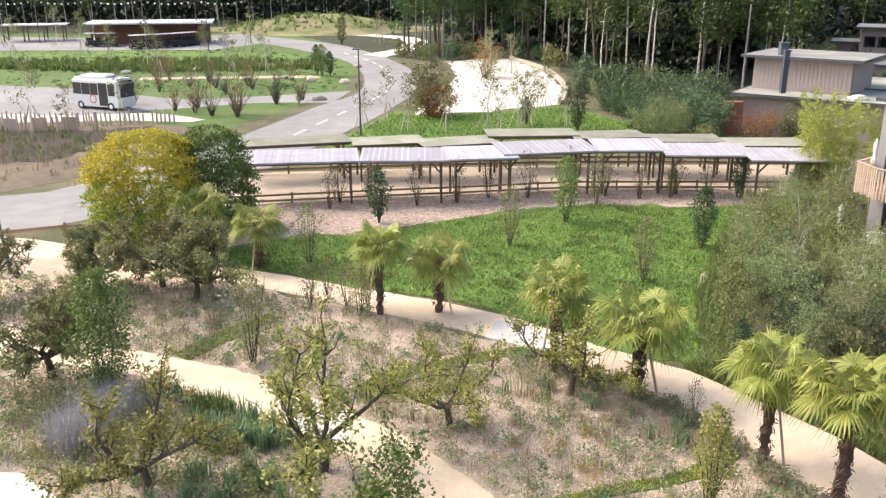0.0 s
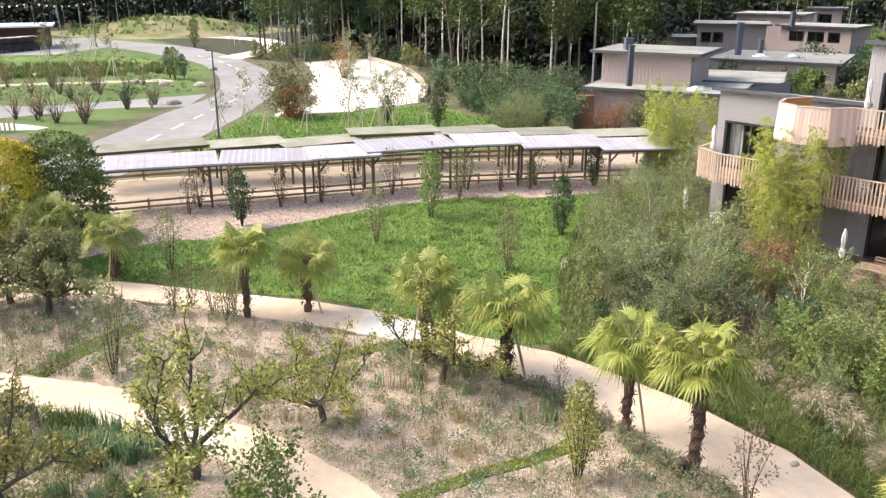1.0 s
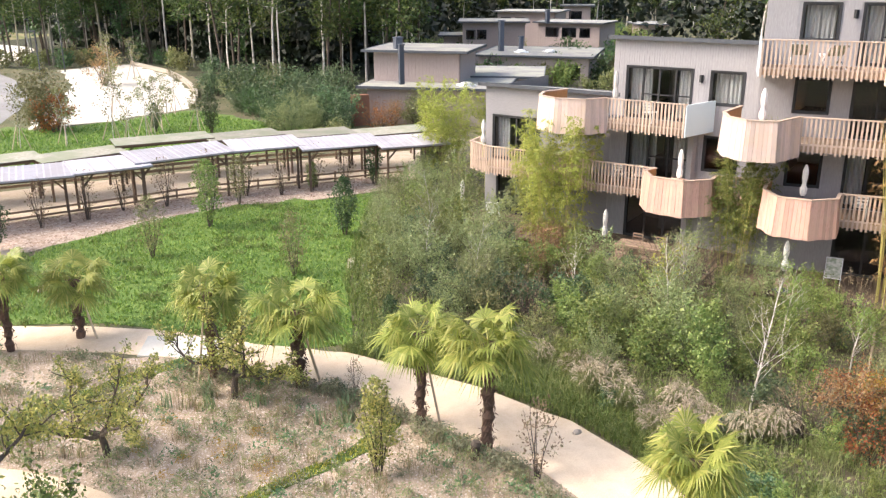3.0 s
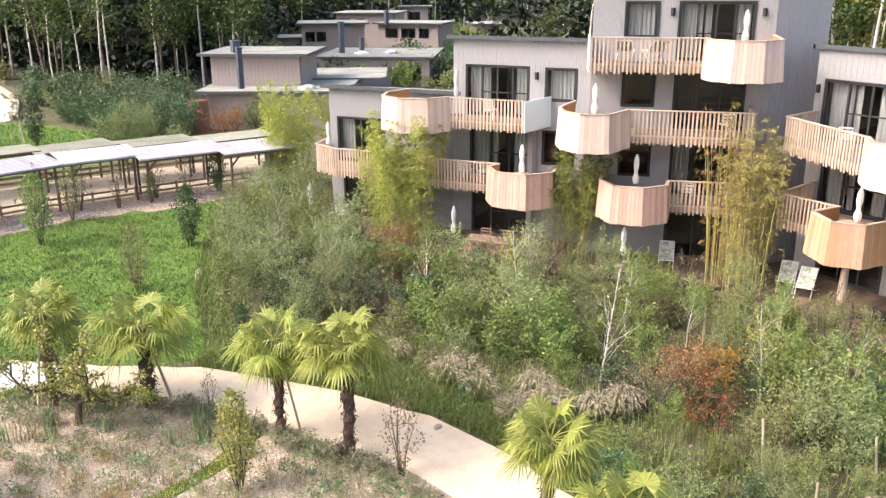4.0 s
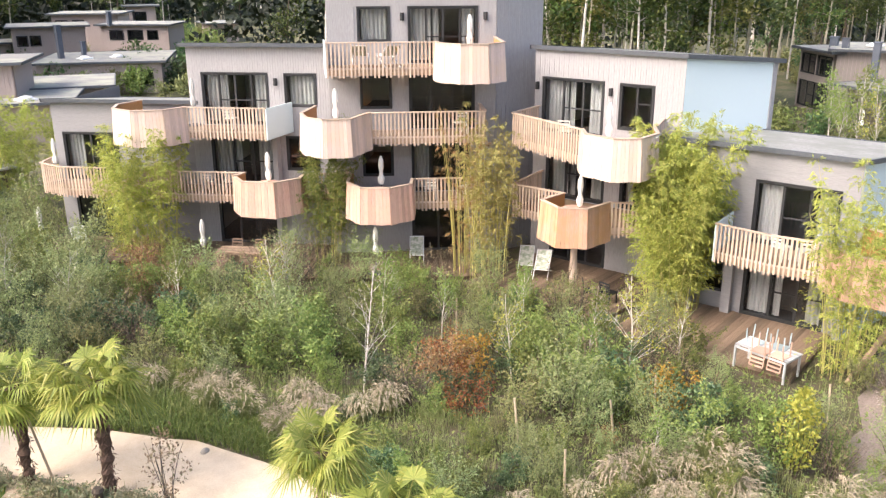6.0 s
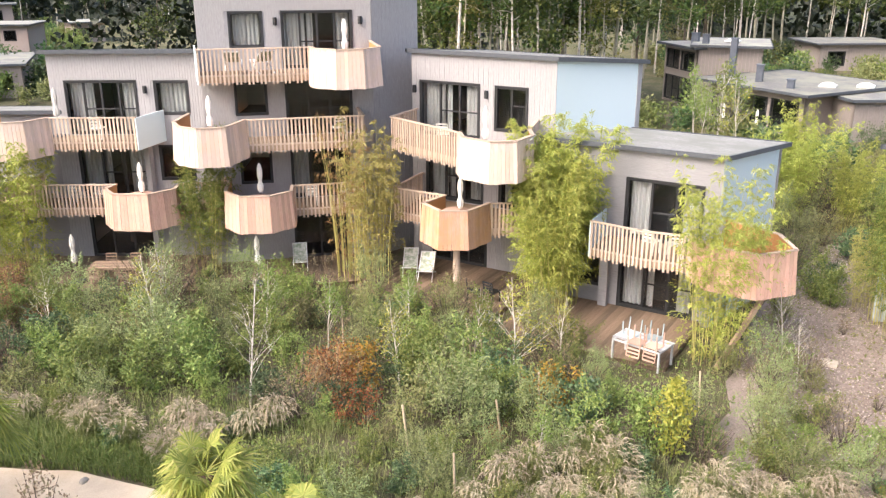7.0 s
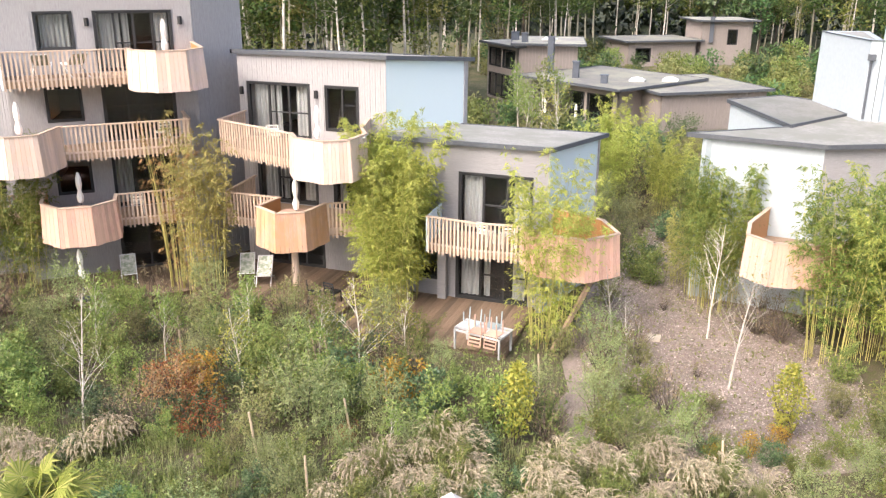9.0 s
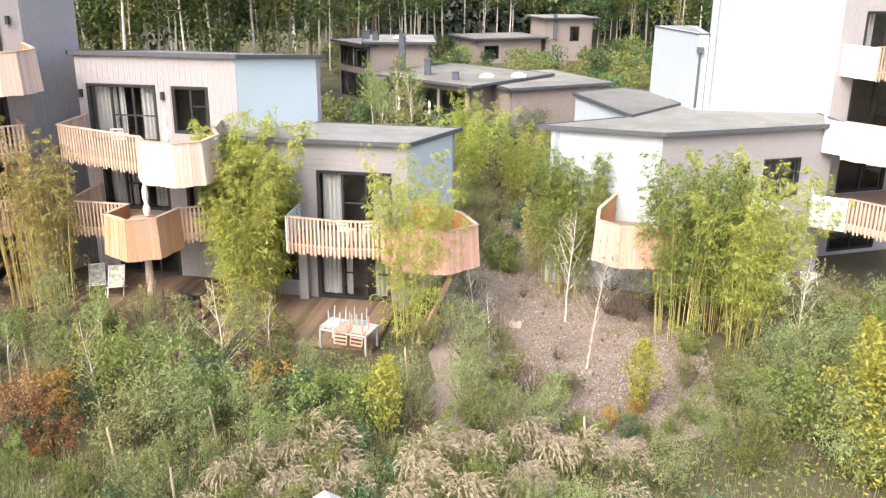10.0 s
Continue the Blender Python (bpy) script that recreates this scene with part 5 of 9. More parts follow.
def make_plume_grass(seed, label, height=1.2, n=320, plumes=95, droop=0.42):
    """A fountain of fine blades with long soft plumes that arch over one way."""
    rng = np.random.default_rng(seed)
    gr, pl = Mesh(), Mesh()
    a, r = rng.uniform(0, 2 * np.pi, n), 0.22 * np.sqrt(rng.random(n))
    base = np.column_stack([r * np.cos(a), r * np.sin(a), np.zeros(n)])
    gr.quads(blades(rng, base, height * 0.85, 0.02, 0.75, 0.5))
    wind = np.array([-0.35, -0.25, 0])
    for i in range(plumes):
        a, rr = rng.uniform(0, 2 * np.pi), 0.55 * math.sqrt(rng.random())
        h = height * (1.02 - 0.55 * rr) * rng.uniform(0.75, 1.1)
        tip = np.array([rr * np.cos(a), rr * np.sin(a), h])
        gr.tube([(0.15 * rr * np.cos(a), 0.15 * rr * np.sin(a), 0), tuple(tip * np.array([0.6, 0.6, 0.7])), tuple(tip)], [0.005, 0.004, 0.003], 3, False)
        d = unit(np.array([np.cos(a) * rr * 1.3, np.sin(a) * rr * 1.3, 0.7]) + wind + rng.normal(0, 0.2, 3))
        L = rng.uniform(0.22, 0.4)
        p, side = tip.copy(), unit(np.cross(d, rng.normal(size=3)))
        arc = [p.copy()]
        for k in range(4):
            p = p + d * L / 4
            d = unit(d + np.array([0, 0, -droop]) + 0.12 * wind)
            arc.append(p.copy())
        w = [0.004, 0.013, 0.017, 0.012, 0.002]
        pl.quads(np.array([[arc[k] - side * w[k], arc[k] + side * w[k], arc[k + 1] + side * w[k + 1], arc[k + 1] - side * w[k + 1]] for k in range(4)]))
        m = 12
        q = rng.integers(0, 4, m)
        pts = np.array(arc)[q] + (np.array(arc)[q + 1] - np.array(arc)[q]) * rng.random((m, 1)) + rng.normal(0, 0.008, (m, 3))
        pl.quads(leaf_quads(rng, pts, 0.06, 0.2, 0, 0.5))
    ob = thing("plume_grass", label, "ornamental grass", "plume grasses beside the path")
    part("blades", gr, L_STRAW, ob)
    part("plumes", pl, L_PLUME, ob, "pale feathery plumes")
    return ob


def make_forest_tree(seed, label, leaf_mat, wood_mat, height=16.0, crown_low=0.3, n=1000, size=0.55, thick=0.16, spread=2.6):
    rng = np.random.default_rng(seed)
    wood, lv = Mesh(), Mesh()
    pts, rad = crook(rng, (0, 0, -0.1), (rng.uniform(-0.04, 0.04), rng.uniform(-0.04, 0.04), 1), height, thick, 0.03, 9, 0.03)
    wood.tube(pts, rad, 7)
    ends = []
    for i in range(15):
        s = crown_low * 0.8 + (0.97 - crown_low * 0.8) * rng.random() ** 1.2
        p = np.array([np.interp(s * 9, range(10), [q[k] for q in pts]) for k in range(3)])
        a = rng.uniform(0, 2 * np.pi)
        ln = spread * (1.15 - 0.7 * abs(s - 0.5)) * rng.uniform(0.5, 1.1)
        bp, br = crook(rng, p, (np.cos(a), np.sin(a), rng.uniform(0.1, 0.9)), ln, thick * 0.3, 0.012, 4, 0.2)
        wood.tube(bp, br, 3, False)
        ends += bp[1:]
    ends = np.array(ends)
    k = rng.integers(0, len(ends), n)
    pts = ends[k] + rng.normal(0, 0.45, (n, 3))
    lv.quads(leaf_quads(rng, pts, size, 0.6, 0.5, 0.1))
    return plant("forest_tree", label, "tree", wood, lv, wood_mat, leaf_mat, "trees of the wood")


def inside(poly, x, y):
    hit = False
    for i in range(len(poly)):
        (x0, y0), (x1, y1) = poly[i], poly[i - 1]
        if (y0 > y) != (y1 > y) and x < (x1 - x0) * (y - y0) / (y1 - y0) + x0:
            hit = not hit
    return hit


def within(poly, q):
    """Which of the plan points q lie in a polygon."""
    hit = np.zeros(len(q), bool)
    for i in range(len(poly)):
        (x0, y0), (x1, y1) = poly[i], poly[i - 1]
        if y0 != y1:
            hit ^= ((y0 > q[:, 1]) != (y1 > q[:, 1])) & (q[:, 0] < (x1 - x0) * (q[:, 1] - y0) / (y1 - y0) + x0)
    return hit


def scatter(rng, poly, n, gap, avoid=()):
    xs, ys = [p[0] for p in poly], [p[1] for p in poly]
    got = []
    for _ in range(n * 60):
        x, y = rng.uniform(min(xs), max(xs)), rng.uniform(min(ys), max(ys))
        if inside(poly, x, y) and not any(inside(q, x, y) for q in avoid) and all((x - a) ** 2 + (y - b) ** 2 > gap * gap for a, b in got):
            got.append((x, y))
            if len(got) == n:
                break
    return got


class Kinds:
    """Puts copies of a few master plants; the first use of a master is the master itself."""

    def __init__(self, masters):
        self.m, self.used = masters, set()

    def put(self, i, m, label=""):
        i %= len(self.m)
        ob = self.m[i]
        if i in self.used:
            ob = copy_thing(ob, m)
            ob.matrix_basis = m
        else:
            self.used.add(i)
            ob.matrix_basis = m
        if label:
            ob["label"] = label
        return ob


# wood: trees round the clearing
forest = Kinds([
    make_forest_tree(1, "tall slender forest tree with green crown", L_FOREST, M_PALE_BARK, 17, 0.5, 1100, 0.36),
    make_forest_tree(2, "tall dark-trunked tree of the wood", L_FOREST, M_BARK, 16, 0.45, 1100, 0.36, 0.14, 2.8),
    make_forest_tree(3, "pale-trunked birch at the edge of the wood", L_FOREST, M_BIRCH, 15, 0.45, 1150, 0.32, 0.10, 2.0),
    make_forest_tree(4, "forest tree with yellowing leaves", L_OLIVE, M_PALE_BARK, 13, 0.22, 1150, 0.4, 0.12, 2.4),
    make_forest_tree(5, "dense dark green forest tree", L_DARK, M_BARK, 14, 0.28, 1200, 0.42, 0.15, 2.6),
    make_forest_tree(6, "tall bare-stemmed tree with a high thin crown", L_FOREST, M_BIRCH, 18, 0.55, 1050, 0.3, 0.12, 2.3),
    make_forest_tree(7, "slim pale-trunked tree with golden green leaves", L_FOREST_GOLD, M_PALE_BARK, 16, 0.4, 1150, 0.29, 0.11, 2.2),
])


def joined(masters, places, label):
    """Trees past counting: copies of the masters' meshes in one object a material; the masters themselves stand at the first places."""
    heap = {}
    for k, (i, m) in enumerate(places):
        if k < len(masters):
            masters[k].matrix_basis = m
            continue
        a = np.array(m)
        for c in masters[i].children:
            me = c.data
            v = np.empty(3 * len(me.vertices))
            me.vertices.foreach_get("co", v)
            heap.setdefault(me.materials[0], Mesh()).add(v.reshape(-1, 3) @ a[:3, :3].T + a[:3, 3], [tuple(p.vertices) for p in me.polygons])
    for mat, mb in heap.items():
        solo("far_trees", mb, mat, label, "woods", "stuff")


forest_far = [
    make_forest_tree(8, "distant green tree of the wood", L_FOREST, M_PALE_BARK, 17, 0.35, 330, 0.85),
    make_forest_tree(9, "distant pale-trunked tree of the wood", L_FOREST, M_BIRCH, 16, 0.45, 300, 0.75, 0.12, 2.4),
    make_forest_tree(10, "distant dark green tree of the wood", L_DARK, M_BARK, 15, 0.25, 330, 0.85, 0.15, 2.7),
]
rng = np.random.default_rng(77)
WOOD_A = [(-8, 131), (-2, 122), (9, 128), (15.5, 114), (15.8, 95), (17, 82), (22, 74), (34, 80), (44, 106), (40, 145), (0, 165)]
WOOD_B = [(46, 142), (76, 142), (110, 140), (135, 105), (170, 110), (150, 190), (60, 190)]
WOOD_C = [(47, 47), (56, 34), (64, 28), (84, 36), (86, 52), (60, 75)]
WOOD_D = [(128, 34), (124, 14), (124, -12), (145, -26), (165, -10), (165, 50)]
WOOD_E = [(-130, 172), (-60, 172), (-50, 180), (-45, 200), (0, 206), (0, 225), (-130, 215)]
WOOD_G = [(50, 31), (57, 25), (66, 22.5), (72, 25), (82, 34), (72, 42), (60, 38)]
WOOD_F = [(78, -10), (90, -6), (100, -12), (100, -30), (82, -24)]
for poly, n, gap in ((WOOD_A, 140, 1.65), (WOOD_C, 50, 2.0), (WOOD_F, 10, 3.0), (WOOD_G, 40, 1.6)):
    for x, y in scatter(rng, poly, n, gap):
        i = rng.choice([0, 0, 1, 1, 1, 2, 2, 4, 5, 5] if poly is WOOD_A else [0, 1, 2, 5, 5, 5, 6, 6, 6])
        forest.put(i, spin(x, y, 0, rng.uniform(0, 360), rng.uniform(0.85, 1.2)))
far_places = []
for poly, n, gap in ((WOOD_B, 60, 3.3), (WOOD_D, 38, 3.0), (WOOD_E, 46, 3.5)):
    for x, y in scatter(rng, poly, n, gap):
        far_places.append((rng.choice([0, 0, 1, 1, 2]), spin(x, y, 0, rng.uniform(0, 360), rng.uniform(0.85, 1.2))))
joined(forest_far, far_places, "distant trees of the wood, green crowns and pale trunks")

# near-black leaf mass behind the first trees: the wood's shade put into its colour
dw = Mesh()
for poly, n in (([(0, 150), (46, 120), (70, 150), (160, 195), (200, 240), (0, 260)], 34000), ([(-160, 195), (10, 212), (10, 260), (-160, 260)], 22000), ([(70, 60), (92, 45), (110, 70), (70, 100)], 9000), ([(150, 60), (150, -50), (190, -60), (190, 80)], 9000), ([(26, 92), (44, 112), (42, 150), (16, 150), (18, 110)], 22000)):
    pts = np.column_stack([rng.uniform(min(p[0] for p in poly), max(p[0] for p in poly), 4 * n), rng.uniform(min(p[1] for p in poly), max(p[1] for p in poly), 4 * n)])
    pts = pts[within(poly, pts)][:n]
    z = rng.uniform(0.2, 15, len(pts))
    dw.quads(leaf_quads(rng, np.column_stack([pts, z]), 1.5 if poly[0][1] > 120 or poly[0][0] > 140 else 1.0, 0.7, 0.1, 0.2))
solo("far_woods", dw, L_FOREST_SHADE, "leaves coloured near black for the shade deep in the wood", "woods", "stuff")

# thicket at the wood's edge, seen over the shelters
thick = Kinds([
    make_shrub(11, "hedge_shrub", "dark green thicket shrub at the edge of the wood", L_DARK, 3.8, 1.9, 2400, 0.20, 4, "thicket shrubs", 0.06, 34),
    make_shrub(12, "hedge_shrub", "grey-green thicket shrub at the edge of the wood", L_TEAL, 3.4, 1.8, 2400, 0.20, 4, "thicket shrubs", 0.06, 34),
    make_shrub(13, "hedge_shrub", "olive thicket shrub with yellowing leaves", L_OLIVE, 2.6, 1.5, 2400, 0.16, 4, "thicket shrubs", 0.06, 30),
    make_shrub(17, "hedge_shrub", "feathery grey-green willow at the edge of the wood", L_GREY, 3.4, 1.6, 4200, 0.15, 6, "thicket shrubs", 0.06, 60, aspect=0.3, tight=0.15, shoots=34),
    make_shrub(18, "hedge_shrub", "dark blue-green bushy shrub at the edge of the wood", L_BLUEGREEN, 3.2, 1.5, 3000, 0.19, 6, "thicket shrubs", 0.04, 46, tight=0.14, shoots=24),
])
thick_far = Kinds([
    make_shrub(14, "hedge_shrub", "dark green thicket shrub under the trees", L_DARK, 3.8, 1.9, 520, 0.5, 3, "thicket shrubs", 0.06, 34, shoots=6),
    make_shrub(15, "hedge_shrub", "green thicket shrub under the trees", L_GREEN, 3.4, 1.8, 560, 0.42, 3, "thicket shrubs", 0.06, 34, shoots=6),
    make_shrub(16, "hedge_shrub", "olive thicket shrub in rough grass", L_OLIVE, 2.6, 1.5, 520, 0.4, 3, "thicket shrubs", 0.06, 30, shoots=6),
])
for x, y in scatter(rng, [(13.5, 60), (18.6, 58.5), (19.4, 63), (21.5, 70), (24, 75), (16, 82), (14.5, 95), (13.6, 84), (13.8, 70)], 26, 1.9):
    thick.put(rng.choice([0, 4, 1, 1, 2, 3, 4]), spin(x, y, 0, rng.uniform(0, 360), rng.uniform(0.55, 1.12)))
for x, y in scatter(rng, [(-7, 126), (-2, 119), (8, 125), (14, 112), (17, 110), (15, 120), (0, 130)], 12, 2.5) + scatter(rng, [(33, 74), (45, 80), (47, 95), (60, 100), (62, 92), (44, 72)], 16, 2.4) + scatter(rng, [(42, 62), (56, 66), (70, 84), (76, 80), (52, 52)], 16, 2.5):
    thick_far.put(rng.choice([0, 1, 1, 2, 2]), spin(x, y, 0, rng.uniform(0, 360), rng.uniform(0.5, 0.95)))
for x, y in scatter(rng, [(42, 8), (52, 14), (64, 22), (68, 18), (60, 8), (50, 4)], 20, 2.4) + scatter(rng, [(74, 2), (90, 8), (112, 2), (112, -10), (80, -6)], 22, 3.0) + scatter(rng, [(44, 26), (56, 30), (66, 26), (70, 23), (60, 18), (44, 19)], 26, 2.2):
    thick_far.put(rng.choice([0, 1, 2, 2]), spin(x, y, 0, rng.uniform(0, 360), rng.uniform(0.4, 0.85)))

for x, y in scatter(rng, [(36, 7), (44, 10), (56, 14), (64, 6), (64, 2.5), (55, 2), (46, 1.0), (41, 4.6)], 30, 1.8):
    thick.put(rng.choice([1, 2, 2]), spin(x, y, 0, rng.uniform(0, 360), rng.uniform(0.3, 0.6)))
for x, y in scatter(rng, [(38, 74), (46, 76), (58, 80), (66, 88), (44, 87), (40, 82)], 26, 2.0):
    thick_far.put(rng.choice([0, 1, 2, 2]), spin(x, y, 0, rng.uniform(0, 360), rng.uniform(0.5, 0.85)))

# scrub and trees round the far bungalows
YARDS = [[(22, 55), (37, 55), (41, 66), (30, 75), (22, 74)], [(34, 69), (42, 69), (45, 77), (37, 80)], [(43, 87), (63, 88), (62, 100), (43, 99)], [(49, 98), (59, 98), (61, 110), (51, 110)], [(59, 100), (72, 100), (73, 113), (61, 113)], [(65, 119), (75, 119), (81, 128), (66, 135)], [(64, -3), (82, -3), (86, 24), (74, 24), (70, 18), (64, 6)], [(108, -2), (126, -2), (124, 16), (108, 15)]]
for x, y in scatter(rng, [(37, 84), (40, 104), (52, 124), (75, 150), (104, 140), (90, 116), (76, 98), (62, 84), (52, 72), (45, 70)], 90, 2.2, YARDS):
    thick_far.put(rng.choice([0, 1, 1, 2, 2, 2]), spin(x, y, 0, rng.uniform(0, 360), rng.uniform(0.45, 0.9)))
for x, y in scatter(rng, [(84, 24), (96, 32), (125, 36), (128, 18), (124, -14), (104, -14), (88, -8), (84, 2)], 80, 2.4, YARDS):
    thick_far.put(rng.choice([0, 1, 1, 2, 2]), spin(x, y, 0, rng.uniform(0, 360), rng.uniform(0.4, 0.9)))
for x, y in scatter(rng, [(90, 30), (112, 42), (135, 46), (128, 22), (108, 20), (98, 25)], 34, 2.4, YARDS) + scatter(rng, [(122, -2), (126, 8), (142, 8), (142, -24), (120, -24)], 26, 2.6, YARDS):
    forest.put(rng.choice([0, 1, 2, 3, 4, 5, 6, 6]), spin(x, y, 0, rng.uniform(0, 360), rng.uniform(0.8, 1.15)))

# hedge trees beside the main path
hd = make_hornbeam(21, "dense yellowing hornbeam, broad and rounded", L_YELLOWGREEN, 5.0, 2.55, 34000, 0.125, 680, L_YELLOW)
hd.matrix_basis = spin(-13.35, 37.4, 0, 30)
hd = make_hornbeam(22, "dense dark green hornbeam beside the yellow one", L_HORNBEAM, 4.85, 1.95, 24000, 0.125, 420)
hd.matrix_basis = spin(-10.95, 39.5, 0, 80)

# wild scrub between path and houses
BEDS_OFF = [[W(u0, 0), W(u1, 0), W(u1, d), W(u0, d)] for W, u0, u1, d in ((W5, -4.4, 1.9, 4.4), (W4, -4, 2.3, 5.0), (W3, -4.3, 2.5, 3.4), (W2, -3, 4.5, 4.2), (W1, -1.7, 4.5, 3.4), (W6, -4.1, 2.7, 5.1))]
TERRACE = [(17.2, 27.6), (18.6, 30.8), (21.5, 31.5), (22.5, 28), (20.2, 26.8)]
CLEAR = [(41, 3.6), (41, 0.8), (31.6, -2.6), (27, -4.5), (22, -4.8), (19.5, -1.5), (19.5, 2.6), (23, 3.4), (26, 4.4), (30, 4.8)]
R1 = [(9.6, 27), (12, 35), (15.5, 42), (19, 44.5), (19, 40), (18, 37), (17.5, 31), (14, 26), (10, 24)]
R2 = [(10.5, 22.5), (14, 26), (17.5, 30), (20.5, 27.5), (23.5, 21), (24.6, 18.5), (24, 12.5), (23.5, 9), (22, 4.5), (19, 3.2), (13.5, 7), (13, 14), (12.3, 18)]
R3 = [(19, -3.5), (22, -5.2), (27, -5.2), (29, -8), (30, -16), (15, -16), (14, 2), (17.5, 2.5)]
LOW = [(9.5, 23.5), (11.2, 24.5), (14.8, 20.5), (16.0, 16), (17.2, 10), (18.8, 6.8), (19, 2.6), (17.5, -3), (16.5, -16), (12, -16), (12.6, 8), (12.9, 14), (12.2, 18)]
scrub = Kinds([
    make_shrub(31, "wild_shrub", "grey-green willowy shrub among wild scrub", L_GREY, 2.7, 1.05, 2300, 0.12, 7, "wild shrubs", 0.03, 50, aspect=0.34, tight=0.15, shoots=26),
    make_shrub(32, "wild_shrub", "leafy mid-green shrub among wild scrub", L_GREEN, 2.1, 1.0, 1900, 0.125, 7, "wild shrubs", 0.03, 40, tight=0.15, shoots=20),
    make_shrub(33, "wild_shrub", "olive shrub thinning in autumn", L_OLIVE, 1.9, 0.95, 1250, 0.11, 9, "wild shrubs", 0.08, 34, tight=0.17, shoots=26),
    make_shrub(34, "wild_shrub", "nearly bare twiggy shrub in scrub", L_DRY, 1.9, 0.9, 420, 0.09, 26, "wild shrubs", 0.2, 24, aspect=0.3, shoots=34),
    make_shrub(35, "wild_shrub", "dark blue-green leafy shrub among wild scrub", L_BLUEGREEN, 1.7, 1.0, 1600, 0.13, 6, "wild shrubs", 0.04, 34, aspect=0.6, tight=0.14, shoots=16),
    make_shrub(36, "wild_shrub", "loose fresh green shrub in wild scrub", L_FRESH, 2.2, 0.9, 1700, 0.115, 8, "wild shrubs", 0.05, 40, tight=0.16, shoots=28, reach=1.2),
])
for x, y in scatter(rng, R1, 44, 1.0, BEDS_OFF + [TERRACE]):
    deep = min(1.0, (x - 8.5) / 5.0) * (0.75 if y < 30 and x > 14.5 else 1.0)
    scrub.put(rng.choice([0, 0, 0, 1, 5, 4]), spin(x, y, 0, rng.uniform(0, 360), rng.uniform(0.62, 0.98) * (0.65 + 0.35 * deep)))
for x, y in scatter(rng, R2, 84, 1.05, BEDS_OFF + [LOW, TERRACE, [(15.8, 12.6), (17.8, 11.8), (19.6, 14.4), (18.8, 15.8), (17.2, 15.4)]]):
    k = rng.uniform(0.5, 0.9) * (0.62 if x + 0.25 * y > 25.4 else 0.6 if x > 20.5 and 4.5 < y < 10.5 else 1.0)
    scrub.put(rng.choice([0, 0, 1, 1, 2, 2, 3, 3, 4, 5]), spin(x, y, 0, rng.uniform(0, 360), k))
for x, y in scatter(rng, LOW, 84, 0.8):
    scrub.put(rng.choice([0, 0, 1, 1, 5, 2, 4, 4]), spin(x, y, 0, rng.uniform(0, 360), rng.uniform(0.28, 0.55)))
for x, y in scatter(rng, R3, 46, 1.0, BEDS_OFF + [LOW, CLEAR]):
    scrub.put(rng.choice([0, 0, 1, 2, 3, 5]), spin(x, y, 0, rng.uniform(0, 360), rng.uniform(0.45, 0.9)))
for i, x, y, k in ((4, 13.4, 25.3, 0.95), (4, 12.3, 26.3, 0.85), (4, 15.5, 24.2, 0.9), (4, 16.4, 23.3, 0.75), (4, 14.4, 24.9, 0.7), (3, 18.7, 23.0, 1.35), (3, 19.4, 23.6, 1.25), (3, 20.2, 23.5, 1.15), (3, 24.1, 13.9, 1.1), (3, 24.0, 13.0, 0.9), (3, 22.0, 8.8, 0.75), (3, 22.3, 9.6, 0.8), (3, 21.5, 7.6, 0.6), (5, 20.5, 13.1, 0.9), (5, 19.9, 12.3, 0.95), (1, 18.9, 11.2, 0.85), (1, 19.4, 10.4, 0.8), (1, 17.4, 19.4, 0.85), (0, 16.4, 19.0, 0.75), (0, 17.9, 21.6, 0.7), (0, 15.6, 21.6, 0.7), (4, 17.2, 13.9, 0.55), (4, 17.9, 13.3, 0.5), (5, 22.6, 19.6, 0.7), (2, 21.6, 18.0, 0.8), (2, 23.0, 16.9, 0.7), (0, 18.4, 9.6, 0.6), (1, 33.6, 3.3, 0.85), (1, 33.0, 2.6, 0.7), (4, 34.6, 3.0, 0.7), (4, 38.9, 2.4, 0.9), (0, 38.0, 4.6, 0.8), (3, 44.5, 5.0, 1.4), (3, 46, 4.6, 1.4), (3, 43.2, 4.4, 1.1), (0, 41, 6.3, 0.9), (2, 40.6, 3.9, 0.8), (5, 36.4, 4.6, 0.6), (2, 37.2, 0.2, 0.7), (0, 39.6, 0.6, 0.8), (1, 43.5, 1.2, 0.9), (0, 42.2, 5.0, 0.8), (2, 45.2, 1.9, 0.9), (1, 47.6, 2.4, 1.0), (3, 35.6, 4.4, 0.8), (0, 49.0, 6.4, 1.0), (5, 36.0, -0.4, 0.5), (0, 26.0, 3.6, 0.6), (2, 25.2, 4.6, 0.6), (2, 23.2, 3.0, 0.55), (2, 30.2, 3.9, 0.7), (1, 26.6, 3.0, 0.45), (3, 26.2, 2.4, 0.7), (2, 25.4, 2.2, 0.5), (0, 22.2, 2.6, 0.5), (5, 21.2, 1.9, 0.5), (1, 20.6, 1.2, 0.5), (2, 23.8, 1.6, 0.4), (3, 29.4, -1.4, 1.0), (3, 28.9, -2.2, 0.9), (2, 24.0, -3.6, 0.6), (1, 26.4, -3.9, 0.6), (5, 20.4, -0.4, 0.4), (1, 23.5, -4.6, 0.6)):
    scrub.put(i, spin(x, y, 0, x * 77 + y * 31, k * 0.92))
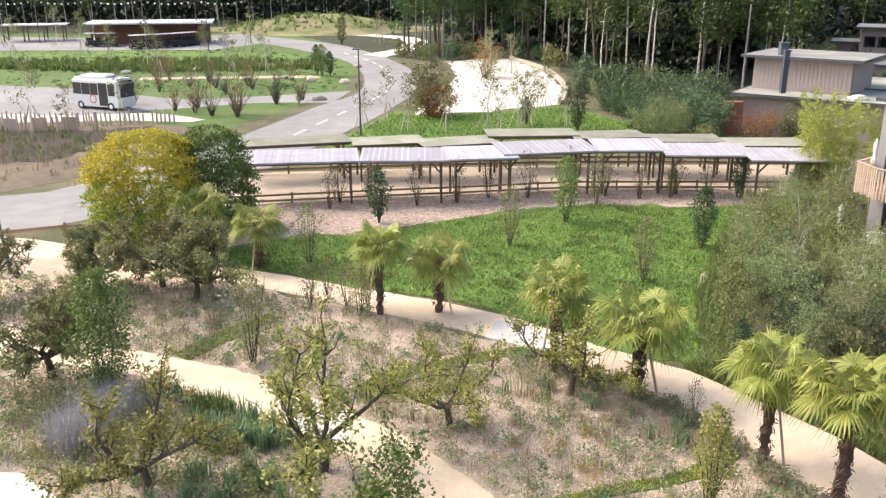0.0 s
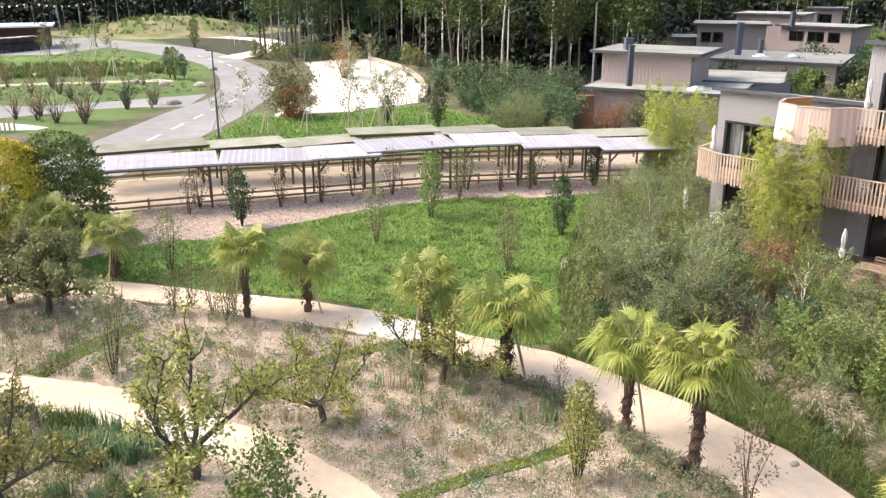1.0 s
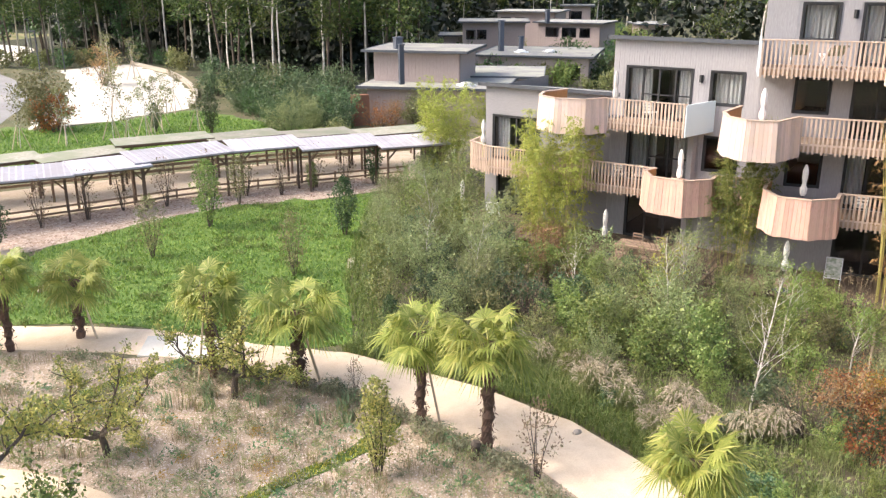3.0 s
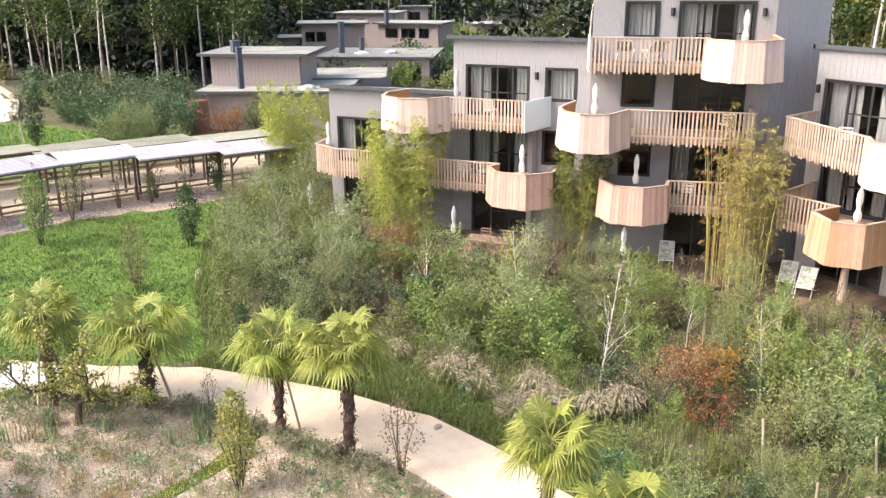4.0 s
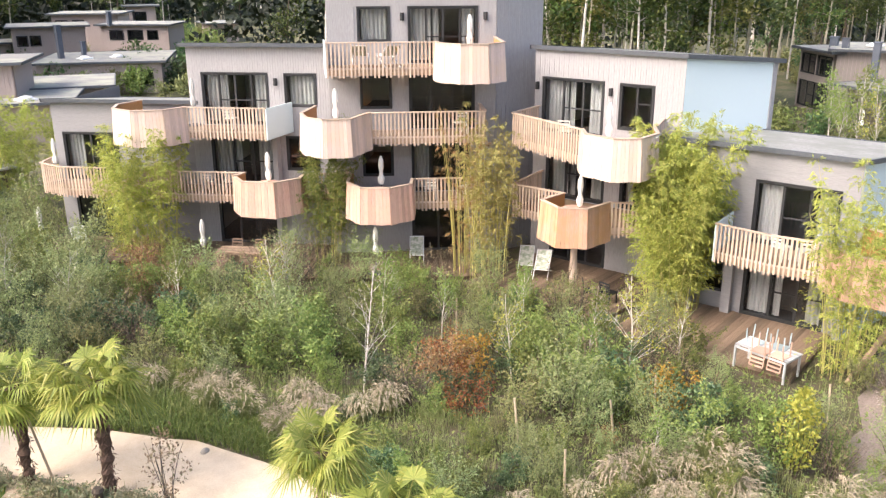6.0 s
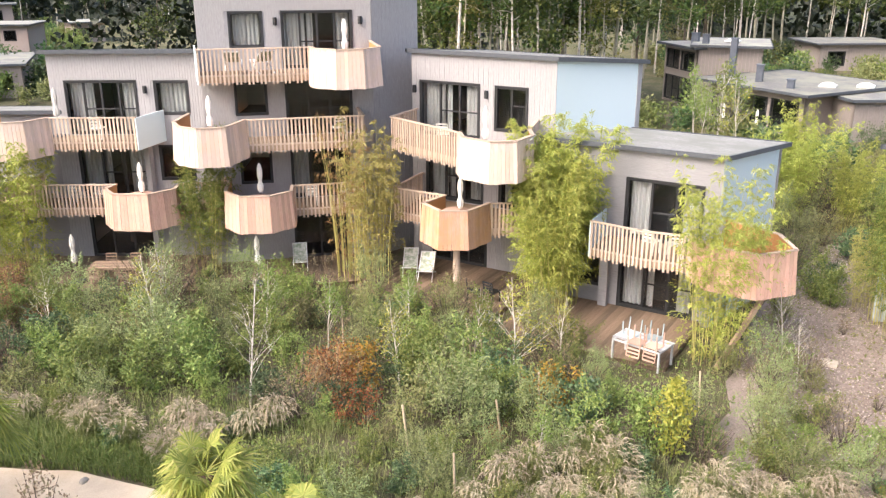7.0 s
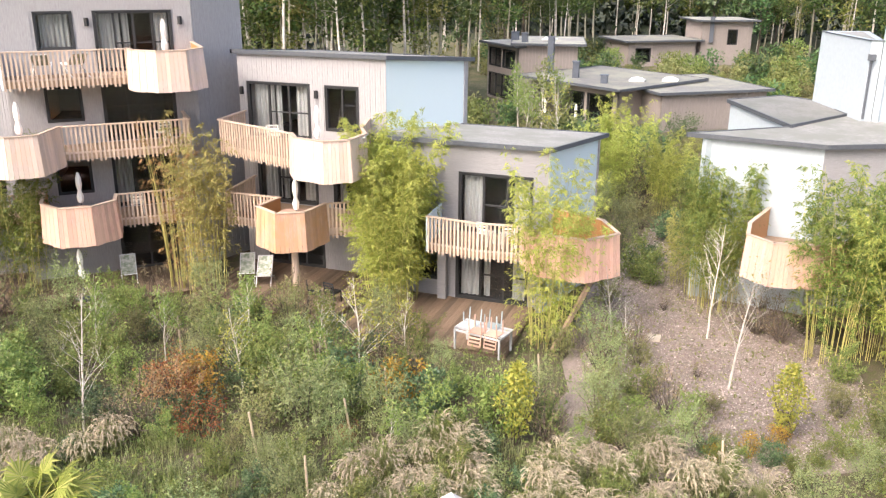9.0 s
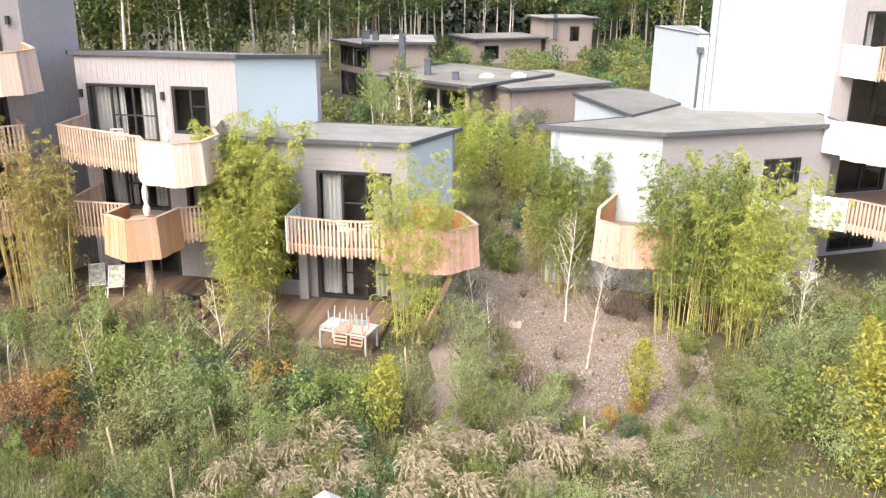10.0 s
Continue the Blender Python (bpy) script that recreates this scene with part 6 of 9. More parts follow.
for i, x, y, k in ((0, 24.2, 3.0, 0.5), (3, 24.8, 3.4, 0.8), (1, 23.0, 1.9, 0.5), (3, 22.4, 1.0, 0.7), (5, 21.8, 0.4, 0.5), (0, 21.2, 2.8, 0.6), (1, 20.4, 2.4, 0.55), (2, 22.8, -0.2, 0.4), (0, 19.9, 1.6, 0.5), (3, 20.8, 0.0, 0.55), (0, 22.6, 22.2, 0.7), (1, 23.4, 20.8, 0.65), (3, 24.0, 19.6, 0.8), (0, 24.6, 17.6, 0.7), (1, 24.2, 15.8, 0.65), (5, 24.9, 14.6, 0.6), (0, 24.6, 10.6, 0.65), (2, 25.2, 11.4, 0.6), (1, 24.4, 9.4, 0.55), (0, 21.4, 25.0, 0.75), (3, 22.0, 24.0, 0.8)):
    scrub.put(i, spin(x, y, 0, x * 77 + y * 31, k))
for i, x, y, k in ((0, 29.0, -6.3, 0.6), (1, 28.3, -7.6, 0.65), (0, 29.2, -8.4, 0.7), (5, 29.4, -9.6, 0.7), (0, 29.2, -10.8, 0.75), (4, 28.0, -9.2, 0.7), (1, 27.2, -10.2, 0.75), (0, 26.4, -8.4, 0.7), (4, 26.8, -6.6, 0.6), (0, 29.6, -11.9, 0.8), (2, 27.8, -5.6, 0.6), (0, 25.0, -7.0, 0.7), (1, 24.2, -8.6, 0.7)):
    scrub.put(i, spin(x, y, 0, x * 77 + y * 31, k))
for i, x, y, k in ((1, 20.73, 4.06, 0.41), (1, 19.69, 3.08, 0.36), (5, 20.43, 2.26, 0.38), (5, 20.01, 1.29, 0.29), (0, 20.44, 0.56, 0.48), (4, 20.58, -0.2, 0.34), (1, 20.14, -0.95, 0.32), (4, 20.71, -1.71, 0.4), (5, 20.12, -2.42, 0.38), (1, 21.08, -2.94, 0.33), (1, 21.81, -3.61, 0.47), (5, 21.61, -4.2, 0.37), (0, 22.99, -4.7, 0.43), (0, 24.52, -5.25, 0.32), (5, 23.83, -5.47, 0.29), (0, 20.39, -3.89, 0.46), (1, 21.81, -5.28, 0.38), (4, 23.26, -6.16, 0.44)):
    scrub.put(i, spin(x, y, 0, x * 77 + y * 31, k))
for x, y in scatter(rng, CLEAR, 8, 1.8):
    scrub.put(rng.choice([2, 3, 3]), spin(x, y, 0, rng.uniform(0, 360), rng.uniform(0.25, 0.45)))
reds = Kinds([
    make_shrub(41, "red_shrub", "shrub in red autumn leaf", L_RED, 1.5, 0.85, 750, 0.085, 12, "", 0.06, 32, tight=0.18, shoots=24),
    make_shrub(42, "orange_shrub", "shrub in orange autumn leaf", L_ORANGE, 1.3, 0.6, 700, 0.10, 8, "", 0.1, 20),
    make_column(43, "yellow_shrub", "upright shrub in bright yellow leaf", L_BIRCH, 2.4, 0.46, 1500, 0.11),
    make_shrub(45, "copper_shrub", "loose shrub in faded copper autumn leaf", L_COPPER, 2.0, 0.9, 1500, 0.09, 10, "", 0.06, 40, tight=0.18, shoots=26),
])
for i, x, y, s in ((0, 18.3, 14.6, 0.95), (0, 17.1, 12.8, 0.8), (0, 19.0, 15.0, 0.85), (3, 17.6, 14.0, 0.85), (0, 21.7, 60.2, 1.6), (3, 23.6, 62.6, 1.0), (1, 20.3, 8.4, 1.1), (1, 18.8, 13.9, 1.1), (1, 20.8, 10.6, 0.7), (1, 21.0, -1.2, 0.5), (1, 20.4, -0.4, 0.4), (1, 21.6, -1.9, 0.5), (3, 4.6, 100, 2.0), (2, 19.5, 4.7, 1.02), (2, 22.2, -2.1, 0.95), (3, 16.9, 28.3, 0.95), (3, 16.2, 27.4, 0.6), (0, 17.0, 26.6, 0.5), (0, 18.0, 9.0, 0.4)):
    reds.put(i, spin(x, y, 0, x * 57, s))
yb = make_shrub(44, "yellow_shrub", "broad shrub in yellow autumn leaf", L_BIRCH, 3.7, 1.3, 15000, 0.12, 8, "", 0.0, 120, tight=0.16, full=0.85, shoots=40, reach=0.4)
yb.matrix_basis = spin(19.9, -8.2)

birches = Kinds([make_birch(51, "young white birch almost without leaves", 4.0, 200, L_OLIVE), make_birch(52, "young white birch with a few yellow leaves", 3.6, 520, L_BIRCH), make_birch(53, "bare young birch with many upright twigs", 4.0, 90, L_OLIVE), make_birch(54, "thin leafy sapling in the scrub", 3.2, 900, L_FRESH, 0.08)])
for i, x, y, s in ((0, 16.2, 16.0, 1.0), (1, 21.1, 10.0, 1.05), (2, 24.7, -0.6, 1.12), (2, 28.3, 0.2, 1.1), (2, 26.6, 3.2, 0.75), (2, 25.6, 2.6, 0.55), (0, 12.8, 30.5, 0.75), (1, 18.0, 21.8, 0.9), (0, 14.6, 34.5, 0.8), (3, 20.5, 16.5, 0.8), (0, 13.4, 27.2, 0.75), (1, 19.5, 13.0, 0.8), (3, 17.4, 7.5, 0.55), (3, 15.9, 24.6, 0.9), (3, 20.2, 18.9, 0.9), (3, 22.4, 14.6, 0.8), (3, 21.6, 11.6, 0.9), (2, 19.0, 22.2, 0.8), (2, 26.5, -7.2, 0.9), (3, 58, 13, 1.9), (3, 60, 15, 1.7), (1, 55, 11, 1.5), (3, 56, 13.5, 1.5), (3, 61, 12.5, 1.6), (1, 23.4, 9.4, 0.65)):
    birches.put(i, spin(x, y, 0, x * 71 + y * 13, s))

# bamboo by the houses
bam = Kinds([
    make_bamboo(61, "tall arching green-yellow bamboo clump", L_BAMBOO, 7.4, 26, 0.75, 20000, 0.172, 0.85, 0.14, 0.52),
    make_bamboo(62, "narrow upright yellow bamboo clump", L_BAMBOO_DRY, 7.4, 30, 0.85, 9500, 0.165, 0.22, 0.1, 0.42),
    make_bamboo(63, "dense bushy yellow-green bamboo clump", L_BAMBOO, 6.6, 34, 1.25, 20000, 0.17, 0.4, 0.06, 0.5),
    make_bamboo(64, "upright dark green bamboo clump with pale canes", L_BAMBOO_GREEN, 6.6, 26, 0.8, 14000, 0.165, 0.34, 0.22, 0.5),
    make_bamboo(65, "slender feathery bamboo, thin and see-through", L_BAMBOO, 7.0, 18, 0.55, 8000, 0.16, 0.5, 0.03, 0.5),
    make_bamboo(66, "tall dry bamboo with reddish withered leaves", L_COPPER, 7.0, 16, 0.45, 1500, 0.13, 0.2, 0.1, 0.35),
    make_bamboo(67, "tall upright green-yellow bamboo clump", L_BAMBOO, 7.4, 26, 0.6, 20000, 0.172, 0.5, 0.14, 0.5),
])
for i, x, y, s, turn in ((2, 19.4, 31.2, 0.98, 0), (3, 23.3, 24.6, 0.8, 40), (1, 26.3, 18.6, 1.0, 10), (5, 25.9, 19.6, 1.13, 0), (5, 26.2, 19.9, 1.05, 130), (6, 27.6, 11.8, 1.04, 200), (6, 26.7, 11.1, 0.9, 120), (4, 26.6, 11.7, 0.72, 20), (6, 28.1, 11.2, 0.95, 310), (4, 25.9, 5.4, 1.0, 75), (4, 26.3, 4.9, 0.85, 195), (2, 20.0, 44.5, 0.95, 30), (2, 22.3, 42.0, 0.85, 90), (3, 27.6, -3.6, 1.02, 10), (3, 28.4, -4.9, 0.9, 50), (0, 27.6, -5.6, 0.9, 160), (3, 31.6, -0.1, 0.9, 20), (3, 32.3, 0.7, 0.82, 100), (3, 30.9, 0.3, 0.62, 200), (0, 42.8, 5.7, 0.78, 20), (0, 43.4, 3.4, 0.62, 140), (1, 33.4, 1.6, 0.5, 60), (4, 44.4, 5.6, 0.9, 110), (4, 18.9, 33.0, 0.7, 300)):
    bam.put(i, spin(x, y, 0, turn, s))

# palms
palms = Kinds([make_palm(71, "windmill palm with shaggy trunk, tied to stakes"), make_palm(72, "windmill palm with yellowing drooping fans", 2.8, 34, 0.70), make_palm(73, "small windmill palm with a low crown", 1.85, 27, 0.64)])
for i, x, y, s, turn in ((2, -7.7, 33.8, 1.1, 0), (2, -10.4, 35.2, 1.24, 60), (0, -2.4, 28.8, 1.02, 30), (2, -0.3, 29.0, 1.15, 80), (2, 5.4, 22.6, 1.3, 130), (1, 3.2, 24.2, 1.0, 10), (0, 7.8, 19.2, 1.02, 200), (1, 8.75, 17.15, 1.1, 250), (1, 10.35, 11.6, 0.92, 20), (2, 10.6, 9.5, 1.04, 100)):
    palms.put(i, spin(x, y, 0, turn, s))

# fruit trees
apples = Kinds([make_apple(81, "old apple tree with crooked limbs and thin foliage", L_APPLE, 3.0, 1.9, 4600, 0.11), make_apple(83, "leafy apple tree with rounded crown", L_OLIVE, 3.2, 1.8, 9500, 0.115, 6)])
for i, x, y, s, turn in ((1, -11.9, 23.8, 0.98, 20), (1, -9.3, 30.0, 1.0, 70), (0, -3.1, 18.8, 1.1, 155), (0, 0.0, 20.9, 0.8, 60), (0, 3.5, 22.7, 0.9, 200), (0, -7.1, 17.9, 0.92, 120), (1, -11.0, 31.6, 1.0, 10), (1, -13.4, 30.8, 0.85, 140), (1, -16.9, 29.6, 0.9, 200)):
    apples.put(i, spin(x, y, 0, turn, s))


# upright shrubs on the lawn's edge and in the beds
cols = Kinds([
    make_column(91, "upright_shrub", "upright leafy shrub beside the lawn", L_GREEN, 2.8, 0.55, 1500, 0.12, "upright shrubs of the lawn"),
    make_column(92, "upright_shrub", "upright shrub with thinning autumn foliage", L_OLIVE, 2.8, 0.6, 900, 0.11, "upright shrubs of the lawn"),
    make_column(93, "upright_shrub", "dark evergreen upright shrub on the lawn", L_DARK, 2.8, 0.55, 1800, 0.12, "upright shrubs of the lawn"),
    make_column(94, "upright_shrub", "sparse upright shrub, mostly bare stems", L_DRY, 2.4, 0.5, 380, 0.1, "upright shrubs of the lawn"),
    make_column(95, "upright_shrub", "upright yellow-green shrub in the bed", L_APPLE, 2.6, 0.42, 2200, 0.09, "upright shrubs of the lawn"),
    make_column(90, "upright_shrub", "tall dense evergreen column in the bed", L_HORNBEAM, 3.9, 0.85, 6500, 0.1, "upright shrubs of the lawn"),
])
for i, x, y, s, turn in ((1, -5.7, 34.1, 0.95, 0), (2, -3.3, 40.4, 1.0, 40), (1, 2.8, 36.8, 0.97, 90), (0, 5.8, 40.4, 1.18, 10), (1, 7.9, 44.1, 0.92, 70), (2, 11.2, 36.4, 1.0, 120), (1, 7.7, 32.1, 0.95, 200), (1, -3.1, 28.6, 0.7, 20), (3, -6.0, 43.0, 0.9, 10), (3, -1.5, 43.6, 1.0, 60), (3, 2.3, 45.3, 1.0, 120), (3, 10.4, 45.1, 0.95, 150), (3, -3.6, 29.2, 0.75, 60), (3, -4.4, 30.2, 0.7, 100), (1, -5.0, 29.6, 0.6, 10), (3, -2.9, 29.6, 0.8, 150), (3, -5.6, 44.2, 1.0, 33), (3, -3.9, 43.4, 1.0, 80), (3, 4.4, 45.2, 1.1, 200), (3, 0.6, 44.2, 1.05, 140), (3, 6.6, 46.0, 1.1, 50), (3, 8.6, 45.6, 1.0, 250), (3, 12.6, 46.0, 1.05, 10), (5, -9.7, 22.5, 1.0, 0), (1, -6.1, 24.9, 1.1, 45), (4, 5.9, 17.3, 1.0, 0), (3, 9.3, 15.6, 0.9, 0), (1, 9.2, 25.4, 0.8, 0), (0, 9.6, 27.2, 0.9, 40), (2, 8.9, 24.4, 0.6, 10), (3, 6.7, 21.4, 0.5, 10), (3, 14.2, 45.6, 1.0, 10), (2, 15.8, 45.4, 0.85, 70), (0, 12.2, 45.4, 0.6, 10), (2, 10.1, 65.6, 1.25, 0), (2, 6.4, 68.1, 0.8, 30), (0, -14.3, 101.7, 1.3, 10), (2, -15.0, 102.5, 1.25, 60), (2, -13.4, 102.0, 1.0, 60), (0, -17.0, 146, 1.6, 0), (0, -13.4, 79.4, 0.6, 0), (2, -15.6, 79.6, 0.7, 0)):
    cols.put(i, spin(x, y, 0, turn, s))
fb_ = make_shrub(96, "viburnum_shrub", "dark leathery shrub at the path's bend", L_HORNBEAM, 2.3, 0.95, 3200, 0.105, 11, "", 0.02, 60, aspect=0.6, tight=0.15, shoots=26)
fb_.matrix_basis = spin(-1.3, 15.9)
vb = make_shrub(97, "berry_shrub", "broad brown and green shrub on the verge", L_OLIVE, 4.2, 1.9, 3200, 0.22, 9, "", 0.05, 50)
vb.matrix_basis = spin(-1.3, 72.9)
vb = make_shrub(98, "berry_shrub", "rusty brown shrub beside the gravel lot", L_RED, 2.6, 1.2, 1400, 0.2, 9, "", 0.05, 40)
vb.matrix_basis = spin(-0.6, 71.4)
gb = make_shrub(99, "evergreen_shrub", "grey evergreen shrub by the bungalow wall", L_GREY, 2.4, 1.1, 1500, 0.18, 8, "", 0.05, 36)
gb.matrix_basis = spin(25.4, 62.0)
br = Kinds([make_shrub(100, "roadside_shrub", "bare brown twiggy shrub by the road", L_DRY, 2.8, 0.6, 320, 0.13, 20, "roadside shrubs", 0.1, 30, aspect=0.3), make_shrub(101, "roadside_shrub", "copper-leaved thin shrub by the road", L_COPPER, 2.6, 0.55, 330, 0.13, 16, "roadside shrubs", 0.1, 30, aspect=0.4)])
for x, y, s in ((-23.6, 75.4, 1.0), (-21.6, 74.4, 0.9), (-19.8, 72.9, 1.0), (-17.4, 72.0, 1.1), (-31, 93.8, 0.9), (-27, 92, 0.8), (-24, 91, 1.0), (-20, 90, 0.9), (-29, 88, 0.8), (-22, 87, 0.9), (-18, 93, 0.8), (-22.1, 77, 1.1), (-17.8, 73.5, 1.2), (-21, 92.8, 1.2), (-15.5, 79.4, 1.0), (-13.5, 81.9, 1.0), (-33.7, 104.6, 1.1), (-28.7, 79.4, 0.9), (-26, 96, 1.0), (-17, 97, 0.8), (-31, 98, 0.9)):
    br.put(int(abs(x * 7)) % 2, spin(x, y, 0, x * 31, s))


def make_staked_tree(seed, label, height=3.6):
    rng = np.random.default_rng(seed)
    ob = make_birch(seed, label, height, 420, L_OLIVE, 0.11, 0.02)
    ob.name = "staked_tree"
    ob["group"] = "young staked trees"
    for k in range(3):
        a = 2.1 * k + 0.3
        part("stake", Mesh().tube([(0.7 * math.cos(a), 0.7 * math.sin(a), 0), (0.1 * math.cos(a), 0.1 * math.sin(a), 1.6)], [0.035, 0.03], 5), M_STAKE, ob, "peeled wooden stake")
    return ob


stk = Kinds([make_staked_tree(111, "young staked tree on the grass verge"), make_staked_tree(112, "slim young tree held by stakes", 4.2)])
for i, x, y, s in ((0, -6.4, 66.5, 1.0), (1, -2.9, 65.6, 1.0), (0, 0.1, 65.6, 1.1), (1, 3.2, 66.1, 1.1), (0, 6.2, 67.1, 1.0), (1, -4.7, 70.0, 1.0), (0, 8.2, 76.0, 1.0), (1, -31.2, 64.9, 1.3), (0, -28.7, 64.9, 1.0), (1, -26.2, 70.0, 1.0), (0, -71, 140.5, 1.5), (1, -63.5, 143.8, 1.5), (0, -29, 130.6, 1.6), (1, -21.5, 104.6, 1.3), (0, -29.5, 118, 1.5), (1, -38, 112, 1.4), (0, -24, 99, 1.2), (1, -33, 101, 1.2), (0, -45, 118, 1.4), (1, -52, 126, 1.5), (0, -35, 128, 1.4), (1, -58, 118, 1.4), (0, -11, 150, 1.5), (1, 5, 98, 1.3), (0, 8, 104, 1.3), (0, 4.2, 64.9, 0.90), (1, 5.5, 66.1, 1.00), (0, 7.0, 70.0, 1.10), (1, 9.1, 77.6, 0.90), (0, 9.4, 67.4, 1.00), (1, 4.2, 77.6, 1.10)):
    stk.put(i, spin(x, y, 0, x * 53, s))

# plume grasses
pgr = Kinds([make_plume_grass(121, "ornamental grass with arching pale plumes", 1.25), make_plume_grass(122, "ornamental grass, soft beige and full", 1.0, 420, 150, 0.7)])
spots = [(13.8, 17.9), (14.3, 16.6), (15.1, 15.9), (13.2, 19.1), (13.4, 16.4), (13.2, 17.6), (14.6, 18.6), (14.0, 15.6), (12.8, 20.0), (13.9, 14.8), (17.7, 6.7), (17.9, 5.6), (18.4, 4.2), (18.9, 1.3), (18.6, 0.1), (16.8, 7.4), (17.7, 2.6), (18.2, -1.5), (17.2, 5.2), (17.0, 4.0), (16.6, 6.2), (18.3, 6.4), (17.6, 0.6), (17.4, -0.4), (16.6, 2.0), (16.2, 4.8), (18.6, 5.2), (18.0, 3.2), (16.2, 7.8), (12.4, 21.0), (11.9, 22.0), (15.7, 14.6)]
spots += [(16.0, 5.6), (17.0, 6.4), (17.4, 3.4), (16.8, 3.0), (18.9, 2.4), (19.2, 1.9), (19.6, 0.9), (18.2, 1.9), (17.4, 1.4), (16.9, 0.8), (16.2, 3.4), (15.4, 6.6), (15.8, 2.4), (18.9, -0.6), (17.2, -1.6), (14.6, 17.4), (13.5, 18.4), (14.9, 14.9), (12.9, 18.6), (13.2, 21.2), (13.8, 20.6), (12.2, 22.2)]
spots += scatter(np.random.default_rng(9), LOW, 8, 1.6)
PLUMED = [(13.4, 19.3), (13.3, 18.4), (13.0, 17.4), (12.7, 18.6), (13.0, 16.1), (13.2, 15.4), (13.4, 15.0), (12.9, 15.6), (12.9, 19.7)]
for k, (x, y) in enumerate(spots):
    if k % 7 not in (2, 5) and (y < 12 or k % 2):
        pgr.put(k + (y < 9), spin(x, y, 0, (k * 77) % 50 - 25, 0.72 + 0.3 * ((k * 37) % 10) / 10))

for k, (x, y) in enumerate(PLUMED):
    pgr.put(0, spin(x, y, 0, (k * 53) % 60 - 30, 0.7 + 0.05 * (k % 4)))

# undergrowth, lawn blades, bed plants: small things past counting
rng = np.random.default_rng(5)


def cloud_on(poly, n, height, avoid=(), clump=0.0):
    """Points over a plan polygon, in loose tufts, below a height that varies from place to place."""
    xs, ys = [p[0] for p in poly], [p[1] for p in poly]
    p = np.zeros((0, 2))
    while len(p) < n:
        q = np.column_stack([rng.uniform(min(xs), max(xs), 3 * n), rng.uniform(min(ys), max(ys), 3 * n)])
        ok = within(poly, q)
        for a in avoid:
            ok &= ~within(a, q)
        p = np.concatenate([p, q[ok]])
    p = p[:n]
    if clump:
        c = p[rng.integers(0, len(p), max(8, int(len(p) / clump)))]
        p = c[rng.integers(0, len(c), len(p))] + rng.normal(0, 0.16, (len(p), 2))
    h = height * (0.45 + 0.55 * np.array([noise.noise((x * 0.6, y * 0.6, 1.3)) for x, y in p]).clip(-0.7, 1))
    return np.column_stack([p, rng.uniform(0.02, 1, len(p)) ** 0.8 * h.clip(0.05)])


SCRUB_ALL = [(8.2, 24.8), (9.6, 31), (12, 35.5), (15.5, 42), (19, 44), (22, 40), (21, 33), (24, 26), (27, 21), (28, 14), (27, 6), (23.5, 4), (19, 3.2), (20, -4), (28, -5.2), (33, -9.5), (30, -17), (13, -17), (12.8, 4), (12.4, 15), (11.7, 18.2), (10, 21.3)]
ug = Mesh().quads(leaf_quads(rng, cloud_on(SCRUB_ALL, 22000, 0.95, BEDS_OFF + [TERRACE]), 0.12, 0.45))
solo("undergrowth", ug, L_GREEN, "tangled green undergrowth between the shrubs", "undergrowth", "stuff")
ug = Mesh().quads(leaf_quads(rng, cloud_on(SCRUB_ALL, 6000, 0.5, BEDS_OFF + [TERRACE]), 0.14, 0.5))
solo("undergrowth", ug, L_FRESH, "loose fresh undergrowth between the shrubs", "undergrowth", "stuff")
pts = np.concatenate([cloud_on(SCRUB_ALL, 11000, 0.1, BEDS_OFF + [TERRACE]), cloud_on(LOW, 13000, 0.1, (), 30)])
pts[:, 2] = 0
ug = Mesh().quads(blades(rng, pts, 0.7, 0.013, 0.8))
solo("wild_grass", ug, L_STRAW, "dry and green wild grass in the scrub", "grass", "stuff")
ug = Mesh().quads(leaf_quads(rng, cloud_on(LOW, 8000, 0.6, (), 30), 0.13, 0.5))
solo("undergrowth", ug, L_GREEN, "low green weeds between the grasses", "undergrowth", "stuff")
EDGE = [(8.2, 24.4), (10.2, 21.6), (11.8, 18), (12.4, 14.6), (12.5, 8), (14, 8), (13.8, 15), (13, 19), (11.2, 23), (9.2, 26)]
pts = cloud_on(EDGE, 9000, 0.1)
pts[:, 2] = 0
solo("edge_grass", Mesh().quads(blades(rng, pts, 0.5, 0.018, 0.9)), L_LUSH, "lush green grass along the path's edge", "grass", "stuff")
pts = cloud_on(LOW, 9000, 0.1, (), 40)
pts[:, 2] = 0
solo("edge_grass", Mesh().quads(blades(rng, pts, 0.5, 0.014, 0.9)), L_LUSH, "green arching grass tufts in the scrub", "grass", "stuff")
VERGE_IN = [(7.2, 24.4), (8.7, 22.4), (9.9, 20.8), (10.9, 18.9), (11.5, 17.5), (11.9, 16.0), (12.1, 14.5), (12.2, 10), (13.0, 10), (12.9, 14.6), (12.6, 16.3), (12.2, 18.0), (11.5, 19.6), (10.5, 21.6), (9.4, 23.2), (8.0, 25.2)]
pts = cloud_on(VERGE_IN, 8000, 0.1)
pts[:, 2] = 0
solo("verge_grass", Mesh().quads(blades(rng, pts, 0.36, 0.018, 0.95)), L_LUSH, "grass hanging over the path's edge", "grass", "stuff")
SEAM = [(7.9, 24.2), (9.2, 30.5), (11.4, 35.6), (14.2, 41.6), (15.2, 41.4), (12.8, 35.5), (10.9, 30), (9.9, 26), (10.6, 23.2), (9.2, 23.2)]
pts = cloud_on(SEAM, 5200, 0.1)
pts[:, 2] = 0
solo("seam_grass", Mesh().quads(blades(rng, pts, 0.38, 0.03, 0.9)), L_LUSH, "long grass between lawn and scrub", "grass", "stuff")
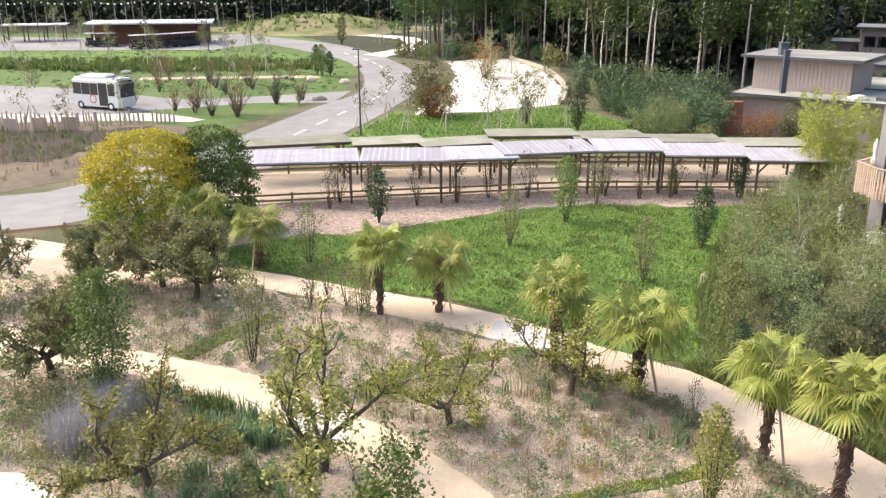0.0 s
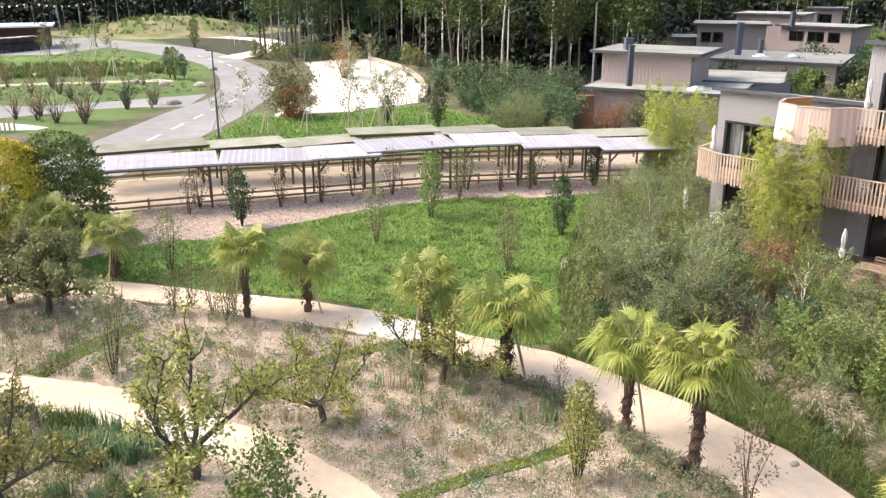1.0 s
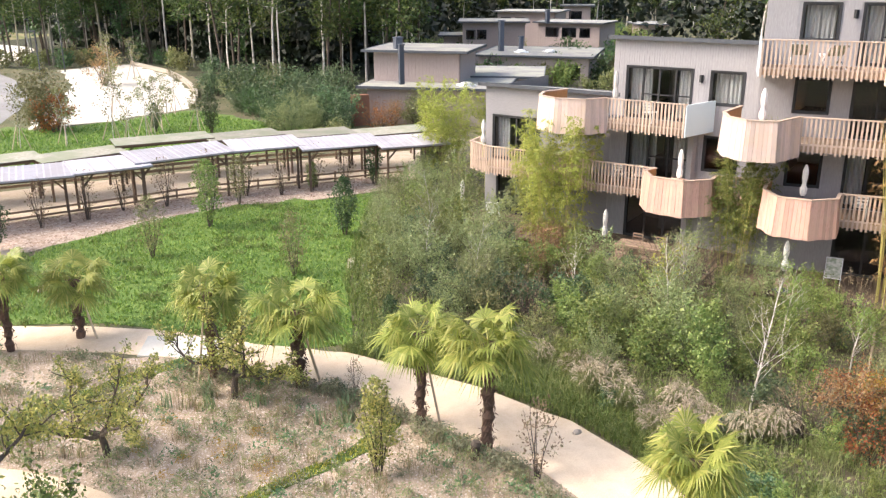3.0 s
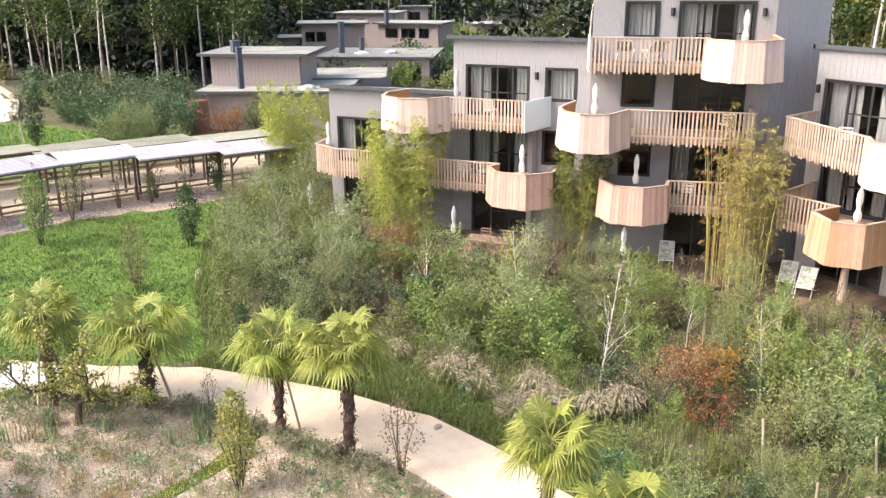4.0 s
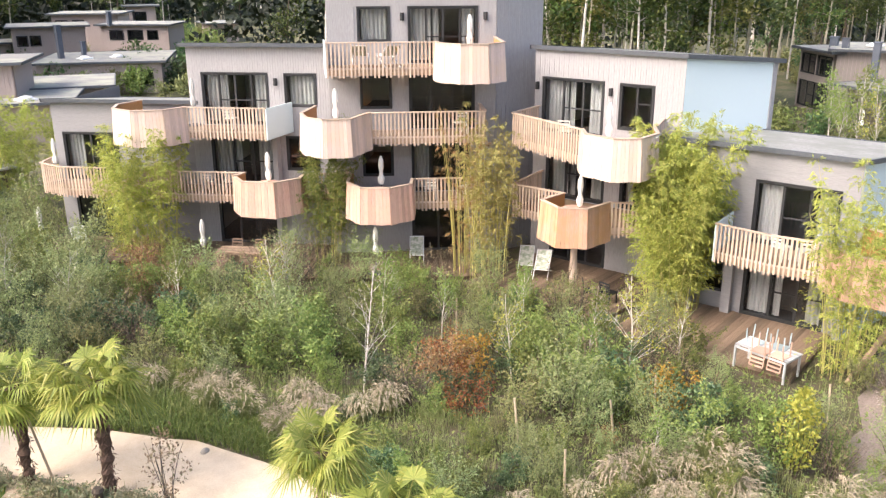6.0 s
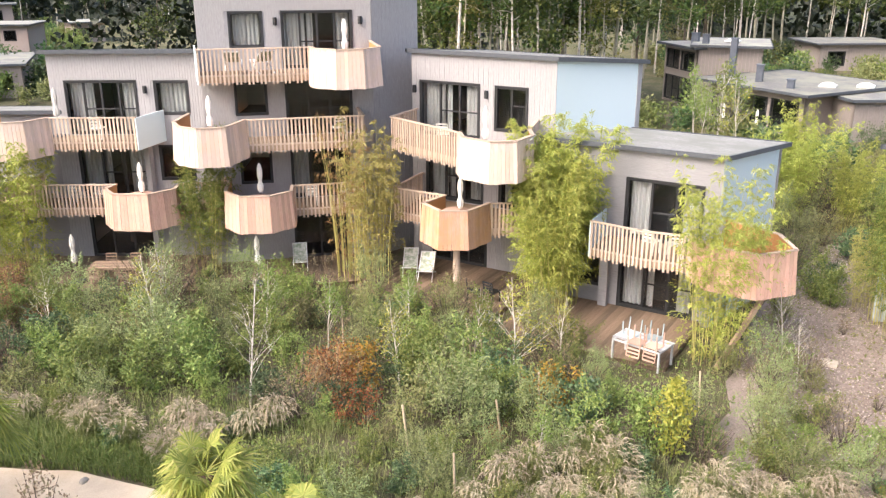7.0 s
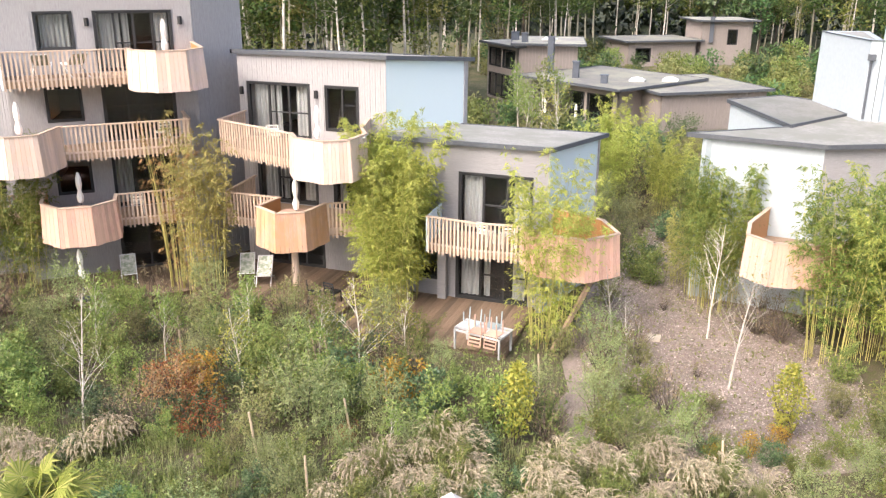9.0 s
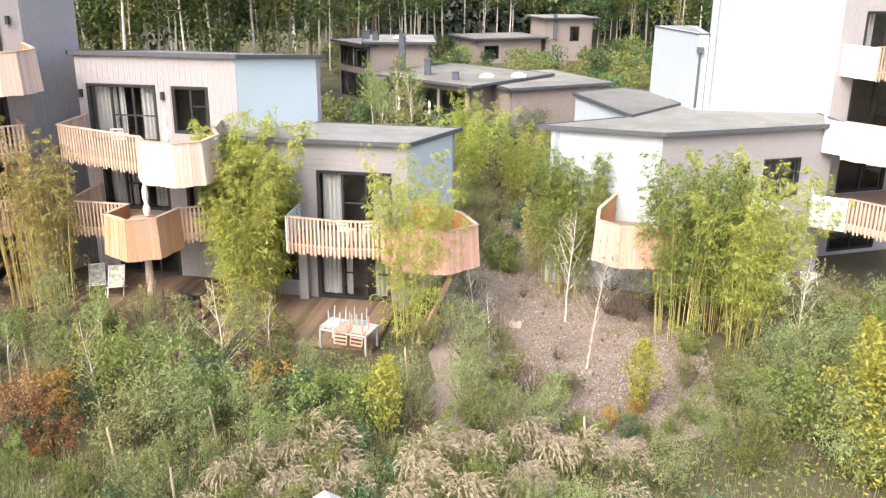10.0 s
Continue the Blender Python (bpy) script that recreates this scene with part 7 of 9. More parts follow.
pts = cloud_on(CLEAR, 5000, 0.4)
solo("litter_plants", Mesh().quads(leaf_quads(rng, pts * np.array([1, 1, 0.5]), 0.12, 0.5)), L_OLIVE, "weeds and fallen leaves on the clearing", "undergrowth", "stuff")
pts = cloud_on(CLEAR, 34000, 0.03)
pts[:, 2] = 0.02 + 0.01 * rng.random(len(pts))
solo("wood_chips", Mesh().quads(leaf_quads(rng, pts, 0.065, 0.5, 3.0)), leaf_material("pale_chips", [(0.12, 0.08, 0.06), (0.30, 0.22, 0.18), (0.52, 0.43, 0.38), (0.68, 0.60, 0.55)], 0.05, 0.9, 0.05), "pale wood chips and dead leaves", "mulch", "stuff")
MULCH_POLY = [(-13, 38), (-9.6, 36.5), (-8, 37.7), (-2.4, 39.5), (1.7, 41.7), (4.7, 43), (8, 43.8), (15, 43.6), (18, 44), (18, 47), (6.7, 47), (2.5, 46.2), (-4.5, 45), (-13, 43)]
pts = cloud_on(MULCH_POLY, 8500, 0.03)
pts[:, 2] = 0.02 + 0.01 * rng.random(len(pts))
solo("wood_chips", Mesh().quads(leaf_quads(rng, pts, 0.17, 0.5, 6.0)), leaf_material("mixed_chips", [(0.20, 0.13, 0.09), (0.46, 0.34, 0.26), (0.66, 0.54, 0.44), (0.78, 0.70, 0.60)], 0.05, 0.9, 0.05), "pale wood chips along the fence", "mulch", "stuff")
LAWN = [(-9.2, 34.3), (-9.4, 36.3), (-8, 37.5), (-6, 38), (-2.4, 39.3), (1.7, 41.5), (4.7, 42.8), (8, 43.6), (12, 43), (14.8, 43.4), (14.5, 41.5), (11.6, 35.5), (9.5, 31), (8.5, 27), (8.0, 24.3), (5.1, 26.1), (1.7, 29), (-2.2, 31.2), (-6.6, 33.1)]
pts = cloud_on(LAWN, 17000, 0.1)
pts[:, 2] = 0.015
solo("lawn_blades", Mesh().quads(blades(rng, pts, 0.14, 0.05, 0.9)), L_BLADE, "thick blades of the green lawn", "grass", "stuff")
pts = cloud_on(LAWN, 5200, 0.1, (), 26)
pts[:, 2] = 0.015
solo("lawn_clover", Mesh().quads(blades(rng, pts, 0.17, 0.05, 0.9)), L_LUSH, "darker clover tufts in the lawn", "grass", "stuff")
VERGE = [(-8, 58.5), (12, 58), (20, 58.5), (15, 68), (10.6, 77), (3.6, 74), (-2.3, 72), (-4.4, 74), (-7.0, 63.5)]
pts = cloud_on(VERGE, 9000, 0.1)
pts[:, 2] = 0.01
solo("verge_blades", Mesh().quads(blades(rng, pts, 0.2, 0.08, 0.9)), L_BLADE, "grass of the road verge", "grass", "stuff")
FIELD = [(-16, 84.5), (-10.5, 90), (-11, 104), (-15, 119), (-30, 140), (-36, 136), (-90, 133), (-90, 98), (-40, 93), (-26, 85)]
pts = cloud_on(FIELD, 12000, 0.1, (), 14)
pts[:, 2] = 0.0
solo("field_blades", Mesh().quads(blades(rng, pts, 0.22, 0.07, 0.9)), L_FIELD, "rough grass of the field", "grass", "stuff")

BERM = [(-90, 112), (-60, 108), (-34, 104.5), (-22, 106), (-17, 108), (-17, 117), (-30, 120), (-60, 118), (-90, 124)]
pts = cloud_on(BERM, 11000, 0.1, (), 9)
pts[:, 2] = 0.0
solo("tall_grass", Mesh().quads(blades(rng, pts, 0.85, 0.13, 0.6)), L_LUSH, "band of tall dark green grass in the field", "grass", "stuff")
MOUND = [(-44, 176), (-30, 172), (-12, 176), (-6, 186), (-26, 196), (-46, 188)]
pts = cloud_on(MOUND, 2600, 0.1, (), 8)
pts[:, 2] = 3.2 * np.clip(0.5 + 0.5 * np.cos(np.pi * np.clip(np.hypot((pts[:, 0] + 26) / 26, (pts[:, 1] - 185) / 17), 0, 1)), 0, 1) - 0.1
solo("mound_grass", Mesh().quads(blades(rng, pts, 0.8, 0.16, 0.7)), L_FIELD, "rough tufts on the grassy mound", "grass", "stuff")

GARDEN = [(-22, 33), (-15, 32.5), (-8.6, 31.6), (-2.9, 28.9), (2, 26.0), (6.3, 21.8), (9.0, 16.5), (9.6, 11), (-8, 11), (-22, 14)]
PATH2 = [(-18, 28.3), (-14.3, 27.3), (-10.3, 26), (-8.2, 25.1), (-6.3, 24.4), (-4.5, 23), (-2.7, 21.8), (-1.1, 20.4), (0, 19.2), (1.1, 17.8), (2, 16), (2.6, 13), (-0.4, 13), (-0.8, 16), (-1.6, 17.6), (-2.7, 19.2), (-3.7, 20), (-5.6, 21.3), (-7.9, 22.8), (-9.9, 23.8), (-14, 25), (-18, 26.2)]
OFF = [PATH2, [(-15, 19.2), (-10.2, 18.9), (-8.3, 17.4), (-8, 11), (-15, 11)]]


def tufts(name, n, per, spread, height, wide, material, label, poly=GARDEN, up=0.5):
    c = cloud_on(poly, n, 0.1, OFF)
    c[:, 2] = 0.0
    base = np.repeat(c, per, axis=0) + np.column_stack([rng.normal(0, spread, (n * per, 2)), np.zeros(n * per)])
    return solo(name, Mesh().quads(blades(rng, base, height, wide, up)), material, label, "plants", "stuff")


def mounds(name, n, per, r, h, size, material, label, poly=GARDEN, aspect=0.35, up=0.6):
    """Low rounded cushions of small leaves."""
    c = cloud_on(poly, n, 0.1, OFF)
    k = rng.uniform(0.6, 1.35, n)
    a, q = rng.uniform(0, 2 * np.pi, (n, per)), np.sqrt(rng.random((n, per)))
    x = c[:, :1] + np.cos(a) * q * r * k[:, None]
    y = c[:, 1:2] + np.sin(a) * q * r * k[:, None]
    z = 0.02 + h * k[:, None] * np.sqrt(1 - q * q * 0.9) * rng.random((n, per)) ** 0.5
    return solo(name, Mesh().quads(leaf_quads(rng, np.stack([x, y, z], -1).reshape(-1, 3), size, aspect, up)), material, label, "plants", "stuff")


mounds("lavender_plants", 1700, 36, 0.19, 0.3, 0.09, L_LAVENDER, "grey cut lavender cushions in the beds")
mounds("bed_cushions", 420, 46, 0.2, 0.32, 0.08, L_OLIVE, "olive low cushions in the beds")
mounds("bed_greens", 380, 46, 0.22, 0.34, 0.09, L_TEAL, "small green plants in the beds", aspect=0.5)
mounds("bed_greys", 700, 40, 0.22, 0.32, 0.09, L_GREY, "grey-green low plants in the beds")
tufts("dry_perennials", 850, 14, 0.10, 0.46, 0.014, L_DRY, "dry brown perennial stems in the beds")
tufts("bed_grass", 120, 16, 0.10, 0.3, 0.018, L_STRAW, "straw grass tufts in the beds")
mounds("bed_flowers", 12, 60, 0.25, 0.32, 0.07, L_ORANGE, "orange flowering cushions in the bed", [(-0.5, 18), (3.5, 18), (4.5, 21), (1, 22)])
tufts("iris_plants", 26, 24, 0.10, 0.6, 0.05, L_IRIS, "blue-green iris blades in the bed", [(-7.5, 17), (-3.5, 17.5), (-5, 22), (-8, 23.5)])
tufts("iris_plants", 16, 34, 0.12, 0.75, 0.05, L_IRIS, "tall blue-green iris clumps beside the path", [(-6.3, 21.3), (-4.2, 21.1), (-3.7, 19.8), (-6.0, 19.6)])
tufts("daylily_plants", 12, 60, 0.14, 0.6, 0.035, L_LUSH, "arching green day lily clumps at the path's edge", [(-7.4, 22.4), (-6.0, 21.9), (-5.5, 20.9), (-7.2, 21.3)])
tufts("iris_plants", 14, 18, 0.10, 0.5, 0.04, L_IRIS, "blue-green iris and yucca blades in the bed", [(1, 23), (3.6, 21.5), (6, 19.5), (7, 20.5), (4, 24)])
mounds("bed_greens", 150, 70, 0.34, 0.45, 0.10, L_OLIVE, "green perennials under the fruit trees", [(-14, 17), (-4, 15.5), (-4, 20), (-8.5, 23), (-14, 24)], 0.5)
mounds("edge_lavender", 60, 90, 0.26, 0.3, 0.1, L_LAVENDER, "grey lavender row along the path", [(6.2, 22.2), (7.2, 20.6), (8.1, 18.6), (9.2, 16.3), (8.8, 16), (7.7, 18.2), (6.8, 20.2), (5.8, 21.8)])
mounds("edge_lavender", 70, 80, 0.22, 0.28, 0.09, L_LAVENDER, "grey cushions on the gravel beside the path", [(1.2, 25.9), (3.1, 25.1), (4.7, 23.8), (6.3, 21.9), (7.3, 20.2), (8.2, 18.2), (9.0, 16.5), (9.5, 15), (9.7, 13), (9.2, 13), (8.9, 15), (8.4, 16.4), (7.7, 18.0), (6.8, 20.0), (5.8, 21.6), (4.2, 23.3), (2.6, 24.6)])
tufts("sage_plants", 16, 130, 0.24, 1.05, 0.014, L_BLUE, "hazy blue Russian sage in bloom", [(-10.6, 19.6), (-9.2, 19.4), (-8.7, 21.0), (-9.3, 22.4), (-10.4, 21.5)], 0.8)
tufts("bank_plants", 150, 14, 0.2, 0.5, 0.035, L_LUSH, "low olive weeds on the soil of the bank", [(-40, 66), (-33.7, 66.2), (-26, 65.8), (-22.2, 60.6), (-26, 54.4), (-40, 54)])
tufts("bank_plants", 170, 12, 0.15, 0.5, 0.03, L_DRY, "sparse dry planting on the earth bank", [(-48, 49), (-25, 48), (-20, 54), (-20, 64), (-30, 64), (-48, 62)])
# loose stone chips on the beds
pts = cloud_on(GARDEN, 40000, 0.03, OFF)
pts[:, 2] = 0.015 + 0.012 * rng.random(len(pts))
solo("stone_chips", Mesh().quads(leaf_quads(rng, pts, 0.062, 0.7, 5.0)), surface("slate_chip", (0.50, 0.42, 0.365), (0.72, 0.64, 0.575), 9, 2, 0.9, 0.2), "pinkish stone chips of the beds", "gravel", "stuff")
# grass strips between the beds
for k, (a, b) in enumerate(((((-11.6, 21.5), (-11.0, 22.4), (-10.4, 23.2)), ((-11.0, 21.2), (-10.5, 22.1), (-10.0, 22.9))), (((-8.8, 25.4), (-7.7, 27.2), (-6.4, 28.8)), ((-8.1, 25.0), (-7.0, 26.8), (-5.8, 28.4))), (((-2.95, 23.0), (-2.15, 23.8), (-1.3, 24.6), (2.6, 26.05)), ((-2.35, 22.5), (-1.5, 23.3), (-0.7, 24.1), (2.95, 25.6))), (((1.6, 17.3), (2.7, 17.75), (4.1, 18.25), (5.8, 18.8), (7.4, 20.1)), ((1.8, 16.9), (2.9, 17.35), (4.3, 17.85), (6.0, 18.4), (7.6, 19.6))))):
    strip("grass_strip", a, b, 0.03, M_FIELD, "narrow mossy grass strip between beds", "grass strip", 0.03, 24)
    l = resample(smooth_line(a), 160)
    r = resample(smooth_line(b), 160)
    s = rng.random((1100, 1))
    q = rng.integers(0, 160, 1100)
    base = np.column_stack([l[q] * s + r[q] * (1 - s), np.full(1100, 0.025)])
    solo("strip_blades", Mesh().quads(blades(rng, base, 0.08, 0.03, 0.8)), L_MOSS, "short mossy grass of the strip", "grass", "stuff")

# ---- shelters and fences ----


def shelter(a, b, depth, z0, z1, label, skin, ribs=True, braces=True):
    """An open timber shelter: posts, beams, a sloping sheet roof."""
    ob = thing("shelter", label, "shelter", "open shelters of the courtyard")
    m, L = edge_matrix(a, b), math.dist(a, b)
    rf = Mesh()
    n = int(L / 0.3) if ribs else 1
    tilt = math.atan2(z1 - z0, depth)
    mr = m @ Matrix.Translation((0, 0, z0)) @ Matrix.Rotation(tilt, 4, "X")
    dl = depth / math.cos(tilt)
    rf.box((-0.1, -0.25, 0), (L + 0.1, dl + 0.2, 0.04), mr)
    part("roof_sheet", rf, skin, ob)
    if ribs:
        for k in range(n + 1):
            part("rib", Mesh().box((k * L / n - 0.04, -0.26, 0.04), (k * L / n + 0.04, dl + 0.2, 0.052), mr), skin, ob)
    for y, z in ((0.15, z0), (depth - 0.15, z0 + (z1 - z0) * 0.95)):
        part("beam", Mesh().box((-0.05, y - 0.05, z - 0.2), (L + 0.05, y + 0.05, z - 0.03), m), M_POST, ob)
        for u in (0.35, L - 0.35):
            part("post", Mesh().box((u - 0.055, y - 0.055, 0.0), (u + 0.055, y + 0.055, z - 0.2), m), M_POST, ob)
            if braces:
                s = 1 if u < L / 2 else -1
                p, q = m @ Vector((u, y, z - 0.75)), m @ Vector((u + s * 0.5, y, z - 0.2))
                part("brace", Mesh().beam(p, q, 0.08), M_POST, ob)
    part("fascia", Mesh().box((-0.12, -0.28, z0 - 0.06), (L + 0.12, -0.25, z0 + 0.02), m), M_POST if not ribs else skin, ob)
    return ob


for a, b, z in (((-10.8, 43.1), (-4.6, 43.9), 2.35), ((-4.4, 43.9), (0.1, 44.0), 2.35), ((0.2, 44.1), (3.7, 44.6), 2.38), ((3.1, 44.9), (8.1, 45.9), 2.48), ((8.2, 45.9), (12.0, 46.0), 2.48), ((11.7, 45.0), (16.2, 44.9), 2.42), ((15.8, 43.8), (19.6, 43.6), 2.4)):
    shelter(a, b, 2.4, z, z + 0.1, "timber shelter with a pale corrugated roof", M_CORRUGATED)
for a, b, z in (((-12.0, 47.9), (-5.6, 49.6), 2.25), ((-5.2, 48.7), (-1.2, 49.6), 2.2), ((-1.2, 48.3), (3.0, 49.6), 2.2), ((2.6, 51.0), (7.9, 51.3), 2.3), ((7.7, 50.5), (12.0, 51.0), 2.25), ((11.9, 49.8), (16.2, 49.8), 2.2), ((15.9, 48.6), (20.8, 48.6), 2.2)):
    shelter(a, b, 2.2, z, z - 0.02, "timber shelter with weathered felt roof", M_GREENROOF, False)


def rail_fence(line, label, step=2.0, height=0.55, rails=(0.25, 0.5), post_w=0.11, rail_h=0.15):
    ob = thing("fence", label, "fence")
    pts = resample(line, max(2, int(sum(math.dist(p, q) for p, q in zip(line, line[1:])) / step) + 1))
    for p in pts:
        part("post", Mesh().box((p[0] - post_w / 2, p[1] - post_w / 2, 0), (p[0] + post_w / 2, p[1] + post_w / 2, height)), M_RAILWOOD, ob)
    for p, q in zip(pts, pts[1:]):
        for z in rails:
            m = edge_matrix(tuple(p), tuple(q))
            part("rail", Mesh().box((0, -0.09, z), (math.dist(p, q), -0.04, z + rail_h), m), M_RAILWOOD, ob)
    return ob


rail_fence([(-12.5, 43.3), (-8.1, 44.2), (-4.5, 44.9), (2.5, 46.1), (6.7, 47.0), (12.7, 47.0), (18.5, 47.0)], "low brown timber rail fence of the courtyard", 2.2, 0.6, (0.14, 0.44), 0.1, 0.1)
rail_fence([(-12, 50.6), (-5.1, 51.7), (-0.3, 52.2), (7.4, 53.0), (14.5, 53.0), (21, 52.6)], "far timber rail fence of the courtyard", 2.4, 0.75, (0.25, 0.55))
rail_fence([(-21.8, 36.2), (-18.4, 38.0), (-15.2, 38.6)], "short timber fence beside the road", 1.8, 0.7, (0.45,))

# kerb of the gravel lot
strip("lot_kerb", [(10.6, 79.4), (12.5, 91.4), (12.2, 107.7), (9.1, 122.2)], [(10.95, 79.2), (12.9, 91.4), (12.6, 108), (9.4, 122.6)], 0.4, M_STONE, "low pale kerb wall round the gravel lot", "kerb", 0.0, 40)

# ---- bungalows ----


def bungalow(label, a, b, depth, z, holes=(), roof=0.5, seed=1, clad=True, skin=None):
    skin = skin or M_BUNGALOW
    d = np.array(b) - np.array(a)
    d = d / np.linalg.norm(d)
    n = np.array([-d[1], d[0]])
    poly = [tuple(a), tuple(b), tuple(np.array(b) + n * depth), tuple(np.array(a) + n * depth)]
    ob = house("bungalow", label, poly, z, {0: list(holes)}, {}, (0.1,), skin, overhang=roof, thick=0.24, seed=seed)
    ob["category"] = "bungalow"
    for c in ob.children:
        if c.name.startswith("roof") and not c.name.startswith("roof_edge"):
            c.data.materials[0] = M_BUNGALOW_ROOF
    # raised boards on the front
    m, L = edge_matrix(poly[0], poly[1]), math.dist(a, b)
    cm = Mesh()
    k = 0
    while k * 0.3 < L - 0.3:
        u = k * 0.3
        if not any(h[0] - 0.1 < u + 0.3 and h[1] + 0.1 > u for h in holes):
            cm.box((u + 0.02, -0.03, 0.1), (u + 0.27, 0, z - 0.15), m)
        k += 1
    if clad and cm.n:
        tagged(part("cladding", cm, skin, ob), kind="stuff")
    return ob


def chimney(x, y, z0, z1, w=0.5):
    ob = thing("chimney", "slate blue metal chimney flue", "chimney", "chimneys of the bungalows")
    part("flue", Mesh().box((x - w / 2, y - w / 2, z0), (x + w / 2, y + w / 2, z1)), M_CHIMNEY, ob)
    part("cap", Mesh().box((x - w / 2 - 0.06, y - w / 2 - 0.06, z1), (x + w / 2 + 0.06, y + w / 2 + 0.06, z1 + 0.08)), M_CHIMNEY, ob)


bungalow("low brown timber bungalow with a flat roof", (22.4, 65.3), (30.9, 59.25), 9.0, 2.9, [], 0.7, 21)
bungalow("upper block of the brown timber bungalow", (24.0, 68.0), (29.7, 63.5), 6.0, 5.45, [], 0.8, 22)
bungalow("brown timber bungalow with pale flat roof", (32.3, 67.6), (37.2, 64.6), 7.0, 3.0, [(3.4, 5.0, 0.9, 2.2, 2, "none")], 0.9, 23)
bungalow("wide low brown bungalow with skylights", (41.4, 83.7), (50.4, 76.2), 11.0, 3.1, [(8.2, 10.8, 0.8, 2.2, 2, "none")], 0.5, 24)
bungalow("two-storey brown bungalow at the wood", (47.96, 101.6), (55.0, 98.0), 7.0, 5.5, [(0.5, 1.6, 3.4, 4.5, 1, "none"), (1.9, 3.0, 3.4, 4.5, 1, "none")], 0.6, 25)
bungalow("two-storey brown bungalow farther in the wood", (66.2, 127), (73.0, 120.4), 8.0, 5.5, [(0.6, 2.2, 3.4, 4.6, 2, "none"), (3.0, 4.6, 3.4, 4.6, 2, "none")], 0.7, 26)
bungalow("low brown bungalow beside the taller ones", (63.0, 108.4), (68.6, 101.3), 7.0, 4.8, [(1.2, 3.0, 2.9, 4.1, 2, "none"), (3.6, 5.6, 2.9, 4.1, 2, "none"), (6.2, 7.6, 2.9, 4.1, 1, "none")], 0.6, 27)
bungalow("small bungalow with a grey roof", (91, 122), (95.2, 120.2), 7.0, 3.1, [(1.0, 3.0, 0.8, 2.2, 2, "none")], 0.9, 28)
bungalow("red-brown timber lodge in the wood", (87.1, 140.5), (91.2, 137.9), 6.0, 5.6, [(1, 3.2, 3.0, 4.6, 2, "none")], 0.8, 29)
bungalow("small low annexe of the brown bungalow", (46.6, 104.4), (48.6, 103.4), 5.0, 3.7, [], 0.7, 35)
# wing and dark glazing added in place of a shaded recess
bungalow("added wing of dark openings for the bungalow's shaded recess", (79.7, 23.2), (75.75, 19.35), 4.0, 5.15, [(0.4, 2.6, 3.1, 4.7, 2, "none"), (3.0, 5.2, 3.1, 4.7, 2, "none"), (0.4, 5.2, 0.3, 2.4, 4, "none")], 0.6, 36, skin=M_BUNGALOW_SHADE)
bungalow("two-storey brown bungalow beyond the houses", (75.62, 19.14), (76.72, 14.05), 7.0, 5.4, [], 0.7, 30, skin=M_BUNGALOW_SHADE)
# wide dark openings stand in for the shaded porch
bungalow("low brown bungalow with grey roof and skylights", (71.2, 16.9), (66.3, 8.9), 9.0, 3.2, [(0.5, 3.0, 0.3, 2.5, 2, "none"), (3.4, 6.0, 0.3, 2.5, 2, "none"), (6.4, 8.9, 0.3, 2.5, 2, "none")], 1.1, 31, skin=M_BUNGALOW_SHADE)
bungalow("low bungalow block with a plain brown wall", (66.4, 5.6), (71.7, -1.9), 9.0, 2.95, [], 0.4, 32, skin=M_BUNGALOW_SHADE)
bungalow("far low bungalow with a grey roof", (109.7, 13.8), (114.7, 6.0), 7.0, 3.1, [(1, 3, 0.6, 2.2, 2, "none")], 0.7, 33, skin=M_BUNGALOW_SHADE)
bungalow("far two-storey bungalow in the trees", (115, 5.5), (117.6, -0.5), 6.0, 5.5, [(3.4, 4.6, 2.6, 4.4, 1, "none")], 0.7, 34, skin=M_BUNGALOW_SHADE)
chimney(24.46, 62.97, 3.23, 6.21, 0.36)
chimney(26.0, 67.6, 5.5, 6.4, 0.6)
chimney(45.37, 86.13, 2.81, 6.44, 0.50)
chimney(48.76, 87.70, 3.15, 4.52, 0.40)
chimney(63.56, 106.87, 4.67, 6.50, 0.50)
chimney(73.33, 15.73, 2.94, 6.27, 0.50)
chimney(70.81, 13.04, 2.89, 4.56, 0.50)
chimney(68.23, 10.29, 2.58, 3.89, 0.50)
chimney(78.43, 20.24, 5.15, 6.16, 0.60)
chimney(76.71, 18.89, 5.03, 6.22, 0.50)
chimney(115.42, 4.34, 2.84, 5.89, 0.50)
for x, y, z in ((29.4, 61.6, 3.0), (46.5, 83.6, 3.2), (49.5, 82.5, 3.2), (70.5, 8.0, 3.3), (71.6, 5.5, 3.3), (78.5, 17, 5.6)):
    sk = thing("skylight", "white domed skylight on the flat roof", "skylight", "skylights of the bungalows")
    part("kerb", Mesh().box((x - 0.6, y - 0.6, z), (x + 0.6, y + 0.6, z + 0.12)), M_METAL_WHITE, sk)
    part("dome", Mesh().tube([(x, y, z + 0.12), (x, y, z + 0.25), (x, y, z + 0.32)], [0.55, 0.45, 0.15], 8), M_METAL_WHITE, sk)
sh2 = Mesh().box((20.9, 64.2, 0), (22.2, 65.0, 2.4))
solo("privacy_screen", sh2, M_CORTEN, "red-brown board screen beside the bungalow", "screen")

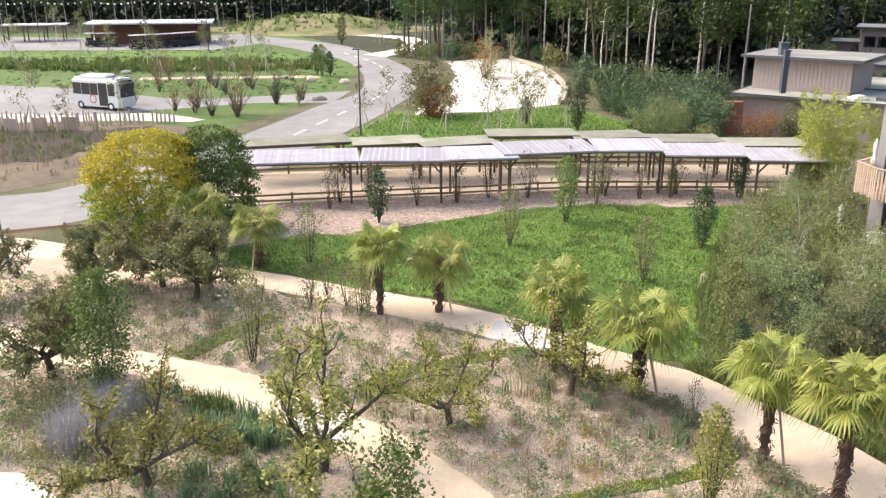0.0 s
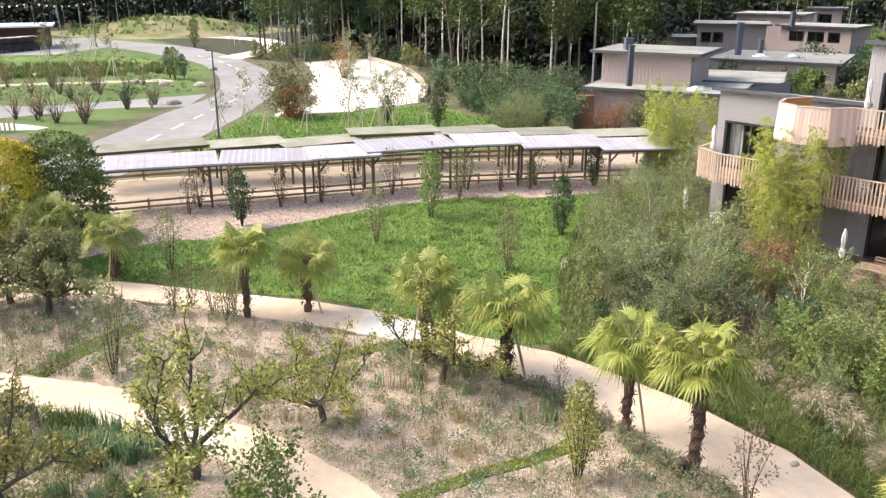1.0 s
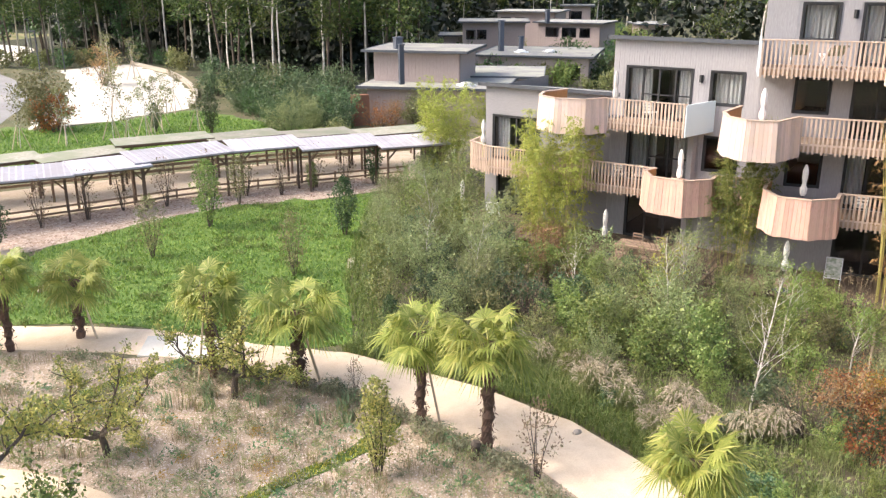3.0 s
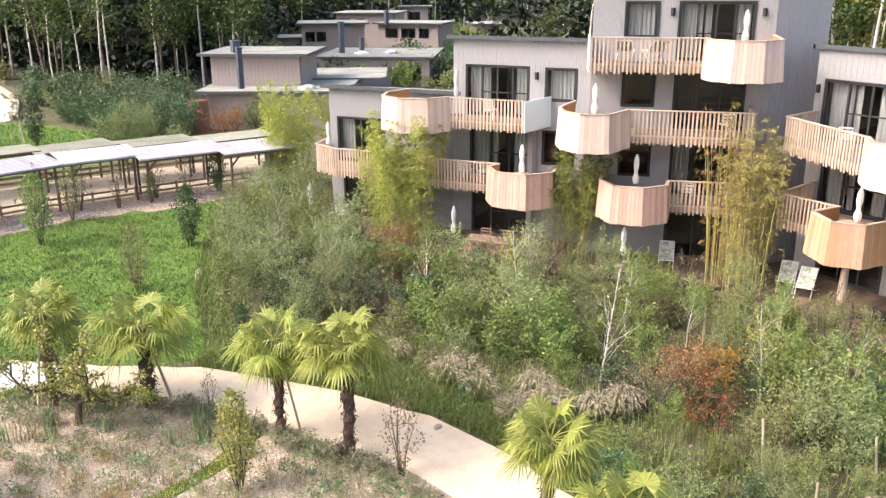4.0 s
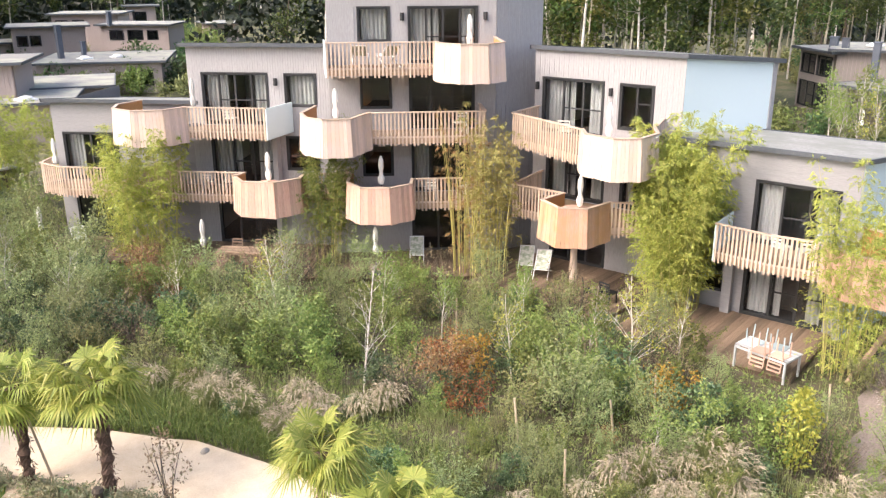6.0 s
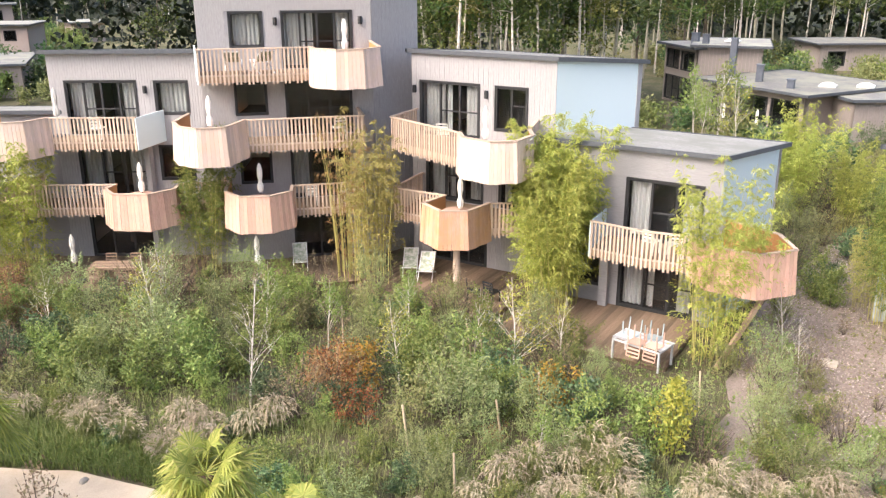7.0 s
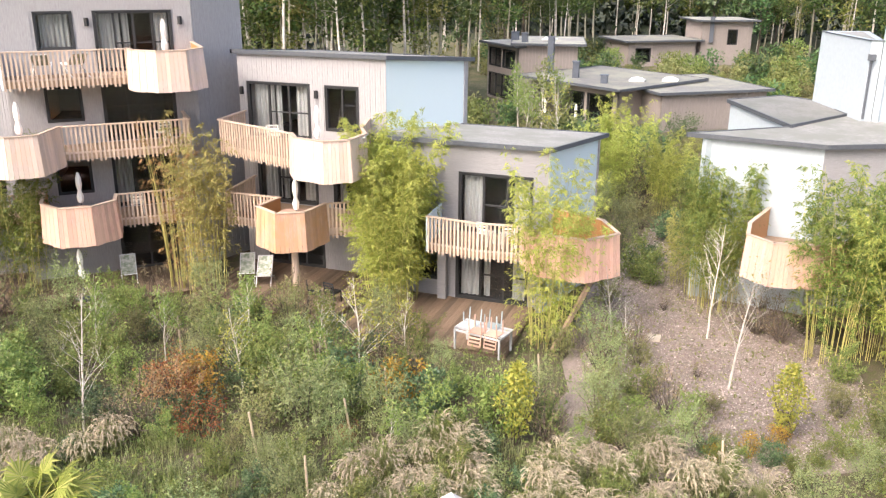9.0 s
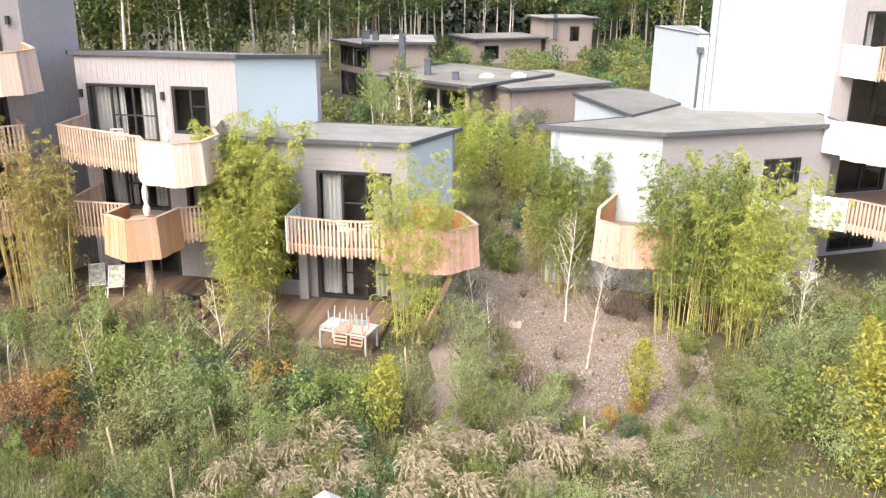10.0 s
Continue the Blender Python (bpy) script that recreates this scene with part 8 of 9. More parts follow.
# ---- car park side ----
hut = thing("cart_station", "timber cart station with a pale flat roof", "building")
hm_ = edge_matrix((-58.0, 144.5), (-39.5, 148.5))
part("wall", Mesh().box((0, 4, 0), (18.9, 4.25, 3.3), hm_), M_CORTEN, hut)
part("wall", Mesh().box((0, 4.25, 0), (0.25, 9, 3.3), hm_), M_CORTEN, hut)
part("counter", Mesh().box((4.0, 2.4, 0), (9.5, 3.9, 2.9), hm_), M_CORTEN, hut, "red-brown boarded kiosk front")
part("roof", Mesh().box((-1.0, -0.8, 3.35), (19.5, 9.5, 3.6), hm_), M_METAL_WHITE, hut, "pale flat roof")
for u in (0.2, 3.6, 10.0, 14.0, 18.6):
    part("post", Mesh().box((u - 0.12, -0.3, 0), (u + 0.12, -0.06, 3.35), hm_), M_POST, hut)
cp = thing("carport", "open timber carport with pale roof", "carport")
cm_ = edge_matrix((-76, 151.5), (-66.5, 154.5))
part("roof", Mesh().box((-0.4, -0.4, 2.7), (10.4, 5.4, 2.85), cm_), M_METAL_WHITE, cp)
for u in (0.2, 3.4, 6.6, 9.7):
    part("post", Mesh().box((u - 0.1, 0, 0), (u + 0.1, 0.2, 2.7), cm_), M_POST, cp)
    part("post", Mesh().box((u - 0.1, 4.8, 0), (u + 0.1, 5.0, 2.7), cm_), M_POST, cp)


def make_cart():
    ob = thing("golf_cart", "dark golf cart with a grey roof parked in a row", "golf cart", "parked golf carts")
    part("body", Mesh().box((-1.15, -0.58, 0.25), (1.15, 0.58, 0.62)).box((0.7, -0.5, 0.62), (1.12, 0.5, 0.9)), M_DARK, ob)
    part("seat", Mesh().box((-0.6, -0.5, 0.62), (0.0, 0.5, 0.78)).box((-0.72, -0.5, 0.7), (-0.58, 0.5, 1.15)), M_DARK, ob)
    part("roof", Mesh().box((-1.0, -0.6, 1.78), (0.95, 0.6, 1.84)), M_CORRUGATED, ob, "grey roof")
    for x in (-0.9, 0.85):
        for y in (-0.52, 0.52):
            part("post", Mesh().beam((x, y, 0.6), (x * 0.95, y, 1.78), 0.045), M_DARK, ob)
    for x in (-0.75, 0.78):
        for y in (-0.56, 0.56):
            part("wheel", Mesh().tube([(x, y - 0.08, 0.25), (x, y + 0.08, 0.25)], [0.25, 0.25], 10), M_DARK, ob)
    return ob


cart = Kinds([make_cart()])
for k, (x, y) in enumerate(((-57.5, 143.0), (-55.9, 143.2), (-54.3, 143.2), (-48.8, 138.4), (-47.6, 139.2), (-46.5, 140.2), (-45.4, 141.2), (-44.4, 142.3), (-43.4, 143.6), (-42.6, 145.0), (-41.8, 146.4))):
    cart.put(0, pose(x, y, 0.02, 0, 0, -60 + 3 * (k % 3)) @ Matrix.Diagonal((1.15, 1.15, 1.15, 1)))

# electric minibus
bus = thing("minibus", "white electric minibus with dark windows at the kerb", "bus", at=pose(-30.3, 76.9, 0.03, 0, 0, -24))
BL, BW, BH = 5.5, 2.08, 2.75


def rounded_box(lo, hi, r, steps=3):
    """A box with its upright and upper edges rounded."""
    bm = bmesh.new()
    bmesh.ops.create_cube(bm, size=1.0)
    for v in bm.verts:
        v.co = Vector([lo[i] + (v.co[i] + 0.5) * (hi[i] - lo[i]) for i in range(3)])
    bmesh.ops.bevel(bm, geom=[e for e in bm.edges if max(e.verts[0].co.z, e.verts[1].co.z) > lo[2] + 1e-4], offset=r, segments=steps, affect="EDGES")
    mb = Mesh()
    bm.verts.index_update()
    mb.add([tuple(v.co) for v in bm.verts], [[v.index for v in f.verts] for f in bm.faces])
    bm.free()
    return mb


part("body", rounded_box((-BL / 2, -BW / 2, 0.28), (BL / 2, BW / 2, BH), 0.22), M_BUS, bus, smooth=False)
part("roof_pod", rounded_box((-1.9, -0.75, BH - 0.02), (1.2, 0.75, BH + 0.22), 0.1), M_BUS, bus)
for u0, u1 in ((-2.5, -1.55), (-1.5, -0.55), (-0.5, 0.35), (1.55, 2.3)):
    for s in (-1, 1):
        part("side_window", Mesh().box((u0, s * (BW / 2 + 0.004) - 0.012, 1.3), (u1, s * (BW / 2 + 0.004) + 0.012, 2.3)), M_DARK, bus, "dark tinted window")
part("door", Mesh().box((0.45, -BW / 2 - 0.018, 0.4), (1.45, -BW / 2 + 0.01, 2.35)), M_DARK, bus, "dark glazed folding door")
part("windscreen", Mesh().box((BL / 2 - 0.015, -0.85, 1.15), (BL / 2 + 0.02, 0.85, 2.35)), M_DARK, bus, "dark windscreen")
part("display", Mesh().box((BL / 2 - 0.01, -0.7, 2.4), (BL / 2 + 0.022, 0.7, 2.6)), M_DARK, bus)
lm = Mesh()
for k in range(24):
    a0, a1 = 2 * math.pi * k / 24, 2 * math.pi * (k + 1) / 24
    lm.quads(np.array([[(-0.25 + r * math.cos(a), -BW / 2 - 0.02, 0.95 + r * math.sin(a)) for r, a in ((0.40, a0), (0.40, a1), (0.30, a1), (0.30, a0))]]))
part("emblem", lm, M_RED, bus, "round red emblem")
for x in (-1.75, 1.75):
    for s in (-1, 1):
        w_ = part("wheel", Mesh().tube([(x, s * (BW / 2 - 0.2), 0.36), (x, s * (BW / 2 + 0.03), 0.36)], [0.36, 0.36], 16), M_DARK, bus)
        part("rim", Mesh().tube([(x, s * (BW / 2 + 0.02), 0.36), (x, s * (BW / 2 + 0.045), 0.36)], [0.2, 0.18], 12), M_METAL_WHITE, w_)
for y in (-0.75, 0.75):
    part("headlight", Mesh().tube([(BL / 2 - 0.02, y, 0.75), (BL / 2 + 0.025, y, 0.75)], [0.13, 0.12], 10), M_METAL_WHITE, bus)


# lamp posts
def street_lamp(x, y, h):
    ob = thing("street_lamp", "slim dark steel street lamp with a flat head", "street lamp", "lamps along the road")
    part("pole", Mesh().tube([(x, y, 0), (x, y, h * 0.5), (x, y, h)], [0.075, 0.06, 0.045], 8), M_FASCIA, ob)
    part("head", Mesh().box((x - 0.42, y - 0.12, h - 0.05), (x + 0.1, y + 0.12, h + 0.04)), M_FASCIA, ob)
    part("base_plate", Mesh().box((x - 0.15, y - 0.15, 0), (x + 0.15, y + 0.15, 0.06)), M_FASCIA, ob)


for x, y, h in ((-6.3, 63.7, 6.3), (-1.5, 98, 6.0), (1.0, 116, 6.0), (-2.5, 124, 6.0), (-36, 134, 6.0)):
    street_lamp(x, y, h)
# dark pole at the garden's edge
solo("pole", Mesh().tube([(-17.6, 33.0, 0), (-17.75, 33.0, 2.5), (-17.9, 33.0, 5.2)], [0.06, 0.055, 0.05], 8), M_FASCIA, "slim dark leaning pole by the path", "pole")

# festoon lights in front of the wood
fl = thing("festoon_lights", "string of bulbs on poles before the wood", "string lights")
for k in range(5):
    x0, x1 = -78 + 9 * k, -69 + 9 * k
    part("pole", Mesh().tube([(x0, 150, 0), (x0, 150, 7.2)], [0.08, 0.06], 6), M_POST, fl)
    pts = [(x0 + 9 * s / 8, 150, 7.1 - 2.2 * (s / 8) * (1 - s / 8)) for s in range(9)]
    part("cable", Mesh().tube(pts, [0.02] * 9, 4), M_DARK, fl)
    for p in pts[1:-1]:
        part("bulb", Mesh().tube([(p[0], p[1], p[2] - 0.3), (p[0], p[1], p[2] - 0.12), (p[0], p[1], p[2] - 0.02)], [0.08, 0.17, 0.05], 6), M_METAL_WHITE, fl)
part("pole", Mesh().tube([(-33, 150, 0), (-33, 150, 7.2)], [0.08, 0.06], 6), M_POST, fl)


# boulders
def boulder(seed, x, y, s, label="pale rounded boulder beside the road"):
    bm = bmesh.new()
    bmesh.ops.create_icosphere(bm, subdivisions=2, radius=1.0)
    for v in bm.verts:
        k = 1 + 0.28 * noise.noise(v.co * 1.3 + Vector((seed * 3.1, 0, 0)))
        v.co = Vector((v.co.x * 1.25 * k, v.co.y * 0.9 * k, max(-0.5, v.co.z * 0.7 * k))) * s
    bm.verts.index_update()
    mb = Mesh().add([tuple(v.co) for v in bm.verts], [[v.index for v in f.verts] for f in bm.faces])
    bm.free()
    solo("boulder", mb, M_STONE, label, "boulder", group="boulders by the road", at=pose(x, y, 0.3 * s, 0, 0, seed * 40))


for k, (x, y, s) in enumerate(((-22.3, 112.3, 0.7), (-20.2, 112, 0.8), (-14.8, 96.3, 0.9), (-10.9, 94.8, 0.9), (-11.9, 81.9, 0.9), (-10.9, 110.9, 0.8), (-18.1, 98.9, 0.8), (-30.5, 107, 0.8), (-38, 104, 0.8))):
    boulder(k + 1, x, y, 0.6 * s)
boulder(20, -1.5, 34.4, 0.22, "small white stone on the lawn")
for k, (x, y, r) in enumerate(((10.2, 32.4, 0.2), (10.6, 31.9, 0.16), (10.0, 32.0, 0.14), (10.4, 32.9, 0.15), (10.7, 31.3, 0.13))):
    boulder(24 + k, x, y, r, "flat pale stone at the lawn's edge")
boulder(23, 11.3, 17.0, 0.12, "small dark stone on the path")

# play area palisade
pal = thing("palisade", "uneven larch palisade round the play area", "fence")
line = resample([(-36, 66.0), (-31.1, 64.9), (-28.9, 66.6), (-26.4, 68.1), (-23.7, 69.3), (-21.5, 69.2)], 46)
for k, p in enumerate(line):
    h = 0.75 + 0.45 * abs(math.sin(k * 1.7))
    if k % 7 != 3:
        part("pale", Mesh().tube([(p[0], p[1], 0), (p[0] + 0.03 * math.sin(k), p[1], h)], [0.075, 0.065], 6), M_SLAT, pal)
line2 = resample([(-37, 68.2), (-31.5, 67.4), (-28.0, 68.6)], 24)
for k, p in enumerate(line2):
    part("pale", Mesh().tube([(p[0], p[1], 0), (p[0], p[1], 0.9 + 0.3 * abs(math.cos(k * 2.1)))], [0.08, 0.07], 6), M_SLAT, pal)
for k in range(3):
    part("screen", Mesh().box((-33.6 + 2.1 * k, 65.2 + 0.4 * k, 0), (-32.6 + 2.1 * k, 65.32 + 0.4 * k, 1.0)), M_SLAT, pal, "larch board screen")


# ---- furniture ----
def make_parasol():
    ob = thing("parasol", "closed white canvas parasol on a dark pole", "parasol", "closed parasols")
    part("pole", Mesh().tube([(0, 0, 0.06), (0, 0, 2.3)], [0.024, 0.02], 8), M_FASCIA, ob)
    cv = Mesh()
    prof = [(0.95, 0.09), (1.05, 0.15), (1.25, 0.17), (1.42, 0.10), (1.5, 0.085), (1.75, 0.14), (2.05, 0.13), (2.22, 0.07), (2.3, 0.03)]
    n = 14
    v = [(0.8 * r * (1 + 0.16 * (k % 2)) * math.cos(2 * math.pi * k / n), 0.8 * r * (1 + 0.16 * (k % 2)) * math.sin(2 * math.pi * k / n), z) for z, r in prof for k in range(n)]
    cv.add(v, [(i * n + k, i * n + (k + 1) % n, (i + 1) * n + (k + 1) % n, (i + 1) * n + k) for i in range(len(prof) - 1) for k in range(n)] + [tuple(range(n))[::-1], tuple((len(prof) - 1) * n + k for k in range(n))])
    part("canopy", cv, M_CANVAS, ob, "furled white canvas")
    part("base", Mesh().box((-0.3, -0.3, 0), (0.3, 0.3, 0.06)), M_FASCIA, ob)
    return ob


def make_deckchair(material=None):
    """A folding chair with a slung canvas."""
    ob = thing("deck_chair", "folding deck chair with leaf print canvas", "deck chair", "deck chairs of the terraces")
    for x in (-0.3, 0.3):
        part("back_leg", Mesh().beam((x, 0.55, 0.02), (x, -0.55, 0.55), 0.035), M_METAL_WHITE, ob)
        part("long_rail", Mesh().beam((x * 0.94, -0.55, 0.02), (x * 0.94, 0.62, 1.05), 0.035), M_METAL_WHITE, ob)
    part("crossbar", Mesh().beam((-0.3, 0.62, 1.05), (0.3, 0.62, 1.05), 0.035), M_METAL_WHITE, ob)
    part("front_bar", Mesh().beam((-0.3, -0.55, 0.55), (0.3, -0.55, 0.55), 0.035), M_METAL_WHITE, ob)
    sm = Mesh()
    v = []
    for k in range(9):
        s = k / 8
        y, z = -0.55 + 1.17 * s, 0.55 + 0.5 * s - 0.95 * s * (1 - s)
        v += [(-0.26, y, z), (0.26, y, z)]
    sm.add(v, [(2 * k, 2 * k + 1, 2 * k + 3, 2 * k + 2) for k in range(8)])
    sm.add([(a, b, c - 0.012) for a, b, c in v], [(2 * k + 2, 2 * k + 3, 2 * k + 1, 2 * k) for k in range(8)])
    part("sling", sm, M_PRINT, ob, "pale leaf print canvas", smooth=True)
    return ob


def make_chair(material, label):
    ob = thing("garden_chair", label, "chair", "garden chairs")
    for x in (-0.21, 0.21):
        part("front_leg", Mesh().beam((x, -0.22, 0), (x, -0.2, 0.44), 0.032), material, ob)
        part("rear_leg", Mesh().beam((x, 0.26, 0), (x, 0.2, 0.44), 0.032), material, ob)
        part("back_post", Mesh().beam((x, 0.2, 0.44), (x, 0.28, 0.86), 0.03), material, ob)
    part("seat", Mesh().box((-0.24, -0.24, 0.43), (0.24, 0.23, 0.46)), material, ob)
    for z in (0.58, 0.7, 0.82):
        part("back_slat", Mesh().box((-0.21, 0.235 + (z - 0.58) * 0.18, z), (0.21, 0.255 + (z - 0.58) * 0.18, z + 0.06)), material, ob)
    return ob


def make_table(label, lx, ly, material, top):
    ob = thing("garden_table", label, "table")
    for k in range(int(ly / 0.12)):
        part("slat", Mesh().box((-lx / 2, -ly / 2 + k * 0.12 + 0.004, 0.71), (lx / 2, -ly / 2 + k * 0.12 + 0.114, 0.74)), top, ob)
    for x in (-1, 1):
        for y in (-1, 1):
            part("leg", Mesh().box((x * (lx / 2 - 0.06) - 0.03, y * (ly / 2 - 0.06) - 0.03, 0), (x * (lx / 2 - 0.06) + 0.03, y * (ly / 2 - 0.06) + 0.03, 0.70)), material, ob)
    part("apron", Mesh().ring(-lx / 2 + 0.05, lx / 2 - 0.05, -ly / 2 + 0.05, ly / 2 - 0.05, 0.03, -0.70, -0.63, Matrix(((1, 0, 0, 0), (0, 0, 1, 0), (0, -1, 0, 0), (0, 0, 0, 1)))), material, ob)
    return ob


M_BLUEGREY = surface("blue_grey_enamel", (0.30, 0.38, 0.41), (0.42, 0.50, 0.53), 9, 2, 0.45, 0.02)
M_SALMON = surface("pink_timber", (0.52, 0.32, 0.24), (0.64, 0.43, 0.34), 9, 2, 0.7, 0.1, 0.005, (1, 8, 8))

# terrace of the two-storey block: table with upturned chairs
M_PALEGREY = surface("pale_grey_enamel", (0.40, 0.41, 0.42), (0.52, 0.53, 0.54), 9, 2, 0.5, 0.02)
tb = make_table("pale grey garden table with upturned chairs on it", 1.75, 0.95, M_PALEGREY, M_PALEGREY)
tb.matrix_basis = pose(24.5, 7.1, 0.2, 0, 0, 78)
ch = Kinds([make_chair(M_BLUEGREY, "blue-grey metal garden chair put upside down on table"), make_chair(M_SALMON, "pink timber garden chair hung upside down on table")])
for i, x, y, turn in ((0, 24.76, 7.55, 80), (0, 24.8, 6.85, 84), (1, 24.24, 7.2, 262), (1, 24.2, 6.65, 258)):
    ch.put(i, pose(x, y, 0.2 + 0.74 + 0.46, 180, 0, turn))

par = Kinds([make_parasol()])
for (x, y), z in ((W4(1.2, 3.4), F2), (W4(0.2, 3.4), F1), (W3(-4.0, 2.0), F2), (W3(-2.3, 2.0), F1), (W2(2.1, 2.4), F1), (W3(1.3, 1.2), F3), (W1(-1.2, 0.7), F1), (W2(-1.6, 0.5), F2), (W2(-0.6, 3.2), F0), (W3(-2.6, 2.9), F0), (W1(-1.3, 2.4), F0), ((67.4, 14.75), 0.0), ((65.4, 11.9), 0.0)):
    par.put(0, pose(x, y, z, 0, 0, x * 91) @ Matrix.Diagonal((0.85, 0.85, 0.86, 1)))
dk = Kinds([make_deckchair()])
for (x, y), z, turn in (((27.6, 17.8), F0, -62), ((27.55, 17.0), F0, -66), (W3(-0.9, 1.4), F0, -50), (W1(0.2, 2.0), F0, -20), ((31.5, -7.9), F0, -80), ((31.7, -8.8), F0, -95), (W3(-3.0, 1.1), F3, 130), (W3(-1.9, 1.2), F3, 150)):
    dk.put(0, pose(x, y, z, 0, 0, turn) @ Matrix.Diagonal((1.0, 1.1, 0.82, 1)))
lg = thing("sun_lounger", "white canvas sun lounger with raised back on the bay", "lounger", at=pose(*W4(1.9, 3.1), F2, 0, 0, 15))
lv_ = [(x, y, z) for y, z in ((-0.95, 0.98), (-0.35, 0.78), (-0.1, 0.62), (0.9, 0.6)) for x in (-0.38, 0.38)]
part("canvas", Mesh().add(lv_ + [(x, y, z - 0.05) for x, y, z in lv_], [(2 * k, 2 * k + 1, 2 * k + 3, 2 * k + 2) for k in range(3)] + [(2 * k + 10, 2 * k + 11, 2 * k + 9, 2 * k + 8) for k in range(3)] + [(2 * k + 2, 2 * k + 10, 2 * k + 8, 2 * k) for k in range(3)] + [(2 * k + 1, 2 * k + 9, 2 * k + 11, 2 * k + 3) for k in range(3)] + [(0, 8, 9, 1), (7, 15, 14, 6)]), M_CANVAS, lg)
for x in (-0.34, 0.34):
    part("side_rail", Mesh().beam((x, -0.5, 0.56), (x, 0.9, 0.56), 0.04), M_METAL_WHITE, lg)
    for y in (-0.45, 0.8):
        part("leg", Mesh().box((x - 0.02, y - 0.02, 0), (x + 0.02, y + 0.02, 0.55)), M_METAL_WHITE, lg)
wc = Kinds([make_chair(M_CANVAS, "pale canvas balcony chair behind the railing")])
for (x, y), z, turn in ((W3(-0.3, 1.3), F1, 130), (W3(1.1, 1.3), F1, 160), (W2(-0.9, 1.2), F1, 120), (W2(0.0, 1.2), F1, 160), (W3(0.9, 1.2), F2, 150), (W2(0.2, 1.1), F2, 120), (W5(0.1, 1.3), F1, 80), (W5(0.9, 1.3), F1, 110), (W4(-1.6, 1.6), F2, 110)):
    wc.put(0, pose(x, y, z, 0, 0, turn))
for (W, u, v), z, r in (((W2, 2.1, 2.6), F1, 0.5), ((W4, 0.1, 3.5), F1, 0.5), ((W3, -2.4, 2.6), F1, 0.5), ((W3, -4.1, 2.6), F2, 0.5), ((W2, -2.9, 2.2), F2, 0.5)):
    x, y = W(u, v)
    rt = thing("round_table", "round larch balcony table in the bay", "table", "round balcony tables")
    part("tabletop", Mesh().tube([(x, y, z + 0.71), (x, y, z + 0.75)], [r, r], 18), M_SALMON, rt)
    part("pedestal", Mesh().tube([(x, y, z), (x, y, z + 0.05), (x, y, z + 0.1), (x, y, z + 0.71)], [0.28, 0.25, 0.05, 0.05], 10), M_FASCIA, rt)
dt = make_table("brown wooden dining table on the shaded terrace", 1.9, 0.9, M_RAILWOOD, M_RAILWOOD)
dt.matrix_basis = pose(*W2(1.0, 3.2), F0, 0, 0, -58)
bc = Kinds([make_chair(M_RAILWOOD, "brown wooden chair at the dining table")])
for u, v, turn in ((0.5, 2.5, -58), (1.5, 2.5, -58), (0.4, 3.9, 122), (1.5, 3.9, 122)):
    bc.put(0, pose(*W2(u, v), F0, 0, 0, turn))
sc = Kinds([make_chair(M_FRAME, "dark metal chair on the terrace deck")])
for (x, y), z, turn in ((W4(0.9, 3.6), F0, 30), (W4(1.5, 3.3), F0, 80), ((30.4, -6.1), F0, 60), ((30.0, -5.5), F0, 20)):
    sc.put(0, pose(x, y, z, 0, 0, turn))
# plant boxes on the balcony bay
for (W, u, v), z, s in (((W3, -3.6, 1.4), F2, 0.55), ((W3, -3.0, 1.0), F2, 0.5), ((W5, 0.9, 0.7), F1, 0.4)):
    x, y = W(u, v)
    pp = make_shrub(int(201 + u * 3), "potted_plant", "leafy potted plant on the balcony bay", L_GREEN, 1.5, 0.6, 420, 0.1, 6, "", 0.2, 16)
    part("pot", Mesh().tube([(0, 0, 0), (0, 0, 0.5)], [0.3, 0.38], 12), M_CORTEN, pp)
    pp.matrix_basis = spin(x, y, z, 0, s)
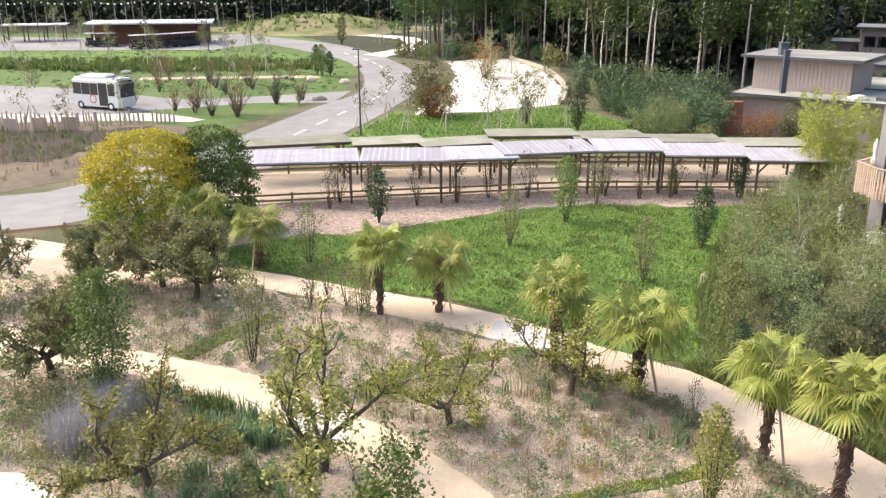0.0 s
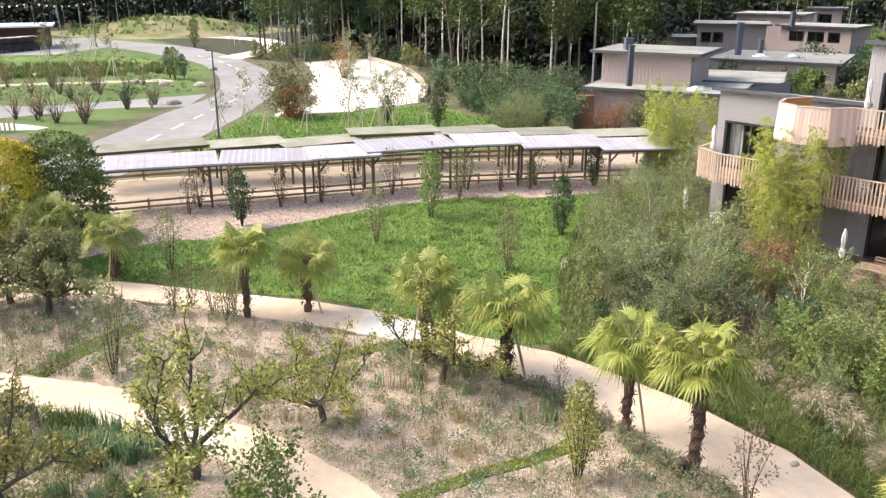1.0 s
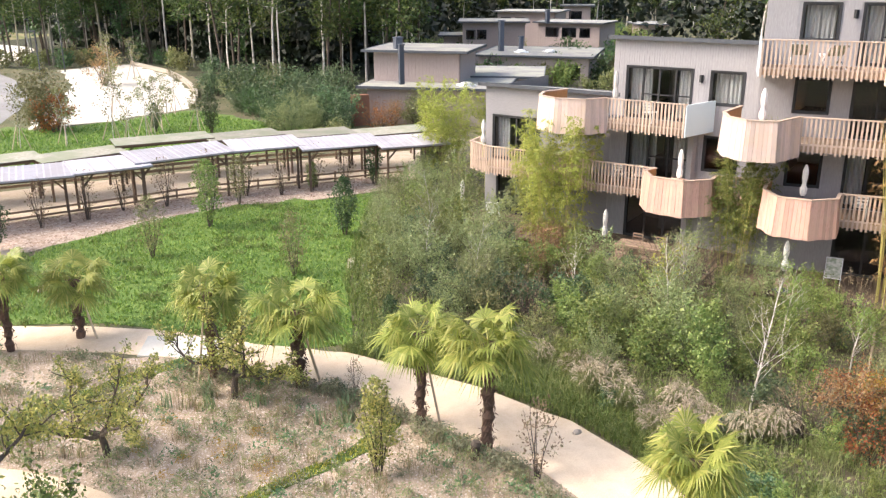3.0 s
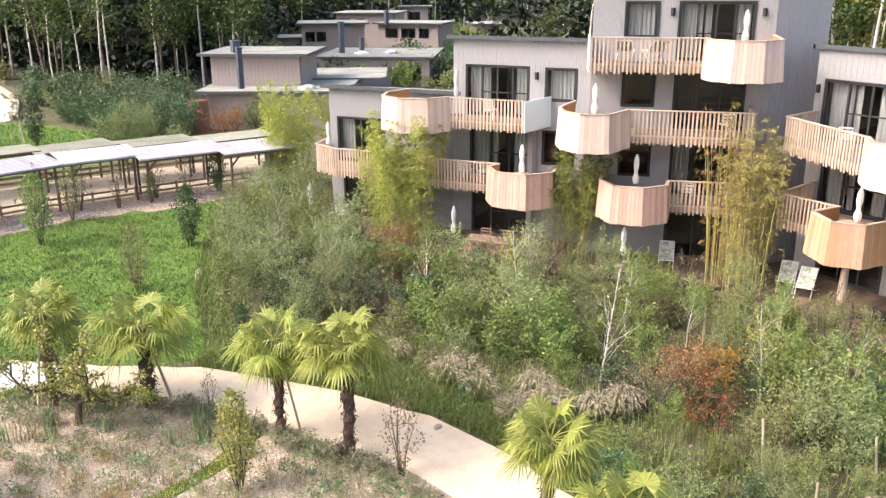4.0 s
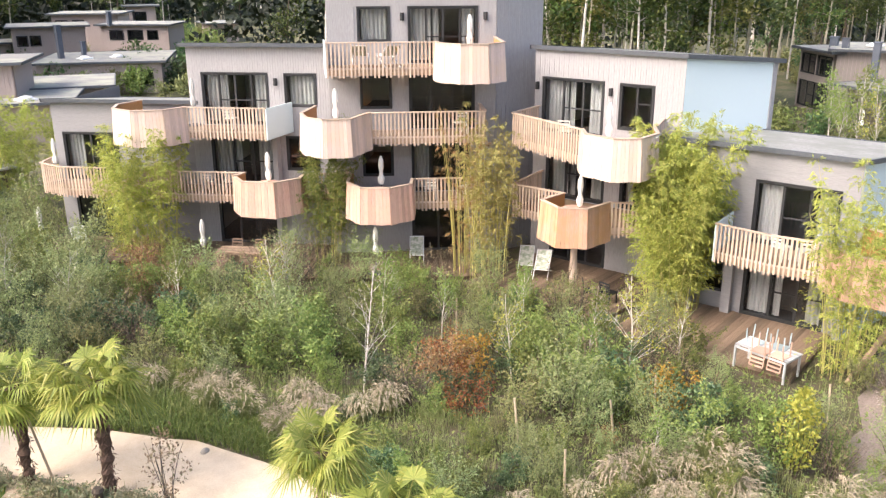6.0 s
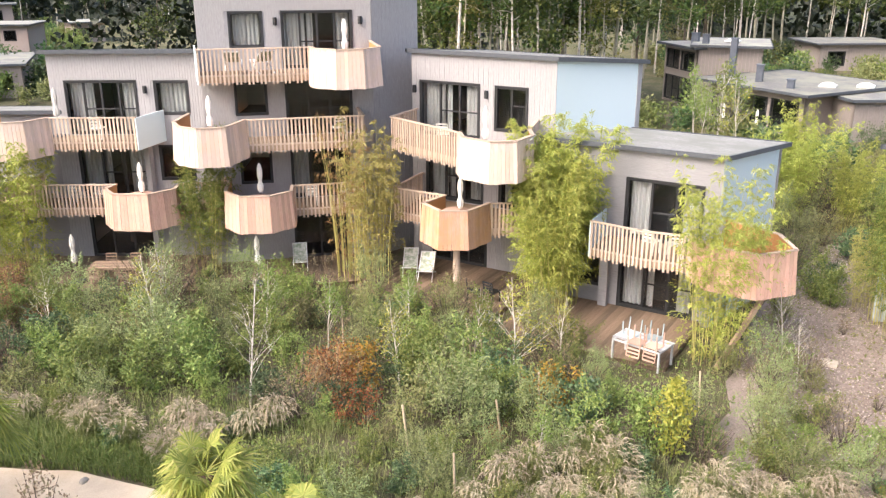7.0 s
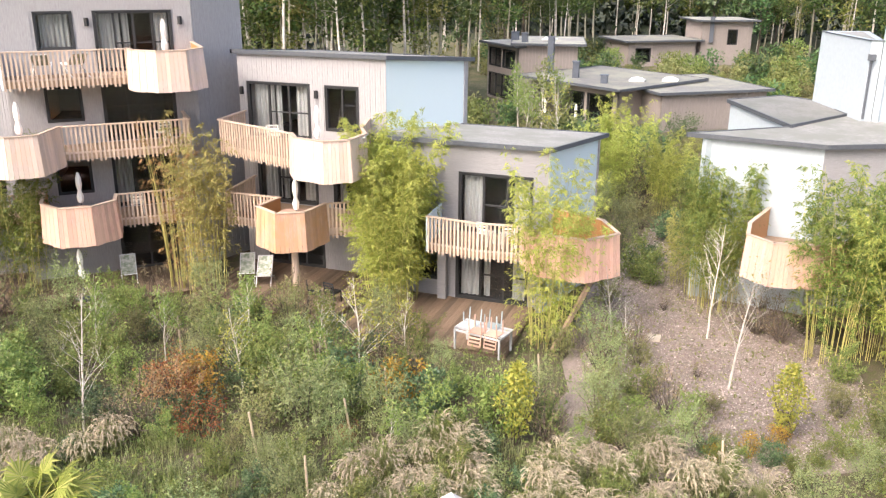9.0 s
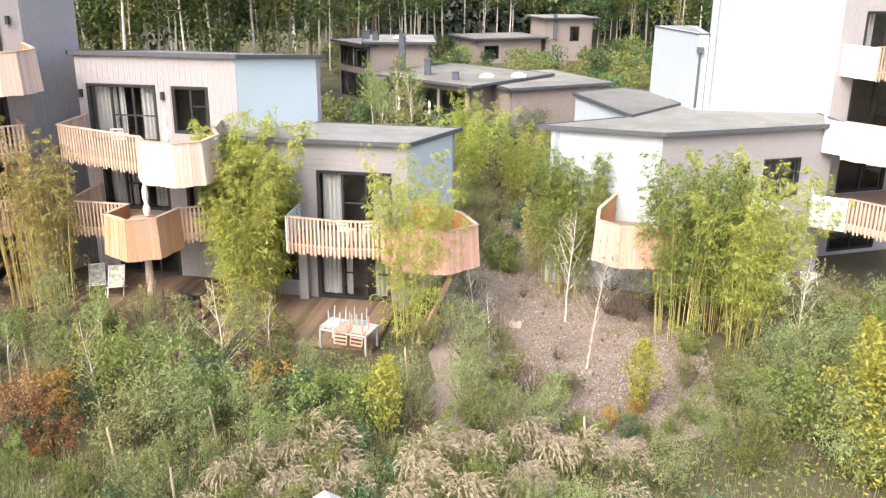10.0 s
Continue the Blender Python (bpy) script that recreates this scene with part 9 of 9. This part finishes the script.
# wall lamps beside the upper windows
for W, us, z in ((W2, (1.9,), 7.2), (W3, (2.05, -1.3), 9.9), (W4, (-3.85, -0.55), 7.2)):
    for u in us:
        x, y = W(u, 0.08)
        solo("wall_lamp", Mesh().box((x - 0.06, y - 0.06, z), (x + 0.06, y + 0.06, z + 0.3)), M_FRAME, "small dark wall lamp beside a window", "wall lamp", group="wall lamps")
# slanting timber under the corner bay, garden stakes, stepping slab, small tent-like top
solo("timber_prop", Mesh().beam((25.4, 5.0, 0.0), (26.4, 3.9, 2.55), 0.13), M_RAILWOOD, "slanting brown timber prop under the bay", "prop")
solo("paving_slab", Mesh().box((27.45, 1.7, 0.016), (27.95, 2.15, 0.08)), M_STONE, "pale paving slab lying on the litter", "slab")
for k, (x, y, h) in enumerate(((16.3, 10.6, 1.6), (20.8, 16.1, 1.5), (21.2, 11.0, 1.6), (20.0, 8.6, 1.3), (18.4, 9.0, 1.2), (22.8, 4.8, 1.1), (19.6, -0.6, 1.2), (15.2, 8.6, 1.3), (22.2, 12.0, 1.3), (21.7, 5.0, 1.0))):
    solo("stake", Mesh().tube([(x, y, 0), (x - 0.12 * (-1) ** k, y + 0.1, h)], [0.035, 0.03], 6), M_STAKE, "weathered grey plant stake in the scrub", "stake", group="plant stakes in the scrub")
tp = thing("garden_lantern", "white pointed canvas top rising from grass", "lantern")
part("canopy", Mesh().add([(-0.35, -0.35, 1.1), (0.35, -0.35, 1.1), (0.35, 0.35, 1.1), (-0.35, 0.35, 1.1), (0, 0, 1.55)], [(0, 1, 4), (1, 2, 4), (2, 3, 4), (3, 0, 4), (3, 2, 1, 0)]), M_CANVAS, tp)
part("pole", Mesh().tube([(0, 0, 0), (0, 0, 1.15)], [0.04, 0.04], 6), M_POST, tp)
tp.matrix_basis = pose(14.75, 4.9, 0, 0, 0, 20)
st = Mesh().tube([(8.35, 17.0, 0), (8.35, 17.0, 0.42), (8.37, 17.0, 0.5)], [0.16, 0.14, 0.1], 9)
solo("tree_stump", st, M_BARK, "short dark stump beside a palm", "stump")
